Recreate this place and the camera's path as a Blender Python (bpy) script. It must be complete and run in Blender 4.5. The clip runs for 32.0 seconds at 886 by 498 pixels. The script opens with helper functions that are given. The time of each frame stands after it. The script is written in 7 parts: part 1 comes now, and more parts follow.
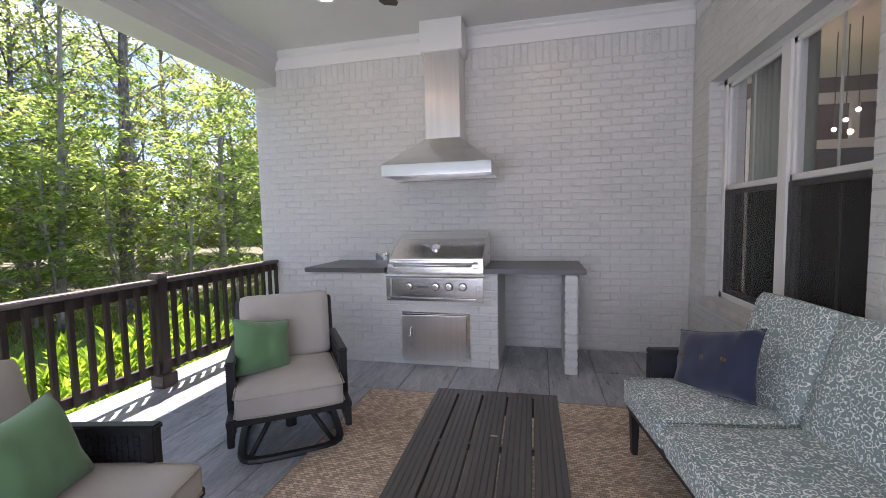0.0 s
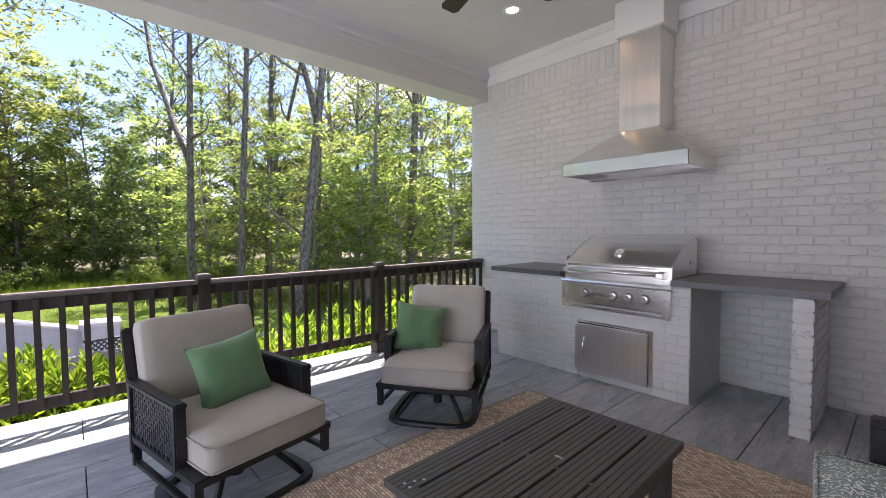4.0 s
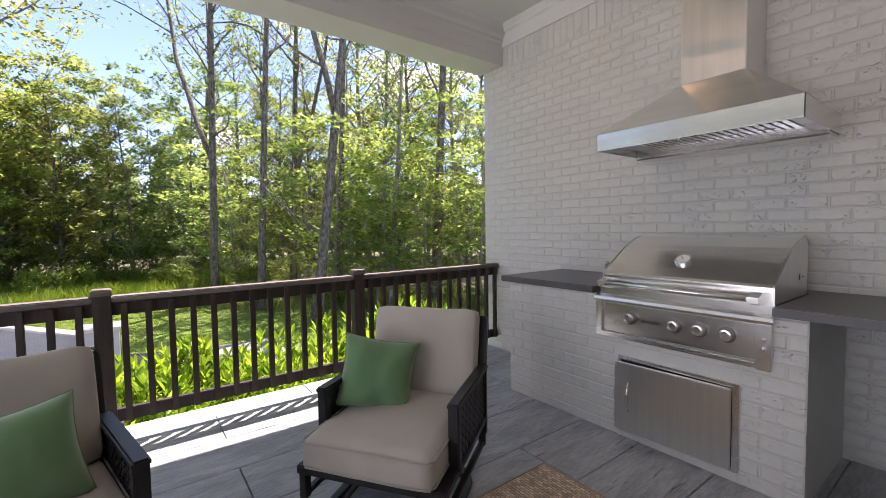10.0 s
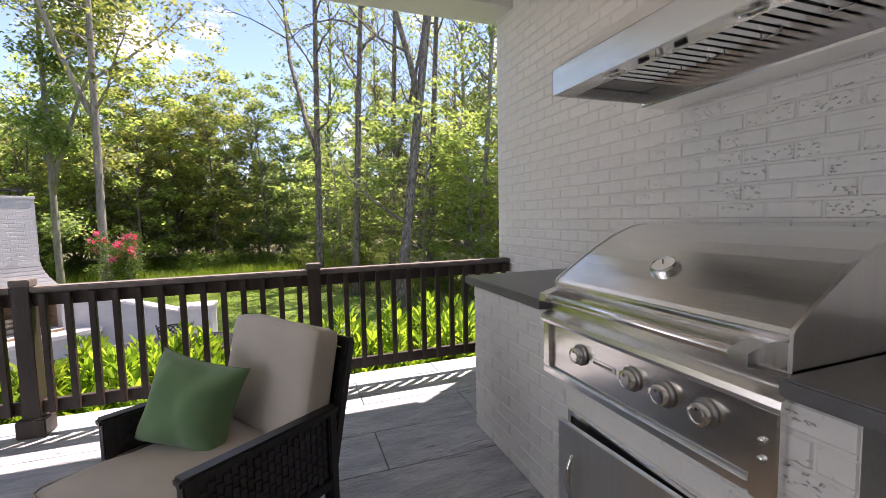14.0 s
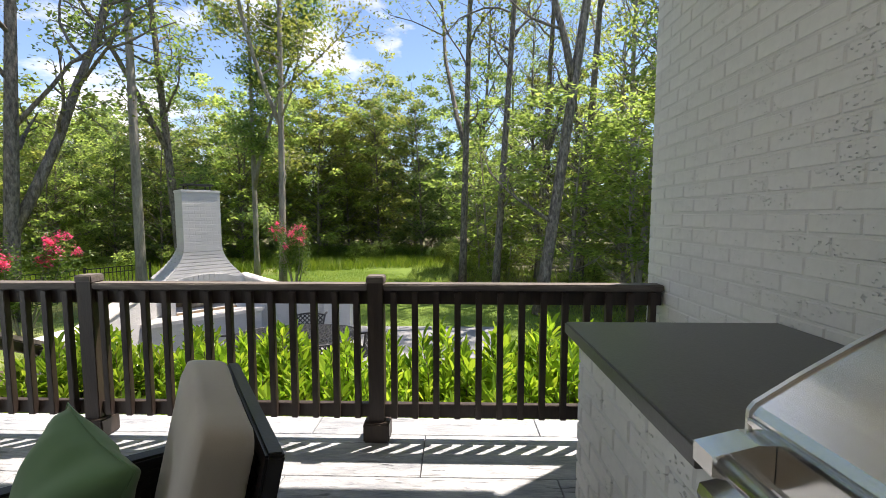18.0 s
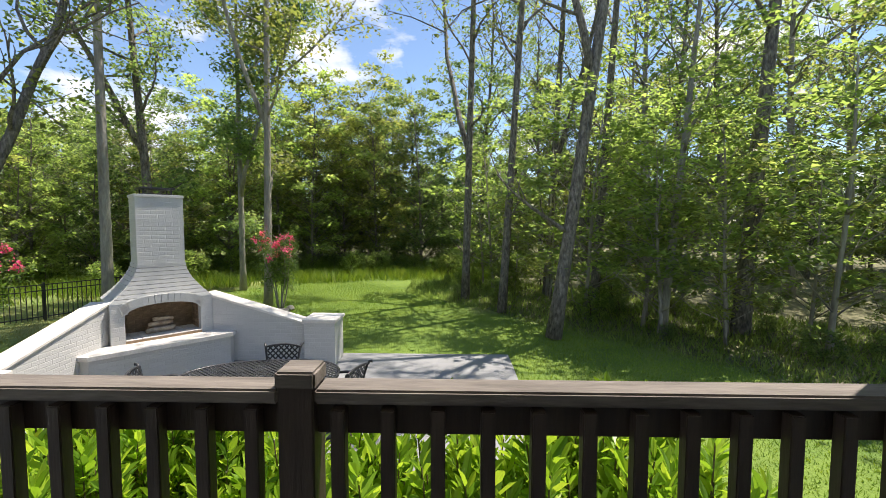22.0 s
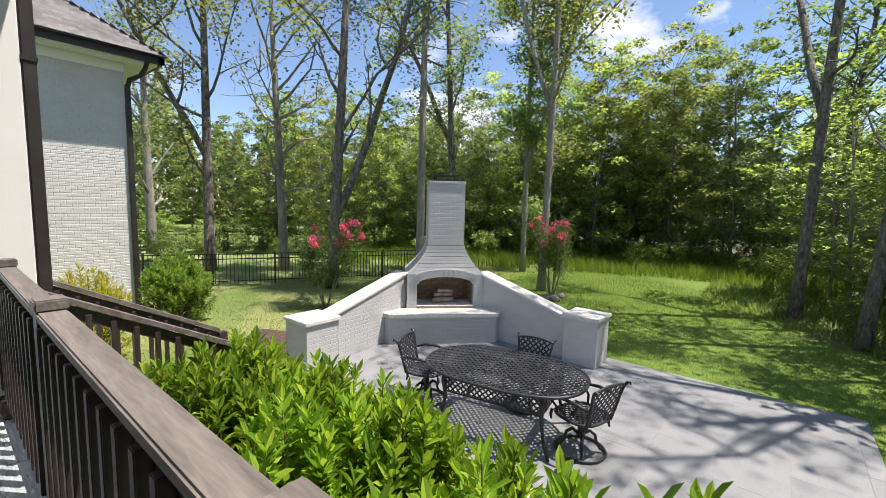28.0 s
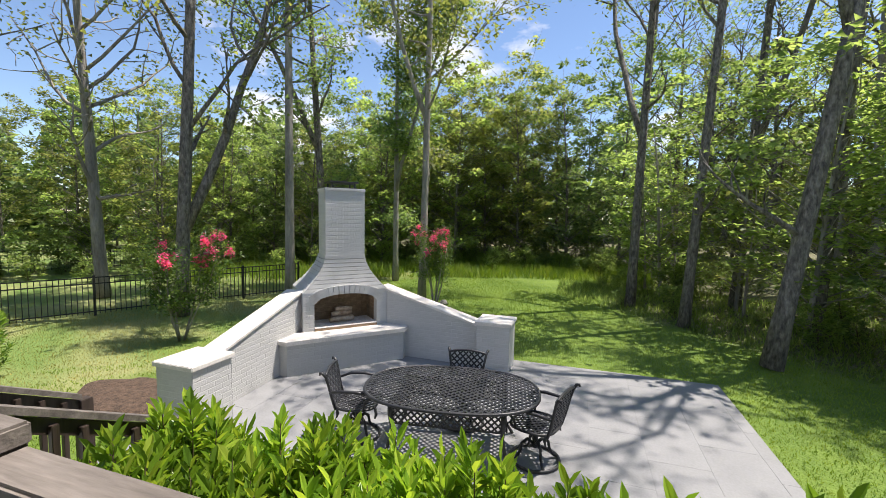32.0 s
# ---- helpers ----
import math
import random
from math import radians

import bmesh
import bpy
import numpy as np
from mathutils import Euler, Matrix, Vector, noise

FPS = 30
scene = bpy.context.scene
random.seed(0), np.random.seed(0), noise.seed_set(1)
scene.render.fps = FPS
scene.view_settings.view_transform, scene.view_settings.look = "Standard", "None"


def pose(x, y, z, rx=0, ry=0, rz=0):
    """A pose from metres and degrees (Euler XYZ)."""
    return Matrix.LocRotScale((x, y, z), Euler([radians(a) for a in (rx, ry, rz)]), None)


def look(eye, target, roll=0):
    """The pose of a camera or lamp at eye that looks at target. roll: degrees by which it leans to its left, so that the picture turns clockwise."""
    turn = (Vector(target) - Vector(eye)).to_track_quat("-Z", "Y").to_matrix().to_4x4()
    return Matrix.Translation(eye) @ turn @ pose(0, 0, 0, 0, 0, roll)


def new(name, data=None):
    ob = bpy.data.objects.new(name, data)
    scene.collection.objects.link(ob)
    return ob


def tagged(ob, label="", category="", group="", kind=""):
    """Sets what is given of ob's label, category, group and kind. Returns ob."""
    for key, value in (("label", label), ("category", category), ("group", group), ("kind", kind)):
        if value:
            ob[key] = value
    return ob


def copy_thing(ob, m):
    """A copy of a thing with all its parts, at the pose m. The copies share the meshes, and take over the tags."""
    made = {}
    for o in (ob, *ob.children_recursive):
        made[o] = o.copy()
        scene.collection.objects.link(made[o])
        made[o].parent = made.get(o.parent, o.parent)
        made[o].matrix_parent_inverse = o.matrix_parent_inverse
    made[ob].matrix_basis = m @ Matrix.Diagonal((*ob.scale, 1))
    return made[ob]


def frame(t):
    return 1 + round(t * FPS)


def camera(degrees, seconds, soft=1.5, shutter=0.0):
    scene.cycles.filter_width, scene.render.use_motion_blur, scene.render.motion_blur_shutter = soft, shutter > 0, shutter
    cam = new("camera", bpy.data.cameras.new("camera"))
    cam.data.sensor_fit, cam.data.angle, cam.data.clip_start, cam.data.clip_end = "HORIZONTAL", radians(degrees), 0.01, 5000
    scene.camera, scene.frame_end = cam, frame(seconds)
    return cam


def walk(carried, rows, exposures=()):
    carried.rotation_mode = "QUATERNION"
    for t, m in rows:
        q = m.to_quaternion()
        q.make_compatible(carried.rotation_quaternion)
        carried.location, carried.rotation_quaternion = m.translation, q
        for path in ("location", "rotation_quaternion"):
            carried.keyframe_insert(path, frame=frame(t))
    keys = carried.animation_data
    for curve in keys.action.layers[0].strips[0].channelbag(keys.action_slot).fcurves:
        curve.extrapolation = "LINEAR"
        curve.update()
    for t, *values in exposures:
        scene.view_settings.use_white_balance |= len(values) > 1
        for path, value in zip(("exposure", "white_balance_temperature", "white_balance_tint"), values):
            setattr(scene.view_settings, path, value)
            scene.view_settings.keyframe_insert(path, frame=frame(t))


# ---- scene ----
cam = camera(93.1, 32.0, 0.85)
PATH = [
    (0, (0.334, -0.343, 1.391), (-0.121, 1.599, 1.247), -1.1),
    (0.5, (0.435, -0.289, 1.394), (-0.131, 1.623, 1.243), -1.0),
    (1, (0.583, -0.224, 1.389), (-0.106, 1.648, 1.241), -0.9),
    (1.5, (0.708, -0.164, 1.379), (-0.116, 1.653, 1.234), -0.7),
    (2, (0.806, -0.107, 1.367), (-0.168, 1.634, 1.224), -0.6),
    (2.5, (0.848, -0.047, 1.341), (-0.27, 1.606, 1.201), -0.6),
    (3, (0.905, 0.023, 1.331), (-0.353, 1.573, 1.201), -0.6),
    (3.5, (0.956, 0.043, 1.34), (-0.431, 1.48, 1.226), -0.5),
    (4, (1.031, 0.042, 1.326), (-0.461, 1.371, 1.232), -0.4),
    (4.5, (1.128, 0.031, 1.321), (-0.441, 1.269, 1.238), -0.3),
    (6.5, (1.184, 0.08, 1.292), (-0.447, 1.234, 1.213), -0.4),
    (7, (1.008, 0.17, 1.334), (-0.608, 1.345, 1.239), -0.4),
    (7.5, (0.865, 0.218, 1.355), (-0.729, 1.421, 1.243), -0.5),
    (8, (0.739, 0.318, 1.357), (-0.83, 1.552, 1.234), -0.6),
    (8.5, (0.629, 0.482, 1.323), (-0.931, 1.728, 1.215), -0.6),
    (9, (0.593, 0.648, 1.328), (-0.98, 1.878, 1.214), -0.8),
    (9.5, (0.519, 0.846, 1.321), (-1.068, 2.059, 1.21), -0.9),
    (10, (0.472, 1.016, 1.326), (-1.134, 2.204, 1.222), -0.8),
    (10.5, (0.468, 1.21, 1.322), (-1.156, 2.373, 1.217), -0.7),
    (11, (0.499, 1.434, 1.324), (-1.141, 2.575, 1.222), -0.7),
    (11.5, (0.492, 1.582, 1.314), (-1.158, 2.707, 1.2), -0.9),
    (12, (0.454, 1.759, 1.303), (-1.212, 2.858, 1.176), -1.0),
    (12.5, (0.434, 1.909, 1.311), (-1.266, 2.952, 1.169), -1.3),
    (13, (0.42, 2.086, 1.291), (-1.34, 3.025, 1.152), -1.3),
    (13.5, (0.419, 2.268, 1.302), (-1.403, 3.079, 1.154), -1.5),
    (14, (0.421, 2.413, 1.299), (-1.457, 3.083, 1.145), -1.3),
    (14.5, (0.385, 2.518, 1.283), (-1.538, 3.042, 1.12), -1.2),
    (15, (0.331, 2.634, 1.257), (-1.622, 3.037, 1.11), -0.7),
    (15.5, (0.274, 2.701, 1.306), (-1.693, 3.011, 1.115), -0.1),
    (17.5, (-0.2, 3.016, 1.303), (-2.193, 3.008, 1.133), -0.3),
    (18, (-0.434, 2.991, 1.323), (-2.427, 2.942, 1.161), 0.0),
    (18.5, (-0.579, 2.976, 1.312), (-2.572, 2.892, 1.177), 0.5),
    (19, (-0.748, 2.968, 1.304), (-2.742, 2.862, 1.192), 0.8),
    (19.5, (-0.938, 2.966, 1.339), (-2.931, 2.853, 1.218), 0.6),
    (20, (-1.059, 2.966, 1.347), (-3.051, 2.856, 1.218), 0.4),
    (20.5, (-1.216, 2.962, 1.353), (-3.21, 2.864, 1.233), 0.4),
    (21, (-1.466, 2.918, 1.35), (-3.461, 2.834, 1.234), 0.3),
    (21.5, (-1.583, 2.917, 1.347), (-3.578, 2.852, 1.224), -0.3),
    (22, (-1.794, 2.931, 1.336), (-3.789, 2.88, 1.215), 0.1),
    (22.5, (-1.962, 2.976, 1.351), (-3.957, 2.926, 1.222), 0.2),
    (23, (-2.054, 3.019, 1.352), (-4.048, 2.95, 1.21), 0.4),
    (23.6, (-2.275, 3.112, 1.369), (-4.263, 2.957, 1.21), 0.6),
    (24, (-2.425, 3.045, 1.367), (-4.405, 2.817, 1.203), 0.9),
    (24.5, (-2.475, 3.04, 1.373), (-4.436, 2.682, 1.207), 1.2),
    (25, (-2.508, 3.027, 1.378), (-4.438, 2.529, 1.213), 1.2),
    (25.5, (-2.581, 3.149, 1.369), (-4.452, 2.462, 1.205), 1.2),
    (26, (-2.602, 3.218, 1.338), (-4.396, 2.349, 1.176), 1.3),
    (26.5, (-2.629, 3.222, 1.313), (-4.332, 2.187, 1.146), 1.4),
    (28.5, (-2.549, 2.929, 1.373), (-4.08, 1.661, 1.16), 1.4),
    (29, (-2.573, 2.872, 1.344), (-4.151, 1.66, 1.14), 1.2),
    (29.5, (-2.572, 2.721, 1.359), (-4.218, 1.604, 1.155), 1.1),
    (30, (-2.547, 2.535, 1.354), (-4.266, 1.53, 1.16), 0.9),
    (30.5, (-2.517, 2.362, 1.378), (-4.298, 1.472, 1.181), 0.9),
    (31, (-2.44, 2.165, 1.371), (-4.27, 1.378, 1.187), 0.8),
    (31.5, (-2.417, 2.01, 1.382), (-4.283, 1.311, 1.206), 0.8),
    (32, (-2.411, 1.842, 1.359), (-4.303, 1.214, 1.205), 1.0),
]
EXPOSURES = [(0, 1.99, 6400, 33), (4.5, 1.84, 6600, 33), (9, 1.72, 6900, 32), (13, 1.74, 6950, 32), (15.5, 1.56, 7200, 29), (16.5, 1.45, 7100, 23), (18, 1.24, 6950, 18), (20, 1.18, 6950, 16), (21.5, 1.13, 6950, 14), (23, 1.04, 6850, 13), (26, 0.96, 6700, 14), (29, 0.94, 6700, 16), (32, 0.96, 6750, 15)]
walk(cam, [(t, look(eye, target, roll)) for t, eye, target, roll in PATH], EXPOSURES)

# ---- light ----
SUN_DIR = Vector((-0.235, 0.33, 1.0)).normalized()
world = bpy.data.worlds.new("sky")
scene.world = world
world.use_nodes = True
wn, wl = world.node_tree.nodes, world.node_tree.links
wn.clear()
w_out = wn.new("ShaderNodeOutputWorld")
w_bg = wn.new("ShaderNodeBackground")
w_sky = wn.new("ShaderNodeTexSky")
w_sky.sky_type = "NISHITA"
w_sky.sun_disc = False
w_sky.sun_elevation = math.asin(SUN_DIR.z)
w_sky.sun_rotation = math.atan2(SUN_DIR.x, SUN_DIR.y)
w_sky.air_density = 1.0
w_sky.dust_density = 0.0
w_sky.ozone_density = 4.0
w_co = wn.new("ShaderNodeTexCoord")
w_map = wn.new("ShaderNodeMapping")
w_map.inputs["Scale"].default_value = (1.0, 1.0, 2.2)
w_map.inputs["Location"].default_value = (0.35, 0.1, 0.0)
w_noise = wn.new("ShaderNodeTexNoise")
w_noise.inputs["Scale"].default_value = 3.1
w_noise.inputs["Detail"].default_value = 7.0
w_noise.inputs["Roughness"].default_value = 0.55
w_ramp = wn.new("ShaderNodeValToRGB")
w_ramp.color_ramp.elements[0].position = 0.56
w_ramp.color_ramp.elements[0].color = (0, 0, 0, 1)
w_ramp.color_ramp.elements[1].position = 0.66
w_ramp.color_ramp.elements[1].color = (1, 1, 1, 1)
w_mix = wn.new("ShaderNodeMixRGB")
w_mix.inputs[2].default_value = (6.2, 6.4, 6.8, 1)
wl.new(w_co.outputs["Generated"], w_map.inputs["Vector"])
wl.new(w_map.outputs[0], w_noise.inputs["Vector"])
wl.new(w_noise.outputs["Fac"], w_ramp.inputs[0])
wl.new(w_ramp.outputs[0], w_mix.inputs[0])
wl.new(w_sky.outputs[0], w_mix.inputs[1])
wl.new(w_mix.outputs[0], w_bg.inputs["Color"])
wl.new(w_bg.outputs[0], w_out.inputs[0])
w_bg.inputs["Strength"].default_value = 0.098

sun_data = bpy.data.lights.new("sun", "SUN")
sun_data.energy = 4.6
sun_data.angle = radians(0.55)
sun_data.color = (1.0, 0.95, 0.86)
sun = new("sun", sun_data)
sun.matrix_world = look(SUN_DIR * 40, (0, 0, 0))
# added fill lamp at the unseen south end, bluish, to brighten the porch
end_data = bpy.data.lights.new("south_fill_lamp", "AREA")
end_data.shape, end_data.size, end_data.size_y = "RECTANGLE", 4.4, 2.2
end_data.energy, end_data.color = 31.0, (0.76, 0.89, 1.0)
new("south_fill_lamp", end_data).matrix_world = look((-0.6, -3.35, 1.25), (-0.6, 0.0, 1.1))


# ---- materials ----
def rgb(c):
    return (c[0], c[1], c[2], 1)


def surf(name, c1, c2, scale=3.0, rough=0.6, metal=0.0, bump=0.0, bscale=60.0, stretch=(1, 1, 1), fine=0.25,
         rand=0.0, island=0.0, spec=0.5, dist=0.004, sheen=0.0, rvar=0.1, coat=0.0):
    """A surface with broad stains between two colours, fine grain, rough patches and relief."""
    m = bpy.data.materials.new(name)
    m.use_nodes = True
    n, l = m.node_tree.nodes, m.node_tree.links
    b = n["Principled BSDF"]
    co = n.new("ShaderNodeTexCoord")
    mp = n.new("ShaderNodeMapping")
    mp.inputs["Scale"].default_value = stretch
    l.new(co.outputs["Object"], mp.inputs["Vector"])
    big = n.new("ShaderNodeTexNoise")
    big.inputs["Scale"].default_value = scale
    big.inputs["Detail"].default_value = 5
    big.inputs["Roughness"].default_value = 0.6
    l.new(mp.outputs[0], big.inputs["Vector"])
    small = n.new("ShaderNodeTexNoise")
    small.inputs["Scale"].default_value = bscale
    small.inputs["Detail"].default_value = 4
    l.new(mp.outputs[0], small.inputs["Vector"])
    ramp = n.new("ShaderNodeValToRGB")
    ramp.color_ramp.elements[0].position, ramp.color_ramp.elements[1].position = 0.3, 0.7
    ramp.color_ramp.elements[0].color, ramp.color_ramp.elements[1].color = rgb(c1), rgb(c2)
    l.new(big.outputs["Fac"], ramp.inputs[0])
    hsv = n.new("ShaderNodeHueSaturation")
    l.new(ramp.outputs[0], hsv.inputs["Color"])
    val = n.new("ShaderNodeMath")
    val.operation = "MULTIPLY_ADD"
    val.inputs[1].default_value, val.inputs[2].default_value = fine * 2, 1 - fine
    l.new(small.outputs["Fac"], val.inputs[0])
    last = val
    if rand or island:
        src = n.new("ShaderNodeObjectInfo").outputs["Random"] if rand else n.new("ShaderNodeNewGeometry").outputs["Random Per Island"]
        add = n.new("ShaderNodeMath")
        add.operation = "MULTIPLY_ADD"
        add.inputs[1].default_value = 2 * (rand or island)
        add.inputs[2].default_value = -(rand or island)
        l.new(src, add.inputs[0])
        two = n.new("ShaderNodeMath")
        l.new(last.outputs[0], two.inputs[0])
        l.new(add.outputs[0], two.inputs[1])
        last = two
    l.new(last.outputs[0], hsv.inputs["Value"])
    l.new(hsv.outputs[0], b.inputs["Base Color"])
    rr = n.new("ShaderNodeMath")
    rr.operation = "MULTIPLY_ADD"
    rr.inputs[1].default_value, rr.inputs[2].default_value = rvar * 2, rough - rvar
    l.new(big.outputs["Fac"], rr.inputs[0])
    l.new(rr.outputs[0], b.inputs["Roughness"])
    b.inputs["Metallic"].default_value = metal
    b.inputs["Specular IOR Level"].default_value = spec
    b.inputs["Sheen Weight"].default_value = sheen
    b.inputs["Coat Weight"].default_value = coat
    if bump:
        bp = n.new("ShaderNodeBump")
        bp.inputs["Strength"].default_value = bump
        bp.inputs["Distance"].default_value = dist
        l.new(small.outputs["Fac"], bp.inputs["Height"])
        l.new(bp.outputs[0], b.inputs["Normal"])
    return m


def leaf_mat(name, c1, c2, c3, rough=0.45, glow=0.5, spec=0.4):
    """Leaves: a colour for each leaf, gloss, and light that shines through."""
    m = bpy.data.materials.new(name)
    m.use_nodes = True
    n, l = m.node_tree.nodes, m.node_tree.links
    b = n["Principled BSDF"]
    out = n["Material Output"]
    geo = n.new("ShaderNodeNewGeometry")
    ramp = n.new("ShaderNodeValToRGB")
    ramp.color_ramp.elements[0].color, ramp.color_ramp.elements[1].color = rgb(c1), rgb(c3)
    mid = ramp.color_ramp.elements.new(0.5)
    mid.color = rgb(c2)
    info = n.new("ShaderNodeObjectInfo")
    co = n.new("ShaderNodeTexCoord")
    big = n.new("ShaderNodeTexNoise")
    big.inputs["Scale"].default_value = 0.55
    l.new(co.outputs["Object"], big.inputs["Vector"])
    a = n.new("ShaderNodeMath")
    a.operation = "MULTIPLY_ADD"
    a.inputs[1].default_value = 0.75
    l.new(geo.outputs["Random Per Island"], a.inputs[0])
    a2 = n.new("ShaderNodeMath")
    a2.operation = "MULTIPLY_ADD"
    a2.inputs[1].default_value, a2.inputs[2].default_value = 0.9, -0.33
    l.new(big.outputs["Fac"], a2.inputs[0])
    l.new(a2.outputs[0], a.inputs[2])
    l.new(a.outputs[0], ramp.inputs[0])
    hsv = n.new("ShaderNodeHueSaturation")
    v = n.new("ShaderNodeMath")
    v.operation = "MULTIPLY_ADD"
    v.inputs[1].default_value, v.inputs[2].default_value = 0.5, 0.75
    l.new(info.outputs["Random"], v.inputs[0])
    l.new(v.outputs[0], hsv.inputs["Value"])
    l.new(ramp.outputs[0], hsv.inputs["Color"])
    l.new(hsv.outputs[0], b.inputs["Base Color"])
    b.inputs["Roughness"].default_value = rough
    b.inputs["Specular IOR Level"].default_value = spec
    tr = n.new("ShaderNodeBsdfTranslucent")
    warm = n.new("ShaderNodeMixRGB")
    warm.blend_type = "MULTIPLY"
    warm.inputs[0].default_value = 1.0
    warm.inputs[2].default_value = (1.6, 1.5, 0.92, 1)
    l.new(hsv.outputs[0], warm.inputs[1])
    l.new(warm.outputs[0], tr.inputs["Color"])
    mix = n.new("ShaderNodeMixShader")
    mix.inputs[0].default_value = glow
    l.new(b.outputs[0], mix.inputs[1])
    l.new(tr.outputs[0], mix.inputs[2])
    l.new(mix.outputs[0], out.inputs["Surface"])
    return m


def brick_paint(name, c1, c2, rand=0.0, island=0.0):
    """Painted brick: a soft coat over rough clay, with short rows of pits where the coat missed."""
    m = surf(name, c1, c2, 2.2, 0.55, fine=0.08, rand=rand, island=island, bump=0.45, bscale=30, dist=0.006)
    n, l = m.node_tree.nodes, m.node_tree.links
    b = n["Principled BSDF"]
    soft = b.inputs["Normal"].links[0].from_node
    geo = n.new("ShaderNodeNewGeometry")
    mp = n.new("ShaderNodeMapping")
    mp.inputs["Scale"].default_value = (1.0, 1.0, 1.9)
    l.new(geo.outputs["Position"], mp.inputs["Vector"])
    pits = n.new("ShaderNodeTexVoronoi")
    pits.inputs["Scale"].default_value = 46
    wob = n.new("ShaderNodeTexNoise")
    wob.inputs["Scale"].default_value = 60
    l.new(mp.outputs[0], wob.inputs["Vector"])
    shift = n.new("ShaderNodeMixRGB")
    shift.blend_type = "ADD"
    shift.inputs[0].default_value = 0.022
    l.new(mp.outputs[0], shift.inputs[1])
    l.new(wob.outputs["Color"], shift.inputs[2])
    l.new(shift.outputs[0], pits.inputs["Vector"])
    gate = n.new("ShaderNodeTexNoise")
    gate.inputs["Scale"].default_value = 5.5
    gate.inputs["Detail"].default_value = 3
    l.new(mp.outputs[0], gate.inputs["Vector"])
    r1 = n.new("ShaderNodeMapRange")
    r1.inputs["From Min"].default_value, r1.inputs["From Max"].default_value = 0.30, 0.16
    l.new(pits.outputs["Distance"], r1.inputs["Value"])
    r2 = n.new("ShaderNodeMapRange")
    r2.inputs["From Min"].default_value, r2.inputs["From Max"].default_value = 0.51, 0.585
    l.new(gate.outputs["Fac"], r2.inputs["Value"])
    both = n.new("ShaderNodeMath")
    both.operation = "MULTIPLY"
    l.new(r1.outputs[0], both.inputs[0])
    l.new(r2.outputs[0], both.inputs[1])
    deep = n.new("ShaderNodeBump")
    deep.invert = True
    deep.inputs["Strength"].default_value = 0.9
    deep.inputs["Distance"].default_value = 0.016
    l.new(both.outputs[0], deep.inputs["Height"])
    l.new(soft.outputs[0], deep.inputs["Normal"])
    l.new(deep.outputs[0], b.inputs["Normal"])
    return m


def brushed(m, along, amount=0.9):
    """Gloss drawn out across the brushing."""
    n, l = m.node_tree.nodes, m.node_tree.links
    d = n.new("ShaderNodeCombineXYZ")
    for i in range(3):
        d.inputs[i].default_value = along[i]
    b = n["Principled BSDF"]
    b.inputs["Anisotropic"].default_value = amount
    l.new(d.outputs[0], b.inputs["Tangent"])
    return m


def torn_grain(m):
    """Wood grain stamped along the planks: scattered short tears, dark and sunk."""
    n, l = m.node_tree.nodes, m.node_tree.links
    b = n["Principled BSDF"]
    old, soft = b.inputs["Base Color"].links[0].from_socket, b.inputs["Normal"].links[0].from_node
    geo = n.new("ShaderNodeNewGeometry")
    mp = n.new("ShaderNodeMapping")
    mp.inputs["Scale"].default_value = (44.0, 5.5, 1.0)
    l.new(geo.outputs["Position"], mp.inputs["Vector"])
    tear = n.new("ShaderNodeTexNoise")
    tear.inputs["Scale"].default_value = 1.0
    tear.inputs["Detail"].default_value = 4
    tear.inputs["Distortion"].default_value = 0.8
    l.new(mp.outputs[0], tear.inputs["Vector"])
    patch = n.new("ShaderNodeTexNoise")
    patch.inputs["Scale"].default_value = 2.6
    patch.inputs["Detail"].default_value = 3
    l.new(geo.outputs["Position"], patch.inputs["Vector"])
    cuts = n.new("ShaderNodeMapRange")
    cuts.inputs["From Min"].default_value, cuts.inputs["From Max"].default_value = 0.60, 0.68
    l.new(tear.outputs["Fac"], cuts.inputs["Value"])
    some = n.new("ShaderNodeMapRange")
    some.inputs["From Min"].default_value, some.inputs["From Max"].default_value = 0.44, 0.60
    l.new(patch.outputs["Fac"], some.inputs["Value"])
    both = n.new("ShaderNodeMath")
    both.operation = "MULTIPLY"
    l.new(cuts.outputs[0], both.inputs[0])
    l.new(some.outputs[0], both.inputs[1])
    dark = n.new("ShaderNodeMixRGB")
    dark.blend_type = "MULTIPLY"
    dark.inputs[2].default_value = (0.42, 0.42, 0.43, 1)
    l.new(both.outputs[0], dark.inputs[0])
    l.new(old, dark.inputs[1])
    l.new(dark.outputs[0], b.inputs["Base Color"])
    sunk = n.new("ShaderNodeBump")
    sunk.invert = True
    sunk.inputs["Strength"].default_value = 0.8
    sunk.inputs["Distance"].default_value = 0.006
    l.new(both.outputs[0], sunk.inputs["Height"])
    l.new(soft.outputs[0], sunk.inputs["Normal"])
    l.new(sunk.outputs[0], b.inputs["Normal"])
    return m


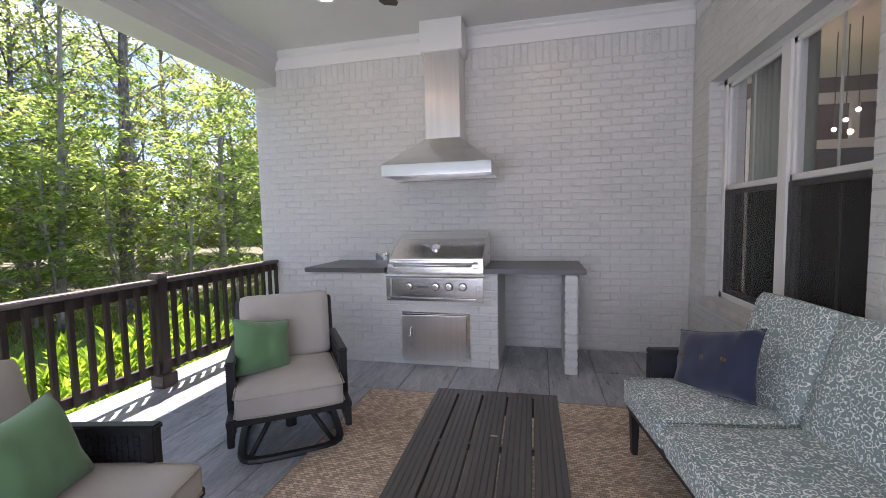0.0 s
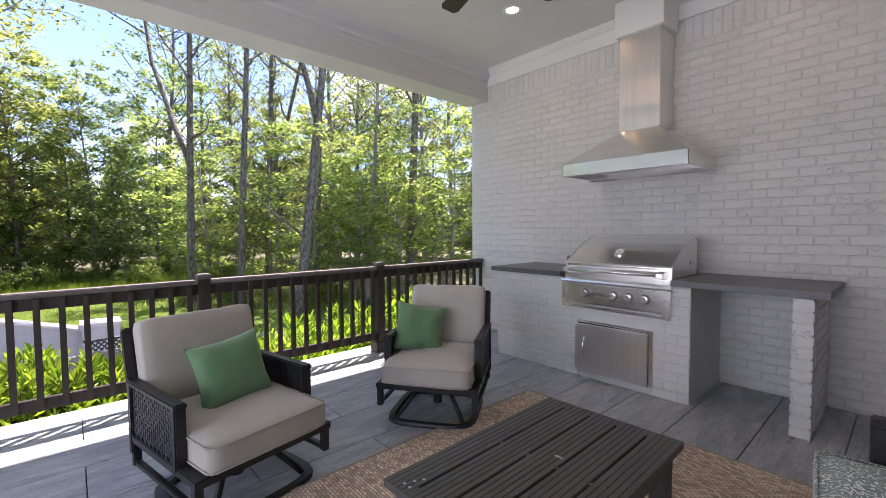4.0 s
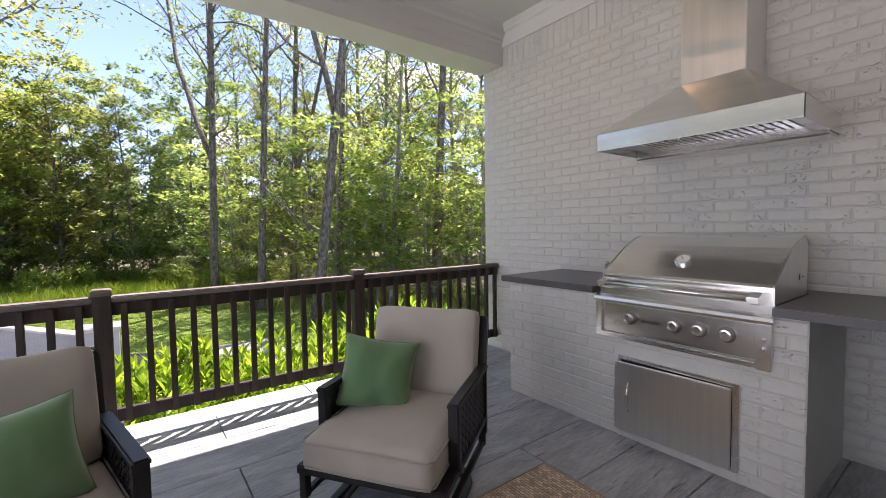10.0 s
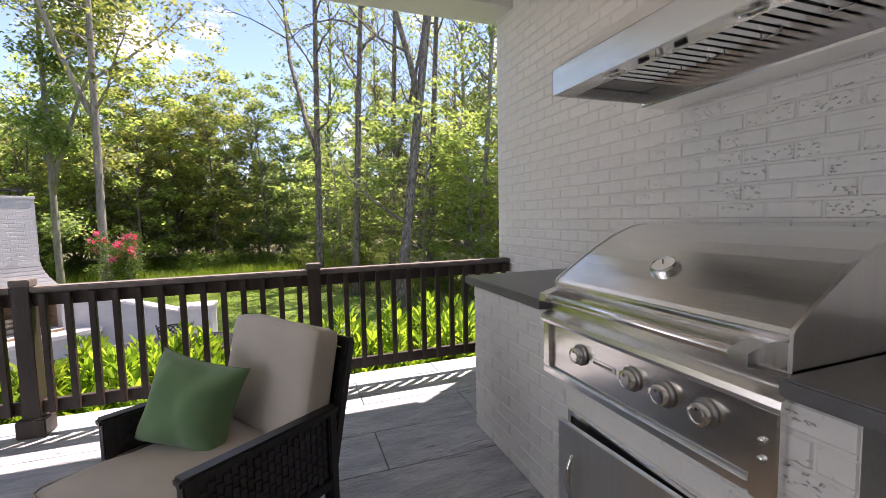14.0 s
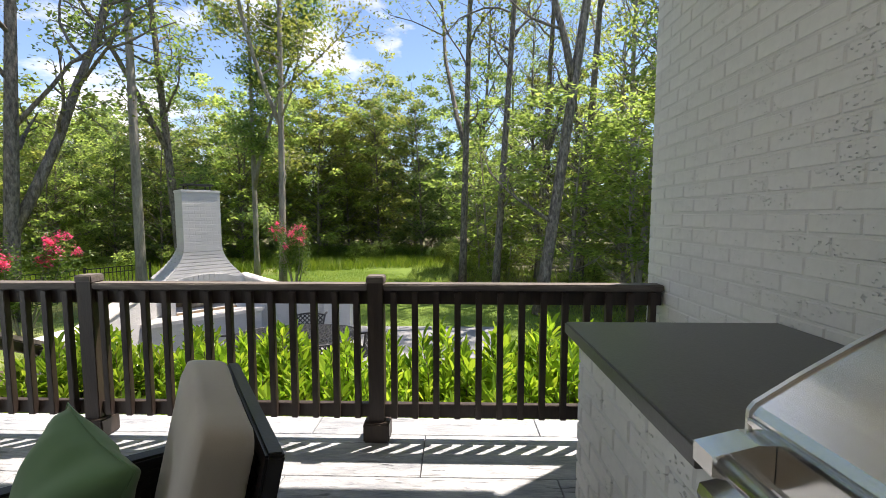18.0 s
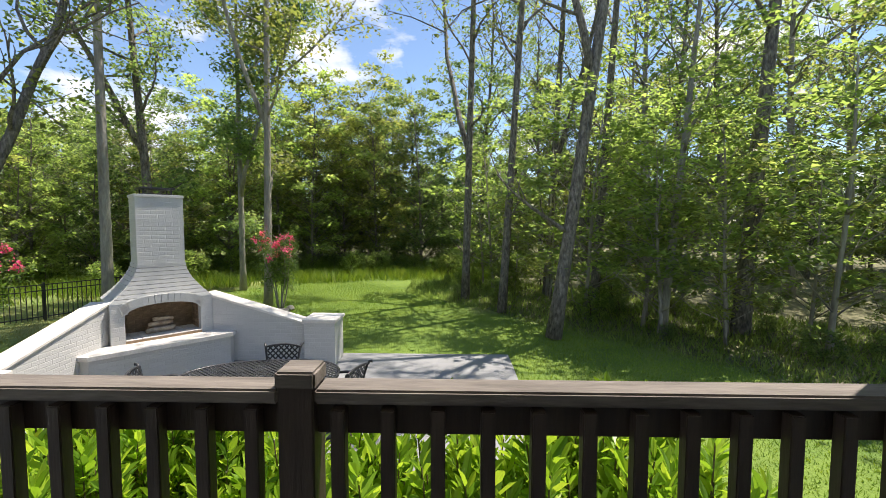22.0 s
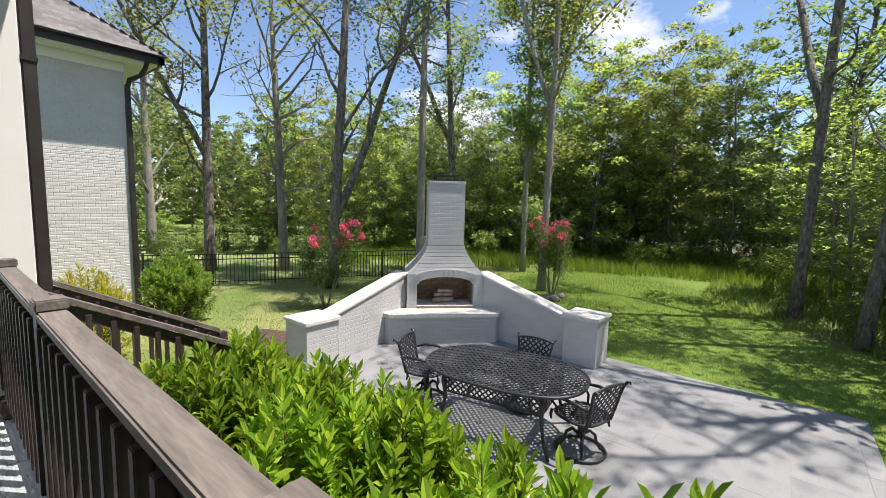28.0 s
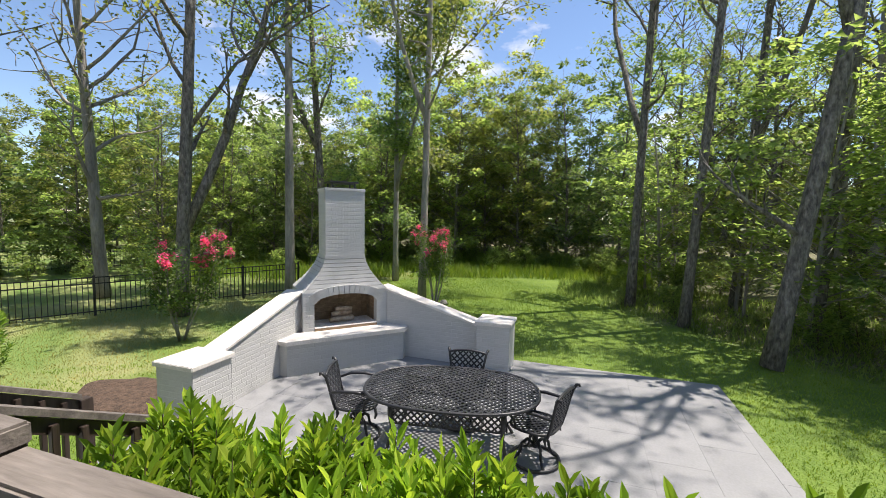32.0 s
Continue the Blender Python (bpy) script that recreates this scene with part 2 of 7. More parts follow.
M_BRICK = brick_paint("painted_brick", (0.60, 0.605, 0.585), (0.68, 0.68, 0.66), rand=0.02)
M_BRICK_REST = brick_paint("painted_brick_rest", (0.60, 0.605, 0.585), (0.68, 0.68, 0.66), island=0.02)
# same house paint, its colour darkened to offset direct sun on the wing
M_WING = brick_paint("wing_paint_darkened_for_sun", (0.52, 0.52, 0.505), (0.59, 0.59, 0.575), rand=0.02)
M_WING_REST = brick_paint("wing_paint_darkened_for_sun_rest", (0.52, 0.52, 0.505), (0.59, 0.59, 0.575), island=0.02)
M_JOINT = surf("painted_joint", (0.57, 0.575, 0.555), (0.65, 0.65, 0.63), 3.0, 0.65, bump=0.4, bscale=70, fine=0.08)
M_FIRE = surf("fireplace_paint", (0.42, 0.422, 0.42), (0.485, 0.487, 0.48), 1.6, 0.65, bump=0.5, bscale=45, fine=0.12, island=0.03, dist=0.006)
M_FIRE_ONE = surf("fireplace_brick_paint", (0.42, 0.422, 0.42), (0.485, 0.487, 0.48), 1.6, 0.65, bump=0.5, bscale=45, fine=0.12, rand=0.03, dist=0.006)
M_CAP = surf("fireplace_cap", (0.50, 0.47, 0.44), (0.66, 0.64, 0.61), 4.0, 0.7, bump=0.5, bscale=40, fine=0.2)
M_FIREBRICK = surf("firebrick", (0.16, 0.10, 0.06), (0.34, 0.24, 0.15), 5.0, 0.85, bump=0.5, bscale=60, island=0.15)
M_TRIM = surf("white_trim", (0.74, 0.735, 0.72), (0.80, 0.795, 0.78), 1.2, 0.45, bump=0.06, bscale=90, fine=0.03)
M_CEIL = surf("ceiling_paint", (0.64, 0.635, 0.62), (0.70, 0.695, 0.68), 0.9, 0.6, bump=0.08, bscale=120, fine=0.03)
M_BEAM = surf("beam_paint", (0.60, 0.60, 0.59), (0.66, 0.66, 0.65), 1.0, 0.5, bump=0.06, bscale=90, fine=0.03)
M_STEEL = brushed(surf("brushed_steel", (0.80, 0.79, 0.77), (0.90, 0.89, 0.87), 1.5, 0.21, metal=1.0, bump=0.05, bscale=20, stretch=(1, 22, 22), fine=0.06, rvar=0.05, dist=0.002), (1.0, 0.0, 0.0), 0.85)
M_STEEL_V = brushed(surf("brushed_steel_upright", (0.74, 0.73, 0.71), (0.82, 0.81, 0.79), 1.5, 0.30, metal=1.0, bump=0.02, bscale=20, stretch=(22, 22, 1), fine=0.03, rvar=0.02, dist=0.002), (1.0, 0.2, 0.0), 0.6)
# steel with shade put into its dark base colour
M_STEEL_DARK = surf("shade_toned_steel", (0.20, 0.195, 0.19), (0.28, 0.27, 0.26), 3.0, 0.4, metal=1.0, bump=0.1, bscale=60)
M_CHROME = surf("polished_steel", (0.62, 0.61, 0.6), (0.7, 0.69, 0.68), 3.0, 0.14, metal=1.0, fine=0.03, rvar=0.03)
M_BLACK = surf("black_plastic", (0.012, 0.012, 0.012), (0.025, 0.025, 0.025), 8.0, 0.4, bump=0.1, bscale=90)
M_COUNTER = surf("slate_counter", (0.075, 0.078, 0.082), (0.125, 0.127, 0.13), 3.0, 0.36, bump=0.10, bscale=110, fine=0.2)
M_DECK = surf("stamped_concrete", (0.22, 0.24, 0.265), (0.47, 0.488, 0.505), 2.6, 0.48, bump=0.9, bscale=17, stretch=(4, 1, 1), fine=0.32, rand=0.08, dist=0.012)
M_DECK = torn_grain(M_DECK)
M_DECKGAP = surf("joint_dark", (0.045, 0.045, 0.05), (0.07, 0.07, 0.075), 6.0, 0.9, bump=0.4, bscale=80)
M_EDGE = surf("deck_edge_concrete", (0.27, 0.265, 0.258), (0.37, 0.363, 0.355), 3.0, 0.8, bump=0.5, bscale=50)
M_WOOD = surf("dark_stained_wood", (0.024, 0.016, 0.013), (0.05, 0.035, 0.028), 3.0, 0.5, bump=0.35, bscale=14, stretch=(9, 9, 1), fine=0.3, rand=0.10)
M_RAIL = surf("weathered_stained_rail", (0.088, 0.077, 0.070), (0.20, 0.178, 0.163), 2.4, 0.62, bump=0.45, bscale=14, stretch=(9, 1, 9), fine=0.4, rand=0.08, spec=0.3)
M_PATIO = surf("patio_concrete", (0.18, 0.185, 0.193), (0.25, 0.255, 0.262), 0.9, 0.75, bump=0.35, bscale=35, fine=0.16, rand=0.02)
M_CAST = surf("black_cast_aluminium", (0.016, 0.017, 0.02), (0.034, 0.035, 0.04), 6.0, 0.42, bump=0.2, bscale=90, spec=0.45)
M_FRAME = surf("black_powder_coat", (0.010, 0.010, 0.012), (0.02, 0.02, 0.023), 6.0, 0.42, bump=0.12, bscale=120)
M_WICKER = surf("black_wicker", (0.012, 0.013, 0.017), (0.03, 0.032, 0.04), 8.0, 0.45, bump=0.5, bscale=70, island=0.2)
M_CUSHION = surf("beige_canvas", (0.40, 0.37, 0.33), (0.47, 0.44, 0.395), 3.5, 0.9, bump=0.35, bscale=420, fine=0.10, sheen=0.3, dist=0.001)
M_PIPING = surf("beige_piping", (0.36, 0.33, 0.29), (0.43, 0.40, 0.355), 6.0, 0.9, bump=0.4, bscale=300)
M_GREEN = surf("green_canvas", (0.10, 0.215, 0.10), (0.135, 0.265, 0.13), 4.0, 0.9, bump=0.35, bscale=420, fine=0.10, sheen=0.3, dist=0.001)
M_NAVY = surf("navy_linen", (0.017, 0.022, 0.05), (0.026, 0.033, 0.068), 5.0, 0.9, bump=0.5, bscale=320, fine=0.2, sheen=0.3, dist=0.001)
M_BUTTON = surf("brown_button", (0.09, 0.05, 0.025), (0.16, 0.09, 0.05), 30.0, 0.4, fine=0.1)
M_TABLE = surf("charcoal_composite", (0.055, 0.053, 0.050), (0.086, 0.083, 0.079), 2.0, 0.45, bump=0.25, bscale=16, stretch=(9, 1, 9), fine=0.15)
M_SCREW = surf("screw_head", (0.5, 0.5, 0.5), (0.6, 0.6, 0.6), 5.0, 0.3, metal=1.0)
M_BRONZE = surf("dark_bronze_metal", (0.022, 0.018, 0.016), (0.04, 0.034, 0.03), 4.0, 0.4, bump=0.1, bscale=70)
M_SHINGLE = surf("grey_shingle", (0.10, 0.098, 0.095), (0.2, 0.19, 0.185), 5.0, 0.9, bump=0.6, bscale=90, island=0.25)
M_BARK_DARK = surf("dark_bark", (0.055, 0.046, 0.040), (0.27, 0.24, 0.21), 5.5, 0.9, bump=1.0, bscale=12, stretch=(2.5, 2.5, 1.0), fine=0.75, dist=0.05)
M_BARK_PALE = surf("pale_bark", (0.16, 0.145, 0.125), (0.36, 0.335, 0.30), 1.6, 0.9, bump=0.9, bscale=9, stretch=(3, 3, 0.7), fine=0.4, dist=0.04)
M_TWIG = surf("shrub_stem", (0.08, 0.06, 0.03), (0.14, 0.11, 0.06), 8.0, 0.8, bump=0.4, bscale=60)
M_LAUREL = leaf_mat("laurel_leaf", (0.05, 0.125, 0.016), (0.19, 0.325, 0.032), (0.40, 0.51, 0.07), rough=0.27, glow=0.48, spec=0.5)
M_LEAF_A = leaf_mat("woodland_leaf", (0.054, 0.094, 0.039), (0.140, 0.220, 0.085), (0.225, 0.289, 0.122), glow=0.68, spec=0.5, rough=0.42)
M_LEAF_B = leaf_mat("yellow_green_leaf", (0.082, 0.108, 0.037), (0.181, 0.228, 0.076), (0.269, 0.289, 0.108), glow=0.68, spec=0.5, rough=0.42)
M_LEAF_C = leaf_mat("dark_leaf", (0.047, 0.086, 0.042), (0.122, 0.189, 0.085), (0.243, 0.297, 0.140), glow=0.68, spec=0.5, rough=0.42)
M_LEAF_D = leaf_mat("understory_leaf", (0.091, 0.145, 0.053), (0.201, 0.295, 0.100), (0.282, 0.354, 0.151), glow=0.78, spec=0.5, rough=0.42)
M_MYRTLE = leaf_mat("myrtle_leaf", (0.035, 0.08, 0.02), (0.085, 0.16, 0.035), (0.18, 0.27, 0.06), glow=0.5)
M_YELLOW = leaf_mat("golden_leaf", (0.30, 0.33, 0.035), (0.48, 0.47, 0.07), (0.6, 0.56, 0.11), glow=0.5)
M_PINK = leaf_mat("pink_blossom", (0.60, 0.05, 0.19), (0.80, 0.10, 0.30), (0.90, 0.25, 0.44), rough=0.7, glow=0.35)
M_DRYBLADE = leaf_mat("dry_grass_blade", (0.10, 0.13, 0.03), (0.19, 0.19, 0.055), (0.32, 0.28, 0.10), rough=0.7, glow=0.4)
M_BLADE = leaf_mat("grass_blade", (0.075, 0.15, 0.016), (0.14, 0.225, 0.024), (0.24, 0.31, 0.045), rough=0.6, glow=0.4)
M_HOLLY = leaf_mat("holly_leaf", (0.05, 0.12, 0.022), (0.16, 0.28, 0.045), (0.32, 0.44, 0.08), rough=0.28, glow=0.4, spec=0.55)
M_MULCH = surf("bark_mulch", (0.035, 0.022, 0.015), (0.13, 0.085, 0.06), 16.0, 0.95, bump=1.0, bscale=45, fine=0.6, dist=0.03)
M_STONE = surf("grey_stone", (0.12, 0.115, 0.105), (0.25, 0.24, 0.22), 5.0, 0.85, bump=0.8, bscale=20, dist=0.02)


def ground_mat():
    """Lawn, tall meadow and leaf litter, parted by soft uneven borders."""
    m = surf("lawn", (0.075, 0.14, 0.014), (0.135, 0.205, 0.026), 1.1, 0.9, bump=0.9, bscale=26, fine=0.35, dist=0.04)
    n, l = m.node_tree.nodes, m.node_tree.links
    b = n["Principled BSDF"]
    old = b.inputs["Base Color"].links[0].from_socket
    co = n.new("ShaderNodeTexCoord")
    sep = n.new("ShaderNodeSeparateXYZ")
    l.new(co.outputs["Object"], sep.inputs[0])
    nz = n.new("ShaderNodeTexNoise")
    nz.inputs["Scale"].default_value = 0.6
    nz.inputs["Detail"].default_value = 6
    l.new(co.outputs["Object"], nz.inputs["Vector"])
    # woods: distance past the line along the lawn
    def term(sx, sy, c):
        a = n.new("ShaderNodeMath")
        a.operation = "MULTIPLY_ADD"
        a.inputs[1].default_value, a.inputs[2].default_value = sx, c
        l.new(sep.outputs["X"], a.inputs[0])
        d = n.new("ShaderNodeMath")
        d.operation = "MULTIPLY_ADD"
        d.inputs[1].default_value = sy
        l.new(sep.outputs["Y"], d.inputs[0])
        l.new(a.outputs[0], d.inputs[2])
        e = n.new("ShaderNodeMath")
        e.operation = "MULTIPLY_ADD"
        e.inputs[1].default_value = 3.0
        l.new(nz.outputs["Fac"], e.inputs[0])
        l.new(d.outputs[0], e.inputs[2])
        r = n.new("ShaderNodeMapRange")
        r.inputs["From Min"].default_value, r.inputs["From Max"].default_value = 1.2, 2.1
        l.new(e.outputs[0], r.inputs["Value"])
        return r.outputs[0]
    litter = n.new("ShaderNodeValToRGB")
    litter.color_ramp.elements[0].position, litter.color_ramp.elements[1].position = 0.35, 0.65
    litter.color_ramp.elements[0].color, litter.color_ramp.elements[1].color = (0.055, 0.060, 0.028, 1), (0.19, 0.18, 0.10, 1)
    fine = n.new("ShaderNodeTexNoise")
    fine.inputs["Scale"].default_value = 9
    fine.inputs["Detail"].default_value = 6
    l.new(co.outputs["Object"], fine.inputs["Vector"])
    l.new(fine.outputs["Fac"], litter.inputs[0])
    mix = n.new("ShaderNodeMixRGB")
    both = n.new("ShaderNodeMath")
    both.operation = "MULTIPLY"
    l.new(term(-0.648, 0.76, -12.5), both.inputs[0])
    side = n.new("ShaderNodeMath")
    side.operation = "MAXIMUM"
    l.new(term(0.0, 1.0, -3.0), side.inputs[0])
    l.new(term(-1.0, 0.0, -27.0), side.inputs[1])
    l.new(side.outputs[0], both.inputs[1])
    l.new(both.outputs[0], mix.inputs[0])
    dry = n.new("ShaderNodeValToRGB")
    dry.color_ramp.elements[0].position, dry.color_ramp.elements[1].position = 0.4, 0.62
    dry.color_ramp.elements[0].color, dry.color_ramp.elements[1].color = (0.12, 0.19, 0.04, 1), (0.23, 0.25, 0.095, 1)
    l.new(nz.outputs["Fac"], dry.inputs[0])
    field = n.new("ShaderNodeMixRGB")
    l.new(term(0.0, -1.0, -5.4), field.inputs[0])
    l.new(old, field.inputs[1])
    l.new(dry.outputs[0], field.inputs[2])
    l.new(field.outputs[0], mix.inputs[1])
    l.new(litter.outputs[0], mix.inputs[2])
    l.new(mix.outputs[0], b.inputs["Base Color"])
    return m


M_GROUND = ground_mat()


def scroll_fabric():
    """Teal-grey canvas printed with pale scrolls, dots and lozenges."""
    m = surf("scroll_print", (0.20, 0.27, 0.262), (0.26, 0.325, 0.315), 5.0, 0.9, bump=0.3, bscale=420, fine=0.08, sheen=0.2, dist=0.001)
    n, l = m.node_tree.nodes, m.node_tree.links
    b = n["Principled BSDF"]
    old = b.inputs["Base Color"].links[0].from_socket
    co = n.new("ShaderNodeTexCoord")
    warp = n.new("ShaderNodeTexNoise")
    warp.inputs["Scale"].default_value = 30
    l.new(co.outputs["Object"], warp.inputs["Vector"])
    mixv = n.new("ShaderNodeMixRGB")
    mixv.inputs[0].default_value = 0.03
    l.new(co.outputs["Object"], mixv.inputs[1])
    l.new(warp.outputs["Color"], mixv.inputs[2])
    vor = n.new("ShaderNodeTexVoronoi")
    vor.inputs["Scale"].default_value = 36
    vor.inputs["Randomness"].default_value = 0.65
    l.new(mixv.outputs[0], vor.inputs["Vector"])
    sn = n.new("ShaderNodeMath")
    sn.operation = "MULTIPLY"
    sn.inputs[1].default_value = 15.5
    l.new(vor.outputs["Distance"], sn.inputs[0])
    s2 = n.new("ShaderNodeMath")
    s2.operation = "SINE"
    l.new(sn.outputs[0], s2.inputs[0])
    r1 = n.new("ShaderNodeMapRange")
    r1.inputs["From Min"].default_value, r1.inputs["From Max"].default_value = 0.52, 0.72
    l.new(s2.outputs[0], r1.inputs["Value"])
    gate = n.new("ShaderNodeTexNoise")
    gate.inputs["Scale"].default_value = 75
    l.new(co.outputs["Object"], gate.inputs["Vector"])
    r2 = n.new("ShaderNodeMapRange")
    r2.inputs["From Min"].default_value, r2.inputs["From Max"].default_value = 0.38, 0.46
    l.new(gate.outputs["Fac"], r2.inputs["Value"])
    both = n.new("ShaderNodeMath")
    both.operation = "MULTIPLY"
    l.new(r1.outputs[0], both.inputs[0])
    l.new(r2.outputs[0], both.inputs[1])
    mix = n.new("ShaderNodeMixRGB")
    mix.inputs[2].default_value = (0.82, 0.85, 0.81, 1)
    l.new(both.outputs[0], mix.inputs[0])
    l.new(old, mix.inputs[1])
    l.new(mix.outputs[0], b.inputs["Base Color"])
    return m


M_SCROLL = scroll_fabric()


def rug_mat():
    m = surf("jute_weave", (0.33, 0.27, 0.215), (0.45, 0.38, 0.305), 2.0, 0.95, fine=0.0)
    n, l = m.node_tree.nodes, m.node_tree.links
    b = n["Principled BSDF"]
    old = b.inputs["Base Color"].links[0].from_socket
    co = n.new("ShaderNodeTexCoord")
    br = n.new("ShaderNodeTexBrick")
    br.inputs["Scale"].default_value = 1.0
    br.inputs["Brick Width"].default_value = 0.030
    br.inputs["Row Height"].default_value = 0.017
    br.inputs["Mortar Size"].default_value = 0.0022
    br.inputs["Mortar Smooth"].default_value = 0.6
    br.inputs["Color1"].default_value = (1.0, 1.0, 1.0, 1)
    br.inputs["Color2"].default_value = (0.38, 0.36, 0.34, 1)
    br.inputs["Mortar"].default_value = (0.12, 0.12, 0.12, 1)
    l.new(co.outputs["Object"], br.inputs["Vector"])
    mul = n.new("ShaderNodeMixRGB")
    mul.blend_type = "MULTIPLY"
    mul.inputs[0].default_value = 0.85
    l.new(old, mul.inputs[1])
    l.new(br.outputs["Color"], mul.inputs[2])
    gain = n.new("ShaderNodeMixRGB")
    gain.blend_type = "MULTIPLY"
    gain.inputs[0].default_value = 1.0
    gain.inputs[2].default_value = (2.05, 1.98, 1.9, 1)
    l.new(mul.outputs[0], gain.inputs[1])
    l.new(gain.outputs[0], b.inputs["Base Color"])
    bp = n.new("ShaderNodeBump")
    bp.inputs["Strength"].default_value = 0.8
    bp.inputs["Distance"].default_value = 0.006
    l.new(br.outputs["Color"], bp.inputs["Height"])
    l.new(bp.outputs[0], b.inputs["Normal"])
    return m


M_RUG = rug_mat()


def glow_mat(name, color, power):
    m = bpy.data.materials.new(name)
    m.use_nodes = True
    b = m.node_tree.nodes["Principled BSDF"]
    b.inputs["Base Color"].default_value = rgb(color)
    b.inputs["Emission Color"].default_value = rgb(color)
    b.inputs["Emission Strength"].default_value = power
    return m


def glass_mat():
    m = bpy.data.materials.new("window_glass")
    m.use_nodes = True
    b = m.node_tree.nodes["Principled BSDF"]
    b.inputs["Base Color"].default_value = (0.93, 0.95, 0.94, 1)
    b.inputs["Roughness"].default_value = 0.01
    b.inputs["Transmission Weight"].default_value = 1.0
    b.inputs["IOR"].default_value = 1.45
    return m


def screen_mat():
    """Fine dark insect mesh: part open, part grey thread."""
    m = bpy.data.materials.new("insect_screen")
    m.use_nodes = True
    n, l = m.node_tree.nodes, m.node_tree.links
    b = n["Principled BSDF"]
    b.inputs["Base Color"].default_value = (0.03, 0.03, 0.03, 1)
    b.inputs["Roughness"].default_value = 0.7
    mix = n.new("ShaderNodeMixShader")
    tr = n.new("ShaderNodeBsdfTransparent")
    mix.inputs[0].default_value = 0.5
    l.new(tr.outputs[0], mix.inputs[1])
    l.new(b.outputs[0], mix.inputs[2])
    l.new(mix.outputs[0], n["Material Output"].inputs["Surface"])
    return m


M_SCREEN = screen_mat()
M_GLASS = glass_mat()
M_DOWNLIGHT = glow_mat("downlight", (1.0, 0.93, 0.82), 2.0)
M_BULB = glow_mat("bulb", (1.0, 0.9, 0.75), 1.6)
M_SLABGAP = surf("slab_joint", (0.17, 0.172, 0.178), (0.23, 0.232, 0.238), 6.0, 0.9, bump=0.4, bscale=80)
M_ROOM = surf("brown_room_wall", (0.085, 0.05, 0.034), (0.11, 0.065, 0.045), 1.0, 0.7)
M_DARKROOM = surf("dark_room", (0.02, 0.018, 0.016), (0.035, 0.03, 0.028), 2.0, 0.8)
M_CURTAIN = surf("sage_curtain", (0.19, 0.24, 0.2), (0.27, 0.32, 0.27), 3.0, 0.9, bump=0.2, bscale=90)


# ---- building blocks ----
def thing(name, m, label, category, group="", kind=""):
    ob = new(name)
    ob.empty_display_size = 0.1
    ob.matrix_basis = m
    return tagged(ob, label, category, group, kind)


def part(name, bm, material, parent=None, label="", smooth=False, kind=""):
    me = bpy.data.meshes.new(name)
    bm.to_mesh(me)
    bm.free()
    return mpart(name, me, material, parent, label, smooth, kind)


def mpart(name, me, material, parent=None, label="", smooth=False, kind=""):
    if material and not me.materials:
        me.materials.append(material)
    if smooth:
        me.polygons.foreach_set("use_smooth", [True] * len(me.polygons))
    ob = new(name, me)
    ob.parent = parent
    return tagged(ob, label, kind=kind)


def B():
    return bmesh.new()


def box(bm, x0, x1, y0, y1, z0, z1, bev=0.0, m=None):
    before = set(bm.verts) if m is not None and bev else None
    r = bmesh.ops.create_cube(bm, size=1.0)["verts"]
    for v in r:
        v.co = Vector(((x0 + x1) / 2 + v.co.x * (x1 - x0), (y0 + y1) / 2 + v.co.y * (y1 - y0), (z0 + z1) / 2 + v.co.z * (z1 - z0)))
    if bev:
        ed = list({e for v in r for e in v.link_edges})
        bmesh.ops.bevel(bm, geom=ed, offset=bev, segments=2, affect="EDGES", clamp_overlap=True)
        if m is not None:
            r = [v for v in bm.verts if v not in before]
    if m is not None:
        for v in r:
            v.co = m @ v.co
    return bm


def prism(bm, pts, axis, d0, d1, m=None):
    """A polygon of pts drawn out along an axis. The pts are (y, z), (x, z) or (x, y)."""
    def at(p, d):
        co = {"x": (d, p[0], p[1]), "y": (p[0], d, p[1]), "z": (p[0], p[1], d)}[axis]
        return m @ Vector(co) if m is not None else Vector(co)
    a = [bm.verts.new(at(p, d0)) for p in pts]
    b = [bm.verts.new(at(p, d1)) for p in pts]
    k = len(pts)
    fs = [bm.faces.new(a), bm.faces.new(b[::-1])]
    for i in range(k):
        fs.append(bm.faces.new((a[i], b[i], b[(i + 1) % k], a[(i + 1) % k])))
    bmesh.ops.recalc_face_normals(bm, faces=fs)
    return bm


def tube(bm, pts, radii, seg=8, flat=1.0):
    """A round bar along pts; radii one number or one for each point."""
    pts = [Vector(p) for p in pts]
    if not hasattr(radii, "__len__"):
        radii = [radii] * len(pts)
    rings = []
    side = None
    for i, p in enumerate(pts):
        d = (pts[min(i + 1, len(pts) - 1)] - pts[max(i - 1, 0)]).normalized()
        if side is None:
            side = d.orthogonal().normalized()
        side = (side - d * side.dot(d)).normalized()
        up = d.cross(side)
        rings.append([bm.verts.new(p + (side * math.cos(2 * math.pi * k / seg) + up * math.sin(2 * math.pi * k / seg) * flat) * radii[i]) for k in range(seg)])
    for a, b in zip(rings, rings[1:]):
        for k in range(seg):
            bm.faces.new((a[k], a[(k + 1) % seg], b[(k + 1) % seg], b[k]))
    bm.faces.new(rings[0][::-1])
    bm.faces.new(rings[-1])
    return bm


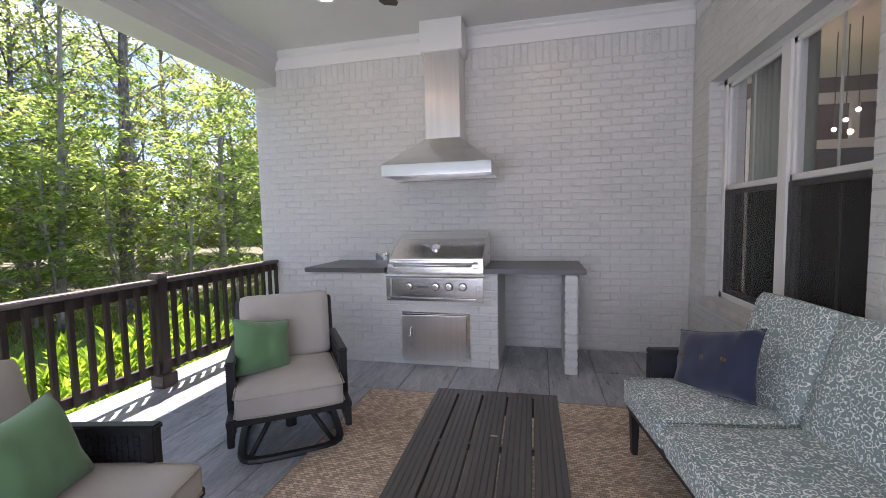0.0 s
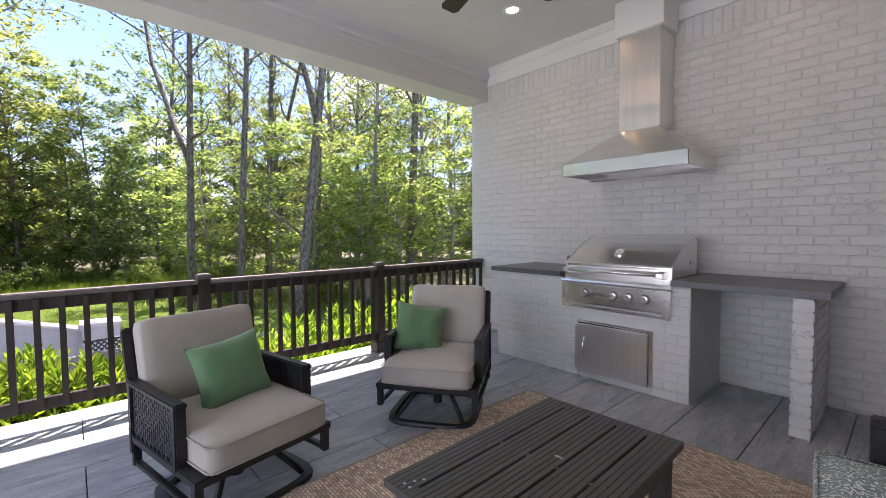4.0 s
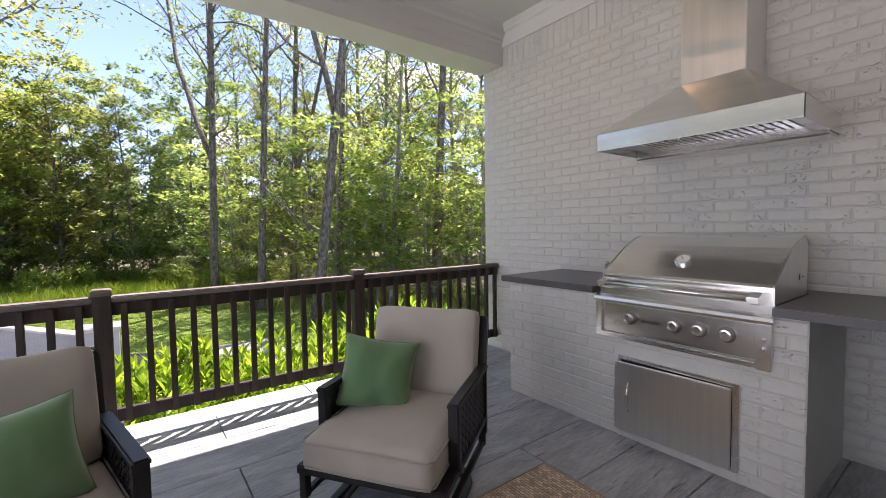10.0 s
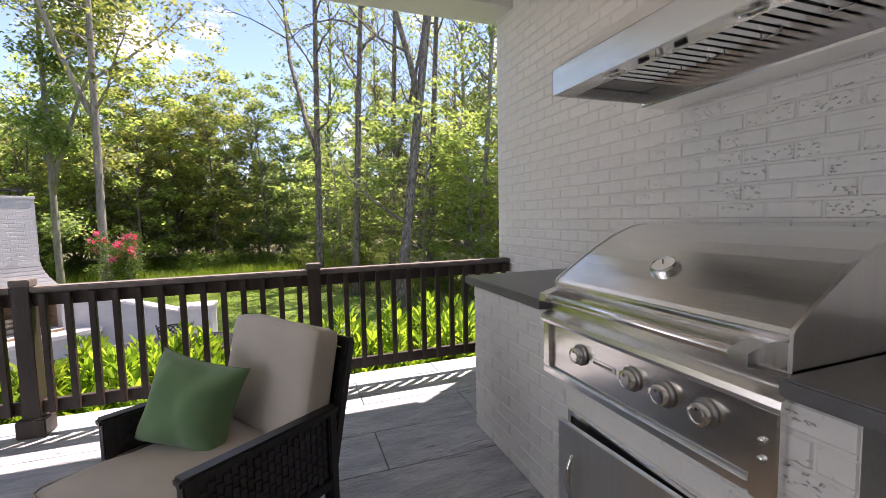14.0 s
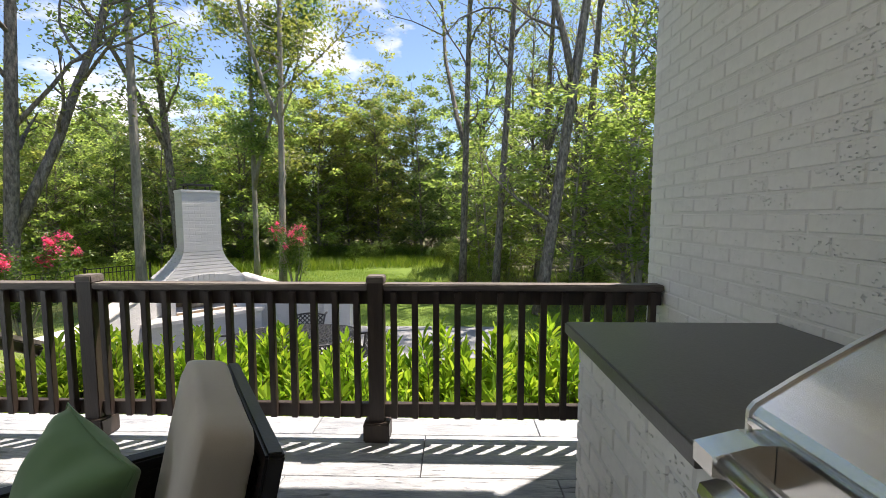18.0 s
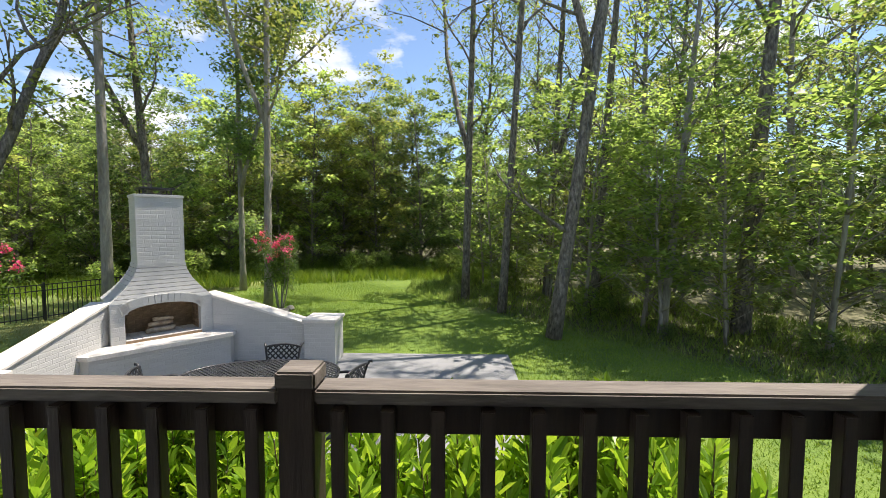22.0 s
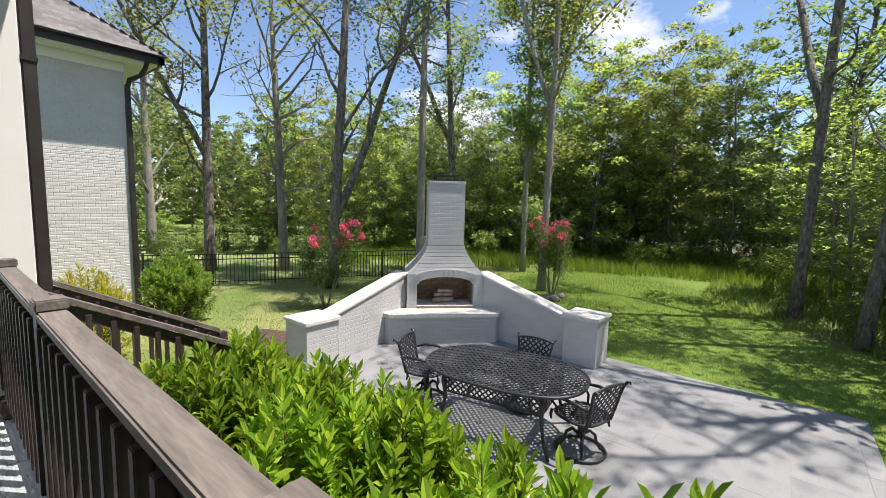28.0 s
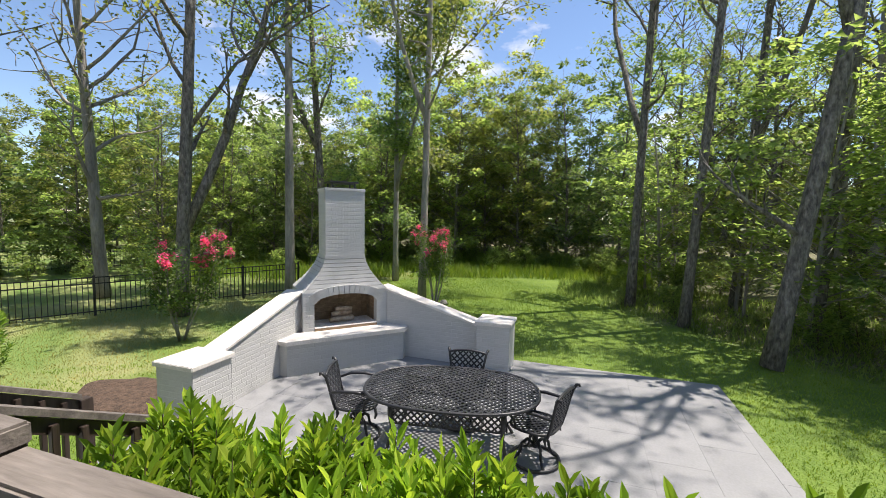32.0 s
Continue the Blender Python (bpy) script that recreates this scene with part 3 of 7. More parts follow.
def lathe(bm, prof, seg=20, m=None):
    """A profile of (radius, height) turned round z."""
    rings = []
    for r, z in prof:
        ring = []
        for k in range(seg):
            co = Vector((r * math.cos(2 * math.pi * k / seg), r * math.sin(2 * math.pi * k / seg), z))
            ring.append(bm.verts.new(m @ co if m is not None else co))
        rings.append(ring)
    for a, b in zip(rings, rings[1:]):
        for k in range(seg):
            bm.faces.new((a[k], a[(k + 1) % seg], b[(k + 1) % seg], b[k]))
    bm.faces.new(rings[0][::-1])
    bm.faces.new(rings[-1])
    return bm


def ring(bm, c, r, rad, seg=28, ry=None, tseg=6):
    """A closed round bar: a circle or ellipse lying flat at c."""
    ry = ry or r
    loops = []
    for i in range(seg):
        a = 2 * math.pi * i / seg
        o = Vector((math.cos(a), math.sin(a), 0))
        p = Vector(c) + Vector((r * math.cos(a), ry * math.sin(a), 0))
        loops.append([bm.verts.new(p + o * rad * math.cos(2 * math.pi * k / tseg) + Vector((0, 0, rad * math.sin(2 * math.pi * k / tseg)))) for k in range(tseg)])
    for i in range(seg):
        a, b = loops[i], loops[(i + 1) % seg]
        for k in range(tseg):
            bm.faces.new((a[k], b[k], b[(k + 1) % tseg], a[(k + 1) % tseg]))
    return bm


def cushion(bm, sx, sy, sz, r=0.03, puff=0.0, m=None, cuts=9, dent=0.0, seed=0):
    """A stuffed box of that size round the origin, with soft edges and a swollen top and bottom."""
    before = set(bm.verts)
    vs = bmesh.ops.create_cube(bm, size=2.0)["verts"]
    ed = list({e for v in vs for e in v.link_edges})
    bmesh.ops.subdivide_edges(bm, edges=ed, cuts=cuts, use_grid_fill=True)
    vs = [v for v in bm.verts if v not in before]
    h = Vector((sx / 2, sy / 2, sz / 2))
    for v in vs:
        u = v.co.copy()
        p = Vector((u.x * h.x, u.y * h.y, u.z * h.z))
        q = Vector([max(-(a - r), min(a - r, c)) for a, c in zip(h, p)])
        d = p - q
        if d.length > 1e-6:
            p = q + d.normalized() * r
        sw = (1 - u.x ** 2) * (1 - u.y ** 2)
        p.z += puff * sw * u.z + dent * (noise.noise(Vector((p.x * 5 + seed, p.y * 5, p.z * 5))) * 0.6 + noise.noise(Vector((p.x * 13 + seed, p.y * 13, p.z * 9))) * 0.3)
        v.co = m @ p if m is not None else p
    return bm


def pillow(bm, s, t, m, cuts=18, seed=0, sy=None):
    """A square throw pillow with pinched corners."""
    sy = sy or s
    k = cuts
    grid = {}
    for side in (1, -1):
        for i in range(k + 1):
            for j in range(k + 1):
                u, w = 2 * i / k - 1, 2 * j / k - 1
                edge = i in (0, k) or j in (0, k)
                if side == -1 and edge:
                    grid[side, i, j] = grid[1, i, j]
                    continue
                th = t / 2 * (max(0.0, (1 - u ** 4) * (1 - w ** 4))) ** 0.7
                x = s / 2 * u * (1 - 0.10 * (1 - w * w))
                y = sy / 2 * w * (1 - 0.10 * (1 - u * u))
                f = (noise.noise(Vector((x * 7 + seed, y * 7, side))) * 0.024 + noise.noise(Vector((x * 17 + seed, y * 9, side))) * 0.011) * (0 if edge else 1)
                grid[side, i, j] = bm.verts.new(m @ Vector((x, y, side * (th + f))))
    for side in (1, -1):
        for i in range(k):
            for j in range(k):
                q = (grid[side, i, j], grid[side, i + 1, j], grid[side, i + 1, j + 1], grid[side, i, j + 1])
                bm.faces.new(q if side == 1 else q[::-1])
    return bm


def soup(name, co, faces):
    """A mesh from arrays of corners and faces."""
    me = bpy.data.meshes.new(name)
    me.from_pydata(co.reshape(-1, 3).tolist(), [], faces.tolist())
    return me


# ---- brickwork ----
COURSE, BLEN, GAP, PROUD = 0.0733, 0.193, 0.0085, 0.005
brick_meshes = {}


def brick_corners(u0, u1, z0, z1, p=PROUD):
    i = 0.005
    return [(u0, 0, z0), (u1, 0, z0), (u1, 0, z1), (u0, 0, z1), (u0 + i, -p, z0 + i), (u1 - i, -p, z0 + i), (u1 - i, -p, z1 - i), (u0 + i, -p, z1 - i)]


BRICK_FACES = [(4, 5, 6, 7), (0, 1, 5, 4), (1, 2, 6, 5), (2, 3, 7, 6), (3, 0, 4, 7)]


def brick_mesh(length, height, material, p=PROUD):
    key = (round(length, 3), round(height, 3), material.name, p)
    if key not in brick_meshes:
        me = bpy.data.meshes.new("brick")
        me.from_pydata(brick_corners(0, key[0], 0, key[1], p), [], BRICK_FACES)
        me.materials.append(material)
        brick_meshes[key] = me
    return brick_meshes[key]


def cut(spans, a, b):
    out = []
    for u0, u1 in spans:
        if b <= u0 or a >= u1:
            out.append((u0, u1))
        else:
            if a - u0 > 0.03:
                out.append((u0, a))
            if u1 - b > 0.03:
                out.append((b, u1))
    return out


def running_bond(length, z0, z1, holes=(), soldier=0.0, course=COURSE, blen=BLEN, start=0.0, limit=None, vgap=0.0065, hgap=GAP):
    """Bricks of a wall as (u0, u1, z0, z1): courses, with a soldier course on top."""
    out = []
    rows = int(round((z1 - soldier - z0) / course))
    step = (z1 - soldier - z0) / max(rows, 1)
    rng = random.Random(5)
    for r in range(rows):
        a, b = z0 + r * step, z0 + (r + 1) * step - hgap
        u = start - (blen / 2 if r % 2 else 0.0) - blen
        while u < length:
            spans = [(max(u, 0.0), min(u + blen - vgap, length))]
            u += blen
            if spans[0][1] - spans[0][0] < 0.03:
                continue
            for h in holes:
                if h[2] < b and h[3] > a:
                    spans = cut(spans, h[0], h[1])
            if limit:
                lo, hi = limit((a + b) / 2)
                spans = [(max(p, lo), min(q, hi)) for p, q in spans if min(q, hi) - max(p, lo) > 0.03]
            out += [(p, q, a + rng.uniform(-0.001, 0.001), b) for p, q in spans]
    if soldier:
        u = 0.0
        while u < length - 0.03:
            out.append((u, min(u + course - GAP, length), z1 - soldier, z1))
            u += course
    return out


def lay(bricks, m, parent, one, rest, chosen=None, name="brick", p=PROUD):
    """Chosen bricks as objects of their own, the rest joined. m takes (along, out of the wall, up) to the parent's space."""
    joined = []
    count = 0
    for k in bricks:
        if chosen and count < 300 and chosen(k):
            ob = new(name, brick_mesh(k[1] - k[0], k[3] - k[2], one, p))
            ob.parent = parent
            ob.matrix_basis = m @ Matrix.Translation((k[0], 0, k[2]))
            count += 1
        else:
            joined.append(k)
    if joined:
        co = np.array([brick_corners(*k, p) for k in joined])
        fa = (np.array(BRICK_FACES)[None] + 8 * np.arange(len(joined))[:, None, None]).reshape(-1, 4)
        ob = mpart("brickwork", soup("brickwork", co, fa), rest, parent, kind="stuff")
        ob.matrix_basis = m


def wall_frame(x, y, z, angle):
    """Along the wall to the viewer's right, out of the wall towards the viewer as -y."""
    return pose(x, y, z, 0, 0, angle)


# ---- ground ----
GZ = -1.36
bm = B()
bmesh.ops.create_grid(bm, x_segments=150, y_segments=150, size=150)
for v in bm.verts:
    x, y = v.co.x, v.co.y
    d = math.hypot(x + 4, y)
    lift = max(0.0, d - 19) * 0.012 if d < 80 else 0.73
    v.co.z = GZ + lift + noise.noise(Vector((x * 0.15, y * 0.15, 0))) * 0.05 * min(1, d / 12) - 0.02
bmesh.ops.triangulate(bm, faces=bm.faces[:])
tagged(part("ground", bm, M_GROUND, smooth=True), "mown green lawn running into leaf litter under the woods", "lawn", kind="structure")
bm = B()
bmesh.ops.create_grid(bm, x_segments=2, y_segments=2, size=2500)
for v in bm.verts:
    v.co.z = -0.9
far = part("ground_far", bm, M_GROUND)
far.location = (0, 0, -1.2)
tagged(far, "far green ground reaching to the horizon", "ground", kind="structure")

# planting bed under the hedge
bm = B()
prism(bm, [(-5.05, -2.2), (-3.1, -2.2), (-3.1, 4.4), (-4.9, 4.3), (-5.1, 1.0)], "z", GZ - 0.02, GZ + 0.06)
tagged(part("planting_bed", bm, M_MULCH), "brown mulch bed under the laurel hedge", "mulch bed", kind="structure")

# ---- porch deck ----
DX0, DX1, DY0, DY1 = -3.08, 1.75, -3.4, 4.18
bm = B()
box(bm, DX0, DX1, DY0, DY1, GZ, -0.018)
floor = tagged(part("floor", bm, M_DECKGAP), "blue-grey stamped concrete porch floor in broad plank pattern", "floor", kind="structure")
edges = [DX0] + [-2.86 + 0.407 * i for i in range(0, 12)]
edges = [e for e in edges if e < DX1 - 0.1] + [DX1]
for i in range(len(edges) - 1):
    x0, x1 = edges[i] + 0.0022, edges[i + 1] - 0.0022
    y = 1.445 - 1.38 * 5 + (0.69 if i % 2 == 0 else 0.0)
    while y < DY1:
        a, b = max(y, DY0) + 0.0022, min(y + 1.38, DY1) - 0.0022
        y += 1.38
        if b - a < 0.05:
            continue
        bm = B()
        cx, cy = (x0 + x1) / 2, (a + b) / 2
        box(bm, x0 - cx, x1 - cx, a - cy, b - cy, -0.02, 0.0)
        top = [f for f in bm.faces if f.normal.z > 0.9]
        bmesh.ops.inset_region(bm, faces=top, thickness=0.004, depth=0.0)
        for v in bm.verts:
            if v.co.z > -0.01 and (abs(abs(v.co.x) - (x1 - x0) / 2) < 0.001 or abs(abs(v.co.y) - (b - a) / 2) < 0.001):
                v.co.z -= 0.005
        ob = part("plank", bm, M_DECK, floor)
        ob.location = (cx, cy, 0)
bm = B()
box(bm, DX0 - 0.02, DX0 + 0.002, DY0, DY1, GZ, -0.012, 0.004)
tagged(part("deck_edge", bm, M_EDGE), "pale concrete edge of the porch deck", "deck edge", kind="structure")

# ---- porch walls ----
WX0, WX1, WY = -3.01, 1.75, 4.18
BT = 3.17                      # top of the brickwork
CEIL = 3.36
bm = B()
box(bm, WX0, WX1 + 0.3, WY + PROUD, WY + 0.30, GZ, 3.6)
wall_n = tagged(part("wall_north", bm, M_JOINT), "warm grey painted brick wall behind the grill with a soldier course", "brick wall", kind="structure")
m = wall_frame(WX0, WY + PROUD, 0, 0)
nb = running_bond(WX1 - WX0, 0.017, BT, soldier=0.221, start=0.074)
lay(nb, m, wall_n, M_BRICK, M_BRICK_REST, lambda k: k[0] < 2.7 and 0.93 < k[2] < 2.5)
m = wall_frame(WX0 + 0.003, WY + 0.30, GZ, -90)
lay(running_bond(0.29, 0.0, 4.8, start=0.06), m, wall_n, M_BRICK, M_BRICK_REST)

WIN = (1.90, 3.79, 0.66, 2.52)  # y0 y1 z0 z1
bm = B()
XF = WX1 + PROUD
for a, b, c, d in ((DY0, WIN[0], 0, 3.6), (WIN[1], WY + 0.006, 0, 3.6), (WIN[0], WIN[1], 0, WIN[2]), (WIN[0], WIN[1], WIN[3], 3.6)):
    box(bm, XF, XF + 0.28, a, b, c, d)
wall_e = tagged(part("wall_east", bm, M_JOINT), "warm grey painted brick house wall with a window opening", "brick wall", kind="structure")
m = wall_frame(XF, WY, 0, -90)
hole = (WY - WIN[1], WY - WIN[0], WIN[2], WIN[3])
eb = running_bond(WY - DY0, 0.017, 0.017 + 43 * COURSE, holes=(hole,), start=0.06)
lay(eb, m, wall_e, M_BRICK, M_BRICK_REST, lambda k: k[0] < 2.6 and 0.2 < k[2] < 2.7)
# brick reveals of the opening
for ya, ang, ln in ((WIN[1] - 0.001, 0, 0.11), (WIN[0] + 0.001, 180, 0.11)):
    m = wall_frame(XF if ang == 0 else XF + 0.11, ya, WIN[2], ang)
    lay(running_bond(ln, 0.0, WIN[3] - WIN[2]), m, wall_e, M_BRICK, M_BRICK_REST)
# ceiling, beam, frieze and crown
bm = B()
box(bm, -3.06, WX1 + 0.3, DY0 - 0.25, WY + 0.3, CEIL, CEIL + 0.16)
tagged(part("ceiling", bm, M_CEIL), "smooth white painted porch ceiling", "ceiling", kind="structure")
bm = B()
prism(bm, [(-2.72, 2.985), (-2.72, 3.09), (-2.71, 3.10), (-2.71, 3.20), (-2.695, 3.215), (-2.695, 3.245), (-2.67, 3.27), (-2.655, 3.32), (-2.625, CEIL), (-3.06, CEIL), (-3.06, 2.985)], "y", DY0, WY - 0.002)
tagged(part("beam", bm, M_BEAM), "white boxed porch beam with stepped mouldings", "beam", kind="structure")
bm = B()
prism(bm, [(-3.085, 3.20), (-3.062, 3.20), (-3.062, CEIL + 0.14), (-3.085, CEIL + 0.14)], "y", DY0, WY + 0.25)
tagged(part("fascia", bm, M_TRIM), "white fascia board outside the porch beam", "fascia", kind="structure")
prof = [(0, BT - 0.005), (-0.02, BT - 0.005), (-0.02, BT + 0.125), (-0.045, BT + 0.14), (-0.05, BT + 0.155), (-0.085, BT + 0.18), (-0.09, CEIL), (0, CEIL)]
bm = B()
prism(bm, [(WY + p, z) for p, z in prof], "x", -2.72, WX1)
tagged(part("trim_north", bm, M_TRIM), "white frieze and crown moulding above the brick", "crown moulding", kind="structure")
bm = B()
prism(bm, [(WX1 + p, z) for p, z in prof], "y", DY0, WY - 0.091)
tagged(part("trim_east", bm, M_TRIM), "white frieze and crown moulding above the brick", "crown moulding", kind="structure")
# roof over the porch
bm = B()
prism(bm, [(-3.08, 3.53), (WX1 + 0.6, 5.6), (WX1 + 0.6, 5.75), (-3.08, 3.66)], "y", DY0 - 4, WY + 0.6)
tagged(part("porch_roof", bm, M_SHINGLE), "grey shingled porch roof", "roof", kind="structure")

# ---- recessed lights and ceiling fan ----
light = thing("recessed_light", pose(-1.52, 3.2, CEIL), "lit white recessed ceiling light over the grill", "ceiling light", "porch downlights")
bm = B()
lathe(bm, [(0.058, -0.002), (0.085, -0.006), (0.092, -0.004), (0.092, 0.001), (0.058, 0.001)], 28)
part("ring", bm, M_TRIM, light, smooth=True)
bm = B()
lathe(bm, [(0.001, -0.0035), (0.057, -0.0035), (0.057, -0.001), (0.001, -0.001)], 24)
part("lens", bm, M_DOWNLIGHT, light)
for p in ((0.35, 3.2), (-1.52, 1.1), (0.35, 1.1)):
    copy_thing(light, pose(p[0], p[1], CEIL))
for p in ((-1.52, 3.2), (0.35, 3.2), (-1.52, 1.1), (0.35, 1.1)):
    ld = bpy.data.lights.new("downlight_lamp", "AREA")
    ld.shape, ld.size, ld.energy, ld.color = "DISK", 0.11, 0.65, (1.0, 0.68, 0.38)
    lo = new("downlight_lamp", ld)
    lo.location = (p[0], p[1], CEIL - 0.012)

fan = thing("ceiling_fan", pose(-0.72, 2.05, CEIL), "dark bronze ceiling fan with wooden blades at rest", "ceiling fan")
bm = B()
lathe(bm, [(0.075, 0), (0.075, -0.03), (0.03, -0.07), (0.016, -0.08), (0.016, -0.28), (0.03, -0.29), (0.03, -0.30), (0.016, -0.30)], 24)
part("downrod", bm, M_BRONZE, fan, smooth=True)
bm = B()
lathe(bm, [(0.03, -0.29), (0.10, -0.31), (0.125, -0.35), (0.125, -0.40), (0.10, -0.43), (0.05, -0.455), (0.02, -0.46)], 28)
part("motor", bm, M_BRONZE, fan, smooth=True)
for k in range(5):
    mm = pose(0, 0, -0.385, 0, 0, 72 * k + 20)
    bm = B()
    box(bm, 0.10, 0.24, -0.02, 0.02, -0.006, 0.006, 0.003, mm)
    part("bracket", bm, M_BRONZE, fan)
    bm = B()
    prism(bm, [(0.2, -0.05), (0.62, -0.07), (0.66, -0.05), (0.66, 0.05), (0.62, 0.07), (0.2, 0.05)], "z", -0.004, 0.004, mm @ pose(0, 0, -0.004, 10, 0, 0))
    part("blade", bm, M_WOOD, fan)
bm = B()
tube(bm, [(0.05, 0, -0.44), (0.05, 0, -0.56)], 0.0015, 5)
lathe(bm, [(0.003, -0.60), (0.008, -0.585), (0.004, -0.56)], 8, pose(0.05, 0, 0))
part("pull_chain", bm, M_BRONZE, fan)

# ---- window ----
XW = XF + 0.11
win = thing("window_1", pose(XW, 0, 0), "white double-hung twin window with grey grilles and screens", "window", kind="structure")
y0, y1, z0, z1 = WIN
bm = B()
for a, b, c, d in ((y0, y1, z0, z0 + 0.05), (y0, y1, z1 - 0.05, z1), (y0, y0 + 0.055, z0, z1), (y1 - 0.055, y1, z0, z1)):
    box(bm, 0, 0.09, a, b, c, d, 0.004)
part("window_frame", bm, M_TRIM, win)
yc = (y0 + y1) / 2
bm = B()
box(bm, -0.005, 0.09, yc - 0.055, yc + 0.055, z0 + 0.045, z1 - 0.045, 0.004)
part("mullion", bm, M_TRIM, win)
zm = (z0 + z1) / 2
M_GRILLE = surf("grey_grille", (0.40, 0.45, 0.43), (0.46, 0.5, 0.48), 4.0, 0.5)
for a, b in ((y0 + 0.055, yc - 0.055), (yc + 0.055, y1 - 0.055)):
    for lo, hi, dx in ((z0 + 0.045, zm, 0.03), (zm, z1 - 0.045, 0.012)):
        bm = B()
        for q in ((a, b, lo, lo + 0.04), (a, b, hi - 0.04, hi), (a, a + 0.035, lo, hi), (b - 0.035, b, lo, hi)):
            box(bm, dx, dx + 0.03, q[0], q[1], q[2], q[3], 0.003)
        sash = part("sash", bm, M_TRIM, win)
        bm = B()
        box(bm, dx + 0.014, dx + 0.018, a + 0.034, b - 0.034, lo + 0.039, hi - 0.039)
        pane = part("pane", bm, M_GLASS, sash)
        pane.visible_shadow = False
        bm = B()
        box(bm, dx + 0.019, dx + 0.026, (a + b) / 2 - 0.011, (a + b) / 2 + 0.011, lo + 0.04, hi - 0.04, 0.003)
        part("grille_bar", bm, M_GRILLE, sash, "thin grey-green grille bar")
        if dx > 0.02:
            bm = B()
            box(bm, 0.006, 0.008, a + 0.005, b - 0.005, lo + 0.005, hi - 0.005)
            part("insect_screen", bm, M_SCREEN, sash)
bm = B()
box(bm, WX1 - 0.03, XW + 0.002, y0 - 0.05, y1 + 0.05, z0 - 0.085, z0 - 0.004, 0.006)
tagged(part("window_sill", bm, M_CAP), "painted brick window sill with worn tan edge", "window sill", kind="structure")
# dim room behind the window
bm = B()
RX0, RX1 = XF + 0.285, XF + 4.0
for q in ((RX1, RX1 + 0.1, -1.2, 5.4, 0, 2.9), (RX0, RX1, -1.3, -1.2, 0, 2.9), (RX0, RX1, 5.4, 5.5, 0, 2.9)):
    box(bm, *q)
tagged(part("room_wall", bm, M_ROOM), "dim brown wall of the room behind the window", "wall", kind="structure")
bm = B()
box(bm, RX0, RX1 + 0.1, -1.3, 5.5, 2.9, 3.0)
tagged(part("room_ceiling", bm, M_CEIL), "ceiling of the room behind the window", "ceiling", kind="structure")
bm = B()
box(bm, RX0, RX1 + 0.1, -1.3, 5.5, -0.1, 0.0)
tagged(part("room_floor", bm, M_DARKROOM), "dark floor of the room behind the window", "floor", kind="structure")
door = thing("door_1", pose(3.75, 5.39, 0, 0, 0, 90), "dark double door with white frame and transom", "door", kind="structure")
bm = B()
for q in ((-1.05, -0.95, 0, 2.65), (0.95, 1.05, 0, 2.65), (-1.05, 1.05, 2.6, 2.72), (-0.95, 0.95, 2.1, 2.2), (-0.04, 0.04, 2.2, 2.6)):
    box(bm, -0.05, 0.0, q[0], q[1], q[2], q[3], 0.004)
part("door_frame", bm, M_TRIM, door)
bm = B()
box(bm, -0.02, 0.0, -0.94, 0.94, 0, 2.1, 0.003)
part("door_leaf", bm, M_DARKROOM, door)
lamp = thing("pendant_light", pose(2.75, 3.9, 2.88), "small lit pendant bulbs in the room behind", "pendant light")
for k in range(3):
    bm = B()
    tube(bm, [(0, -0.25 + 0.14 * k, 0), (0, -0.25 + 0.14 * k, -0.68 - 0.05 * k)], 0.004, 5)
    part("cord", bm, M_BRONZE, lamp)
    bm = B()
    bmesh.ops.create_icosphere(bm, subdivisions=2, radius=0.018, matrix=Matrix.Translation((0, -0.25 + 0.14 * k, -0.70 - 0.05 * k)))
    part("bulb", bm, M_BULB, lamp)
rl = bpy.data.lights.new("pendant_lamp", "POINT")
rl.energy, rl.color, rl.shadow_soft_size = 2.5, (1.0, 0.72, 0.48), 0.02
new("pendant_lamp", rl).location = (2.85, 3.9, 2.05)
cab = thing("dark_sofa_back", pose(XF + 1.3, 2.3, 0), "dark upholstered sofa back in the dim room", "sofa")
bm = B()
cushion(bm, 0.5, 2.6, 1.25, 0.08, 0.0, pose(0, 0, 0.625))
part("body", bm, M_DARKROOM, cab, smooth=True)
curt = thing("curtain", pose(XW + 0.22, 3.36, 0), "sage green pleated curtain drawn to the side", "curtain")
bm = B()
pts = [(0.03 * math.sin(i * 1.1), -0.40 + 0.80 * i / 56) for i in range(57)]
prism(bm, pts + [(p[0] + 0.006, p[1]) for p in pts[::-1]], "z", 0.05, 2.6)
part("panel", bm, M_CURTAIN, curt, smooth=True)

# ---- railing ----
RXC = -2.83
railing = thing("porch_railing", pose(RXC, 0, 0), "dark brown stained wooden porch railing with square balusters", "railing")
posts = [2.545, 0.85, -0.62]


def post_at(y, h=0.975):
    p = B()
    box(p, -0.045, 0.045, y - 0.045, y + 0.045, 0.1, h - 0.03, 0.004)
    ob = part("post", p, M_WOOD, railing)
    p = B()
    box(p, -0.05, 0.05, y - 0.05, y + 0.05, h - 0.045, h, 0.006)
    part("cap", p, M_RAIL, ob)
    p = B()
    box(p, -0.07, 0.07, y - 0.075, y + 0.075, 0.0, 0.115, 0.008)
    part("base_block", p, M_WOOD, ob)


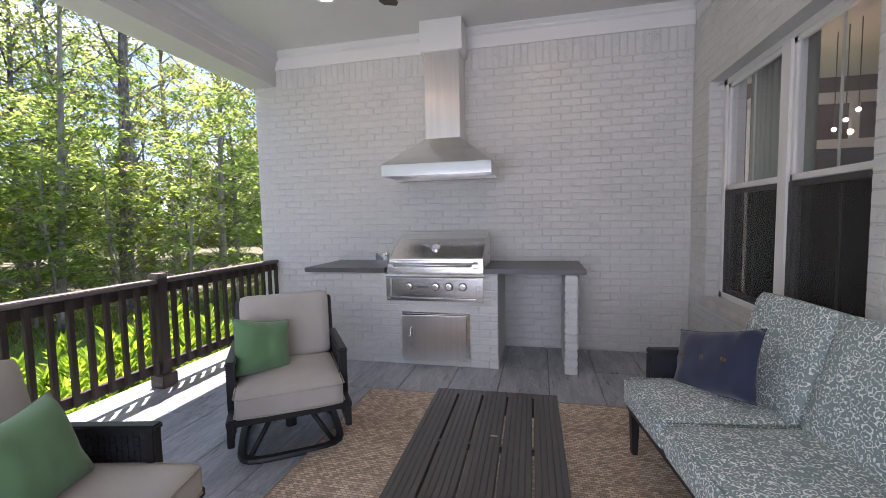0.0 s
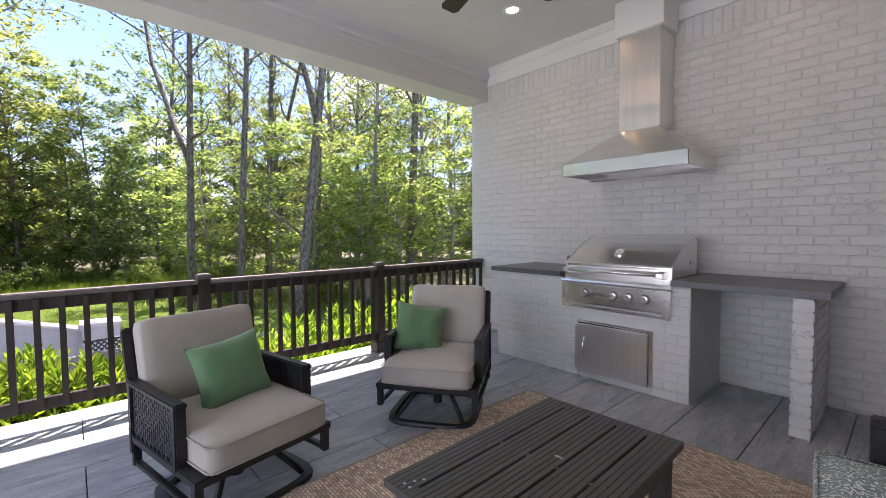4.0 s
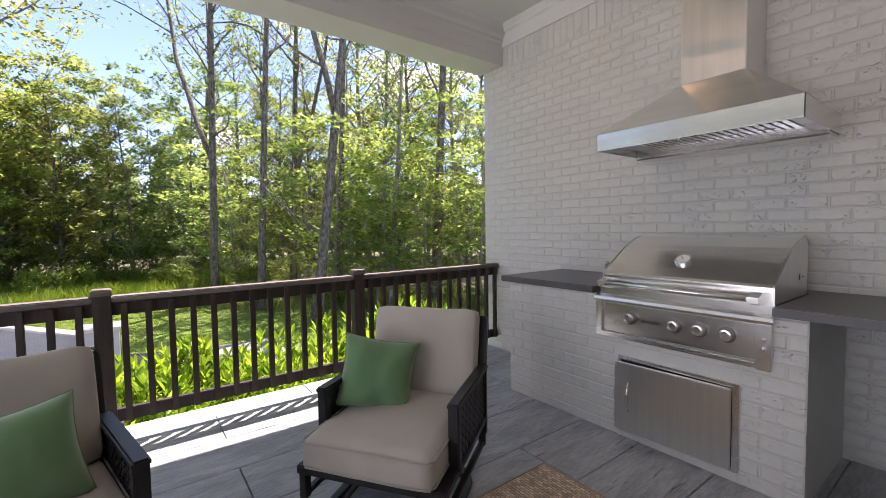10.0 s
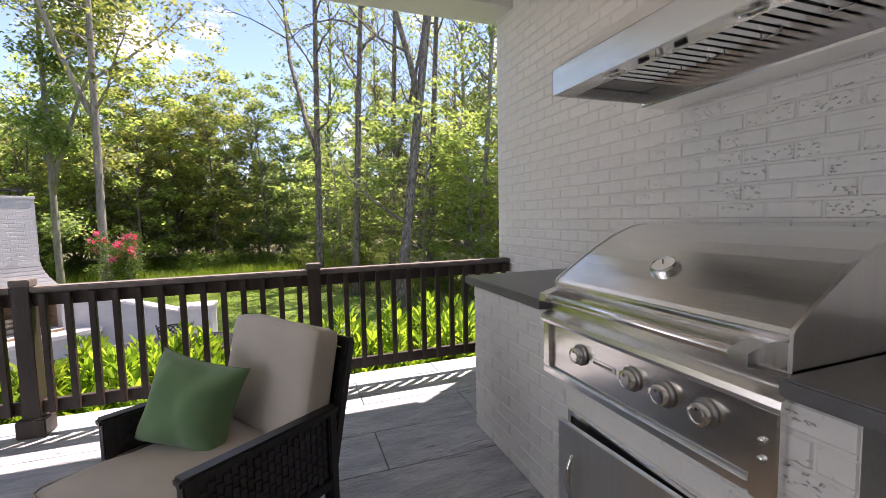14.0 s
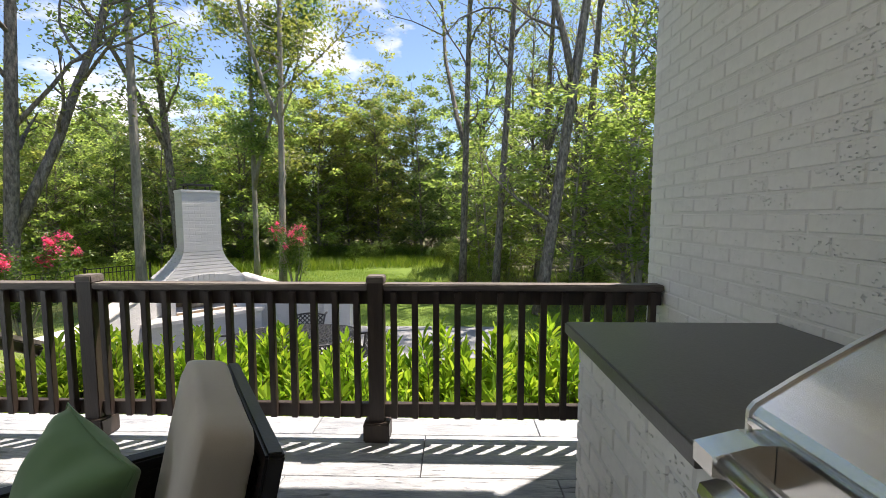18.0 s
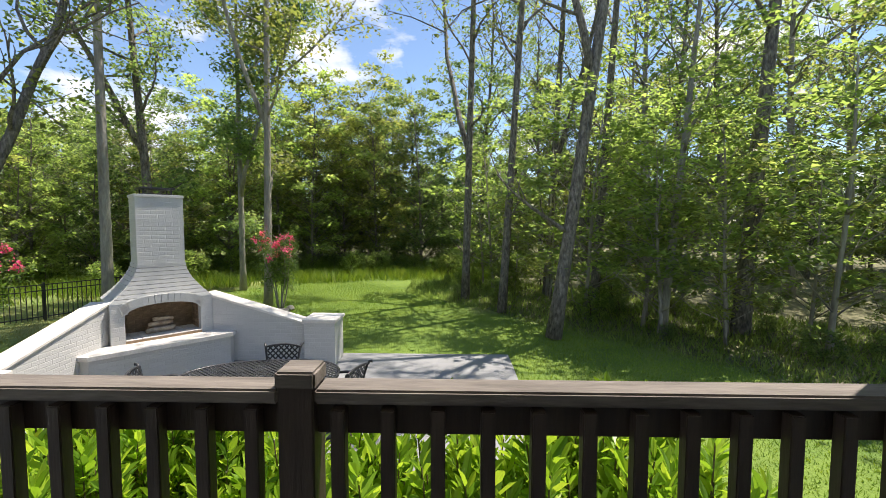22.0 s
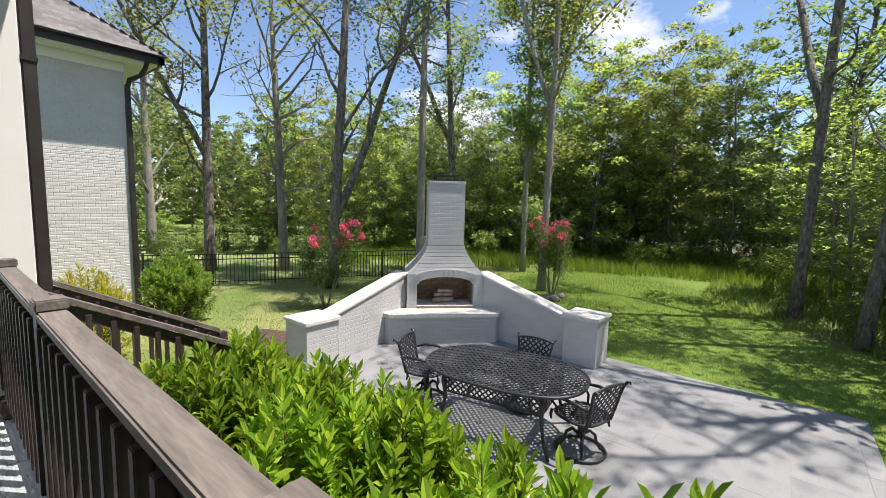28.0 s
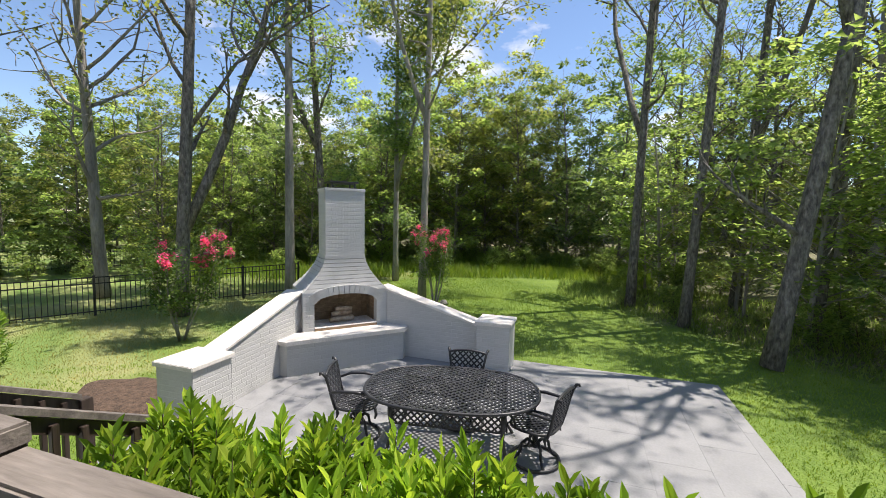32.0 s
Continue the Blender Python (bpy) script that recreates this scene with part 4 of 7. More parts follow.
for y in posts:
    post_at(y)
spans = [(2.59, 4.172), (0.895, 2.50), (-0.575, 0.805), (-0.75, -0.665)]
bal = None
for a, b in spans:
    bm = B()
    box(bm, -0.045, 0.045, a, b, 0.893, 0.93, 0.006)
    part("top_rail", bm, M_RAIL, railing, "weathered brown flat top rail with knots")
    bm = B()
    box(bm, -0.019, 0.019, a, b, 0.81, 0.892, 0.003)
    part("upper_rail", bm, M_WOOD, railing)
    bm = B()
    box(bm, -0.019, 0.019, a, b, 0.135, 0.215, 0.003)
    part("bottom_rail", bm, M_WOOD, railing)
    k = int(round((b - a) / 0.125))
    for i in range(k):
        y = a + (i + 0.5) * (b - a) / k
        if bal is None:
            p = B()
            box(p, 0.020, 0.055, -0.0175, 0.0175, 0.142, 0.885, 0.003)
            bal = part("baluster", p, M_WOOD, railing)
            bal.location = (0, y, 0)
        else:
            ob = new("baluster", bal.data)
            ob.parent = railing
            ob.location = (0, y, 0)

# porch column, downspout and steps
bm = B()
box(bm, -2.98, -2.64, -1.14, -0.76, -0.02, 2.984, 0.008)
box(bm, -3.0, -2.62, -1.16, -0.74, 0.0, 0.16, 0.006)
tagged(part("column", bm, M_TRIM), "square white porch column", "column", kind="structure")
dsp = thing("downspout", pose(-3.02, -0.80, 0), "dark bronze metal downspout on the porch corner", "downspout")
bm = B()
box(bm, -0.035, 0.035, -0.035, 0.035, 0.02, 3.2, 0.006)
part("pipe", bm, M_BRONZE, dsp)
for z in (0.6, 2.2):
    bm = B()
    box(bm, -0.042, 0.042, -0.042, 0.042, z, z + 0.03, 0.003)
    part("strap", bm, M_BRONZE, dsp)
steps = thing("porch_steps", pose(DX0 - 0.02, -1.3, 0), "concrete steps down from the porch with stained wooden rails", "steps")
nstep = 7
rise = -GZ / nstep
for i in range(nstep - 1):
    bm = B()
    z = -rise * (i + 1)
    box(bm, -0.28 * (i + 1), -0.28 * i, -0.6, 0.6, GZ, z, 0.006)
    part("step", bm, M_EDGE, steps)
for y, s in ((0.57, 1), (-0.57, -1)):
    bm = B()
    q = [(0.10, 0.74), (-1.45, -0.08), (-1.45, -0.12), (0.10, 0.70)]
    prism(bm, q, "y", y - 0.045, y + 0.045)
    part("handrail", bm, M_RAIL, steps)
    bm = B()
    prism(bm, [(0.10, 0.69), (-1.45, -0.13), (-1.45, -0.22), (0.10, 0.60)], "y", y - 0.019, y + 0.019)
    part("upper_rail", bm, M_WOOD, steps)
    bm = B()
    prism(bm, [(0.10, 0.11), (-1.45, -0.71), (-1.45, -0.79), (0.10, 0.03)], "y", y - 0.019, y + 0.019)
    part("bottom_rail", bm, M_WOOD, steps)
    for i in range(11):
        x = 0.02 - 0.135 * i
        zz = 0.69 + (x - 0.10) * 0.529
        bm = B()
        box(bm, x - 0.0175, x + 0.0175, y + 0.02, y + 0.055, zz - 0.66, zz - 0.03, 0.003)
        part("baluster", bm, M_WOOD, steps)
    bm = B()
    box(bm, -1.53, -1.44, y - 0.045, y + 0.045, GZ, -0.13, 0.004)
    part("newel_post", bm, M_WOOD, steps)

# ---- house wing ----
wing = thing("house_wing", pose(-5.52, -8.8, GZ), "grey painted brick house wing with hipped shingle roof", "house", kind="structure")
bm = B()
box(bm, 0, 7.0, -6, -PROUD, 0, 5.75)
wwall = part("wall", bm, M_WING_REST, wing)
m = pose(0, 0, 0, 0, 0, 180) @ pose(-7.0, 0, 0)
lay(running_bond(7.0, 0.0, 5.55, soldier=0.2), pose(7.0, -PROUD, 0, 0, 0, 180), wwall, M_WING, M_WING_REST, lambda k: k[0] > 4.6 and k[2] > 1.2)
bm = B()
box(bm, -0.55, 7.5, -6.5, 0.40, 5.70, 5.80)
part("soffit", bm, M_TRIM, wing)
bm = B()
box(bm, -0.02, 7.02, -0.05, 0.022, 5.5, 5.70, 0.004)
part("frieze", bm, M_TRIM, wing)
bm = B()
for a, b, c, d in ((-0.66, 7.5, 0.40, 0.52), (-0.67, -0.55, -6.5, 0.52)):
    box(bm, a, b, c, d, 5.74, 5.88, 0.01)
part("gutter", bm, M_BRONZE, wing)
bm = B()
box(bm, -0.10, 0.0, 0.0, 0.09, 0.1, 5.2, 0.008)
tube(bm, [(-0.05, 0.05, 5.15), (-0.08, 0.12, 5.35), (-0.25, 0.26, 5.45), (-0.32, 0.37, 5.6), (-0.35, 0.45, 5.76)], 0.05, 8)
part("downspout", bm, M_BRONZE, wing)
co, fa = [], []
rr = random.Random(9)
rows = 26
for r in range(rows):
    for side in (0, 1):
        k = 0
        a = r * 0.14
        while True:
            w = rr.uniform(0.22, 0.36)
            x0_, x1_ = -0.68 + a + k, -0.68 + a + k + w
            k += w
            if x0_ > 7.2 or (side and x0_ > 6.6):
                break
            zz = 5.88 + r * 0.14 * 0.75
            n0 = len(co)
            if side == 0:
                co += [(x0_, 0.68 - a, zz), (x1_ - 0.004, 0.68 - a, zz), (x1_ - 0.004, 0.68 - a - 0.15, zz + 0.105), (x0_, 0.68 - a - 0.15, zz + 0.105)]
            else:
                t = 0.68 - a - (k - w)
                co += [(-0.68 + a, t, zz), (-0.68 + a, t - w + 0.004, zz), (-0.68 + a + 0.15, t - w + 0.004, zz + 0.105), (-0.68 + a + 0.15, t, zz + 0.105)]
            fa.append((n0, n0 + 1, n0 + 2, n0 + 3))
me = bpy.data.meshes.new("shingles")
me.from_pydata(co, [], fa)
mpart("roof", me, M_SHINGLE, wing, "weathered grey roof shingles")
bm = B()
vs = [bm.verts.new(v) for v in ((-0.66, 0.66, 5.87), (7.5, 0.66, 5.87), (7.5, -3, 8.6), (2.98, -3, 8.6), (2.98, -6.5, 8.6), (-0.66, -6.5, 5.87))]
bm.faces.new((vs[0], vs[1], vs[2], vs[3]))
bm.faces.new((vs[0], vs[3], vs[4], vs[5]))
part("roof_deck", bm, M_SHINGLE, wing)


# ---- grill island ----
CT = 0.93
isl = thing("grill_island", pose(-1.91, 3.44, 0), "grey painted brick grill island with open bay", "grill island")
IW, ID = 1.86, WY - 3.44 - 0.002
bm = B()
box(bm, 0.006, IW - 0.006, PROUD, ID, 0, CT - 0.05)
core = part("core", bm, M_JOINT, isl)
DOOR = (0.945, 1.60, 0.05, 0.515)
lay(running_bond(IW, 0.0, CT - 0.05, start=0.05, holes=(DOOR,)), pose(0, PROUD, 0), core, M_BRICK, M_BRICK_REST, lambda k: True)
lay(running_bond(ID, 0.0, CT - 0.05, start=0.1), pose(0.006, ID, 0, 0, 0, -90), core, M_BRICK, M_BRICK_REST, lambda k: True)
bm = B()
box(bm, IW - 0.004, IW + 0.001, 0.004, ID, 0.0, CT - 0.05)
part("bay_side", bm, M_JOINT, isl, "smooth grey plastered side of the bay")
bm = B()
box(bm, 2.455, 2.545, -0.02, ID, 0, CT - 0.05)
pier = part("pier", bm, M_JOINT, isl)
rows = int(round((CT - 0.05) / COURSE))
for r in range(rows):
    z = r * (CT - 0.05) / rows
    p = B()
    box(p, 2.447, 2.553, -0.028, 0.08 + 0.05 * (r % 2), z, z + COURSE - 0.009, 0.004)
    part("brick", p, M_BRICK, pier)
    for y in (0.14 + 0.05 * (r % 2), 0.40 + 0.05 * (r % 2)):
        p = B()
        box(p, 2.449, 2.551, y, min(y + 0.25, ID), z, z + COURSE - 0.009, 0.003)
        part("brick", p, M_BRICK, pier)
bm = B()
prism(bm, [(-1.97, 3.405), (-1.132, 3.405), (-1.132, 3.995), (-0.178, 3.995), (-0.178, 3.405), (0.715, 3.405), (0.715, WY - 0.001), (-1.97, WY - 0.001)], "z", CT - 0.045, CT)
bmesh.ops.bevel(bm, geom=[e for e in bm.edges if abs(e.verts[0].co.z - e.verts[1].co.z) < 0.001], offset=0.005, segments=2, affect="EDGES")
tagged(part("countertop", bm, M_COUNTER), "dark slate-grey honed stone countertop on the grill island", "countertop")

# gas outlet on the wall
val = thing("wall_outlet_box", pose(-1.44, WY, 0.975), "grey metal weatherproof outlet box on the brick wall", "outlet box")
val.scale = (1.3, 1.3, 1.3)
bm = B()
box(bm, -0.055, 0.055, -0.035, 0, -0.04, 0.04, 0.006)
part("body", bm, M_STEEL, val)
bm = B()
box(bm, -0.045, 0.02, -0.052, -0.034, -0.03, 0.03, 0.006)
part("cover", bm, M_CHROME, val)
bm = B()
tube(bm, [(0.035, -0.03, 0.01), (0.055, -0.06, 0.015), (0.08, -0.06, 0.02)], 0.006, 8)
part("clip", bm, M_CHROME, val)

# access door, ajar
ad = thing("access_door", pose(-0.965, 3.44, 0.055), "stainless steel access door slightly ajar with bar handle", "access door")
bm = B()
W, H = 0.655, 0.46
for q in ((0.0225, W - 0.0305, 0, 0.022), (0.0225, W - 0.0305, H - 0.022, H), (0, 0.022, 0, H), (W - 0.03, W, 0, H)):
    box(bm, q[0], q[1], -0.012, 0.012, q[2], q[3], 0.002)
part("frame", bm, M_STEEL, ad)
# black sheet stands in for the shade seen through the door gap
bm = B()
box(bm, 0.0225, W - 0.0305, -0.006, 0.002, 0.0225, H - 0.0225)
part("gap_shade_panel", bm, M_BLACK, ad)
hinge = pose(W - 0.031, -0.013, 0, 0, 0, 3.0)
bm = B()
box(bm, -(W - 0.040), 0, -0.02, 0, 0.012, H - 0.026, 0.003, hinge)
leaf = part("door_panel", bm, M_STEEL_V, ad)
bm = B()
hx = -(W - 0.13)
tube(bm, [hinge @ Vector((hx, -0.048 + 0.95 * (z - 0.235) ** 2 / 0.32, z)) for z in [0.145 + 0.18 * i / 10 for i in range(11)]], [0.006 + 0.004 * math.sin(math.pi * i / 10) for i in range(11)], 10)
for z in (0.15, 0.32):
    tube(bm, [hinge @ Vector((hx, -0.018, z)), hinge @ Vector((hx, -0.03, z))], 0.006, 10)
part("handle", bm, M_CHROME, leaf, "polished curved bar handle", smooth=True)
for z in (0.07, 0.34):
    bm = B()
    tube(bm, [(W - 0.04, -0.026, z), (W - 0.04, -0.026, z + 0.05)], 0.007, 10)
    part("hinge", bm, M_CHROME, ad)

# ---- grill ----
gx0, gx1 = -1.112, -0.178
gr = thing("gas_grill", pose((gx0 + gx1) / 2, 3.433, 0.622), "built-in stainless steel gas grill with lid closed", "gas grill")
hw = (gx1 - gx0) / 2
bm = B()
box(bm, -hw, hw, 0.02, 0.56, 0.03, 0.31, 0.004)
part("body", bm, M_STEEL, gr)
bm = B()
box(bm, -hw + 0.05, hw - 0.07, -0.004, 0.03, 0.035, 0.215, 0.003)
part("control_panel", bm, M_STEEL, gr)
for q in ((-hw, hw - 0.0655, 0.0, 0.03), (-hw, -hw + 0.045, 0.0305, 0.2215), (hw - 0.065, hw, -0.005, 0.2215)):
    bm = B()
    box(bm, q[0], q[1], -0.022, 0.03, q[2], q[3], 0.004)
    part("panel_frame", bm, M_STEEL, gr)
bm = B()
prism(bm, [(-0.026, 0.222), (-0.03, 0.235), (-0.026, 0.252), (0.05, 0.272), (0.1, 0.272), (0.1, 0.222)], "x", -hw - 0.006, hw + 0.006)
part("ledge", bm, M_STEEL, gr)
for x in (-0.236, 0.020, 0.147, 0.278):
    mm = pose(x, -0.005, 0.138, 90, 0, 0)
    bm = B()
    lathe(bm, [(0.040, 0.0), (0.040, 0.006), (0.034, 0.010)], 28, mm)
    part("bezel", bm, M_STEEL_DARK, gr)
    bm = B()
    lathe(bm, [(0.030, 0.008), (0.030, 0.03), (0.0275, 0.036), (0.021, 0.037), (0.020, 0.034), (0.002, 0.034)], 28, mm)
    kn = part("knob", bm, M_STEEL, gr, "round brushed steel control knob")
    bm = B()
    box(bm, -0.002, 0.002, 0.012, 0.022, 0.0345, 0.0375, 0, mm)
    part("pointer", bm, M_BLACK, kn)
bm = B()
box(bm, -0.175, -0.055, -0.0065, -0.003, 0.122, 0.146, 0.001)
part("nameplate", bm, M_CHROME, gr)
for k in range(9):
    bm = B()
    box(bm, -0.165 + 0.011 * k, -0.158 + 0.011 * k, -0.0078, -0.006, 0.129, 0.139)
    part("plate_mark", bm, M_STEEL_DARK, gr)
for z in (0.10, 0.145):
    bm = B()
    lathe(bm, [(0.009, 0), (0.009, 0.006), (0.006, 0.009)], 14, pose(hw - 0.033, -0.022, z, 90, 0, 0))
    part("bolt", bm, M_CHROME, gr, smooth=True)
# lid
lidp = [(0.045, 0.275), (0.025, 0.285), (0.025, 0.392), (0.034, 0.405), (0.10, 0.450), (0.18, 0.500), (0.25, 0.540), (0.31, 0.571), (0.37, 0.595),
        (0.42, 0.612), (0.46, 0.621), (0.50, 0.621), (0.53, 0.607), (0.548, 0.58), (0.555, 0.545), (0.555, 0.275)]
bm = B()
prism(bm, lidp, "x", -hw + 0.03, hw - 0.012)
part("lid", bm, M_STEEL, gr, "rounded brushed steel lid")
for s, w in ((-hw + 0.024, 0.008), (hw - 0.014, 0.01)):
    bm = B()
    prism(bm, [(p[0] - 0.003, p[1] + 0.003) for p in lidp], "x", s, s + w)
    part("side_plate", bm, M_STEEL_V, gr)
bm = B()
box(bm, -hw + 0.03, hw - 0.012, 0.019, 0.026, 0.374, 0.385, 0.002)
part("lid_lip", bm, M_CHROME, gr)
bm = B()
tube(bm, [(-hw + 0.045, -0.045, 0.338), (hw - 0.05, -0.045, 0.338)], 0.0155, 16)
part("handle_bar", bm, M_STEEL, gr, smooth=True)
for x in (-hw + 0.055, hw - 0.075):
    bm = B()
    prism(bm, [(-0.066, 0.321), (-0.066, 0.351), (0.0, 0.369), (0.024, 0.369), (0.024, 0.301), (0.0, 0.305)], "x", x - 0.016, x + 0.032)
    part("handle_bracket", bm, M_STEEL, gr)
mm = pose(-0.01, 0.16, 0.489, 32, 0, 0)
bm = B()
lathe(bm, [(0.048, -0.006), (0.048, 0.012), (0.042, 0.018), (0.038, 0.014), (0.002, 0.014)], 30, mm)
th = part("thermometer", bm, M_CHROME, gr, "round lid thermometer")
bm = B()
lathe(bm, [(0.036, 0.0145), (0.036, 0.0165), (0.001, 0.0165)], 26, mm)
part("dial", bm, M_TRIM, th)
bm = B()
box(bm, -0.002, 0.002, -0.004, 0.028, 0.017, 0.018, 0, mm @ pose(0, 0, 0, 0, 0, 40))
part("needle", bm, M_BLACK, th)
bm = B()
box(bm, hw - 0.0045, hw - 0.002, 0.40, 0.41, 0.40, 0.43)
box(bm, hw - 0.0045, hw - 0.002, 0.455, 0.475, 0.41, 0.416)
part("vent_slot", bm, M_BLACK, gr)

# ---- range hood ----
hx0, hx1 = -1.165, -0.10
hc = (hx0 + hx1) / 2
hood = thing("range_hood", pose(hc, WY, 1.806), "stainless steel chimney range hood on the brick wall", "range hood")
a = (hx1 - hx0) / 2
HD = 0.685
bm = B()
for q in ((-a, a, -HD, -HD + 0.006), (-a, -a + 0.006, -HD, 0), (a - 0.006, a, -HD, 0)):
    box(bm, q[0], q[1], q[2], q[3], 0.0, 0.108, 0.002)
part("rim", bm, M_STEEL, hood)
bm = B()
cw, cd = 0.178, 0.315
lo = [(-a, -HD, 0.108), (a, -HD, 0.108), (a, 0, 0.108), (-a, 0, 0.108)]
hi = [(-cw, -cd, 0.40), (cw, -cd, 0.40), (cw, 0, 0.40), (-cw, 0, 0.40)]
L = [bm.verts.new(v) for v in lo]
U = [bm.verts.new(v) for v in hi]
for i in range(4):
    bm.faces.new((L[i], L[(i + 1) % 4], U[(i + 1) % 4], U[i]))
bm.faces.new(U)
part("canopy", bm, M_STEEL, hood)
bm = B()
box(bm, -cw, cw, -cd, -0.001, 0.40, 1.33, 0.003)
part("chimney", bm, M_STEEL_V, hood, "brushed steel chimney duct")
bm = B()
prism(bm, [(-HD + 0.006, 0.008), (-HD + 0.006, 0.10), (-HD + 0.20, 0.10), (-HD + 0.20, 0.045)], "x", -a + 0.006, a - 0.006)
part("control_strip", bm, M_STEEL, hood)
bm = B()
prism(bm, [(-0.006, -0.012), (-0.006, 0.06), (-0.20, 0.06), (-0.20, -0.012), (-0.192, -0.020), (-0.014, -0.020)], "x", -a + 0.008, a - 0.008)
part("drip_tray", bm, M_STEEL, hood)
bm = B()
box(bm, -a + 0.008, a - 0.008, -HD + 0.20, -0.19, 0.085, 0.095)
part("filter_back", bm, M_BLACK, hood)
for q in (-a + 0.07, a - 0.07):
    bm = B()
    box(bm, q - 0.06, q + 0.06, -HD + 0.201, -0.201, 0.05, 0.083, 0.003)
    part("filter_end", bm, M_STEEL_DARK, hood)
k = 19
for i in range(k):
    x = -a + 0.15 + (2 * a - 0.30) * i / (k - 1)
    bm = B()
    prism(bm, [(x - 0.014, 0.05), (x - 0.014, 0.056), (x, 0.068), (x + 0.014, 0.056), (x + 0.014, 0.05), (x, 0.062)], "y", -HD + 0.201, -0.201)
    part("baffle", bm, M_STEEL, hood)
for x in (-0.28, 0.24):
    bm = B()
    lathe(bm, [(0.034, 0.0), (0.034, 0.006), (0.028, 0.008), (0.026, 0.004), (0.001, 0.004)], 22, pose(x, -HD + 0.10, 0.027, 180 + 11, 0, 0) @ Matrix.Scale(1.25, 4))
    part("spot_lamp", bm, M_CHROME, hood)
for x in (-0.22, -0.05, 0.13, 0.31):
    bm = B()
    tube(bm, [(x - 0.03, -0.34, 0.05), (x - 0.03, -0.34, 0.03), (x + 0.03, -0.34, 0.03), (x + 0.03, -0.34, 0.05)], 0.003, 6)
    part("filter_handle", bm, M_CHROME, hood)
for i, x in enumerate((-0.13, -0.06, 0.02)):
    bm = B()
    if i == 1:
        lathe(bm, [(0.016, -0.004), (0.016, 0.016), (0.012, 0.018)], 16, pose(x, -HD + 0.10, 0.027, 180 + 11, 0, 0))
    else:
        box(bm, -0.02, 0.02, -0.008, 0.008, 0.0, 0.012, 0.002, pose(x, -HD + 0.10, 0.027, 180 + 11, 0, 0))
    part("switch", bm, M_CHROME if i == 1 else M_BLACK, hood)
bm = B()
box(bm, hc - cw - 0.035, hc + cw + 0.035, WY - cd - 0.035, WY - 0.024, 3.055, CEIL, 0.004)
tagged(part("duct_box", bm, M_TRIM), "white boxed duct cover under the ceiling", "duct cover", kind="structure")

# ---- rug and coffee table ----
bm = B()
box(bm, -1.02, 1.45, -0.6, 2.79, 0.0015, 0.014, 0.004)
rug = thing("area_rug", pose(0, 0, 0), "brown woven jute area rug with bound edge", "rug")
part("weave", bm, M_RUG, rug)
bm = B()
for q in ((-1.03, -1.012, -0.61, 2.80), (1.442, 1.46, -0.61, 2.80), (-1.012, 1.442, 2.782, 2.80), (-1.012, 1.442, -0.61, -0.592)):
    box(bm, q[0], q[1], q[2], q[3], 0.001, 0.0175, 0.005)
part("border", bm, surf("jute_border", (0.30, 0.24, 0.185), (0.40, 0.33, 0.26), 4.0, 0.95, bump=0.8, bscale=120), rug)

tab = thing("coffee_table", pose(0.10, 1.395, 0.014, 0, 0, 1.2), "charcoal grey slatted composite coffee table on the rug", "coffee table")
TW, TL, TZ = 0.655, 1.06, 0.416
gaps = 0.010
pw = (TW - 4 * gaps) / 5
for i in range(5):
    x0 = -TW / 2 + i * (pw + gaps)
    prof = [(x0, TZ - 0.03), (x0 + pw, TZ - 0.03), (x0 + pw, TZ - 0.003), (x0 + pw - 0.003, TZ)]
    for g in (0.8, 0.6, 0.4, 0.2):
        c = x0 + pw * g
        prof += [(c + 0.0022, TZ), (c + 0.0012, TZ - 0.0025), (c - 0.0012, TZ - 0.0025), (c - 0.0022, TZ)]
    prof += [(x0 + 0.003, TZ), (x0, TZ - 0.003)]
    bm = B()
    prism(bm, prof, "y", -TL / 2, TL / 2)
    part("slat", bm, M_TABLE, tab)
for y in (-TL / 2, TL / 2 - 0.06, -0.03):
    for i in range(4):
        x0 = -TW / 2 + (i + 1) * pw + i * gaps
        bm = B()
        box(bm, x0 - 0.001, x0 + gaps + 0.001, y, y + (0.06 if y != -0.03 else 0.02), TZ - 0.03, TZ - 0.0015)
        part("filler", bm, M_TABLE, tab)
bm = B()
for q in ((-TW / 2 + 0.03, TW / 2 - 0.03, -TL / 2 + 0.03, -TL / 2 + 0.055), (-TW / 2 + 0.03, TW / 2 - 0.03, TL / 2 - 0.055, TL / 2 - 0.03), (-TW / 2 + 0.03, -TW / 2 + 0.055, -TL / 2 + 0.05, TL / 2 - 0.05), (TW / 2 - 0.055, TW / 2 - 0.03, -TL / 2 + 0.05, TL / 2 - 0.05)):
    box(bm, *q, TZ - 0.11, TZ - 0.031, 0.004)
part("apron", bm, M_TABLE, tab)
for sx in (-1, 1):
    for sy in (-1, 1):
        bm = B()
        cx, cy = sx * (TW / 2 - 0.065), sy * (TL / 2 - 0.07)
        box(bm, cx - 0.035, cx + 0.035, cy - 0.035, cy + 0.035, 0, TZ - 0.031, 0.005)
        part("leg", bm, M_TABLE, tab)
for x, y in ((-0.25, -0.495), (-0.235, -0.46), (-0.22, -0.495), (-0.22, -0.43)):
    bm = B()
    lathe(bm, [(0.006, TZ - 0.001), (0.006, TZ + 0.0015), (0.004, TZ + 0.002)], 10, pose(x, y, 0))
    part("screw", bm, M_SCREW, tab)
bm = B()
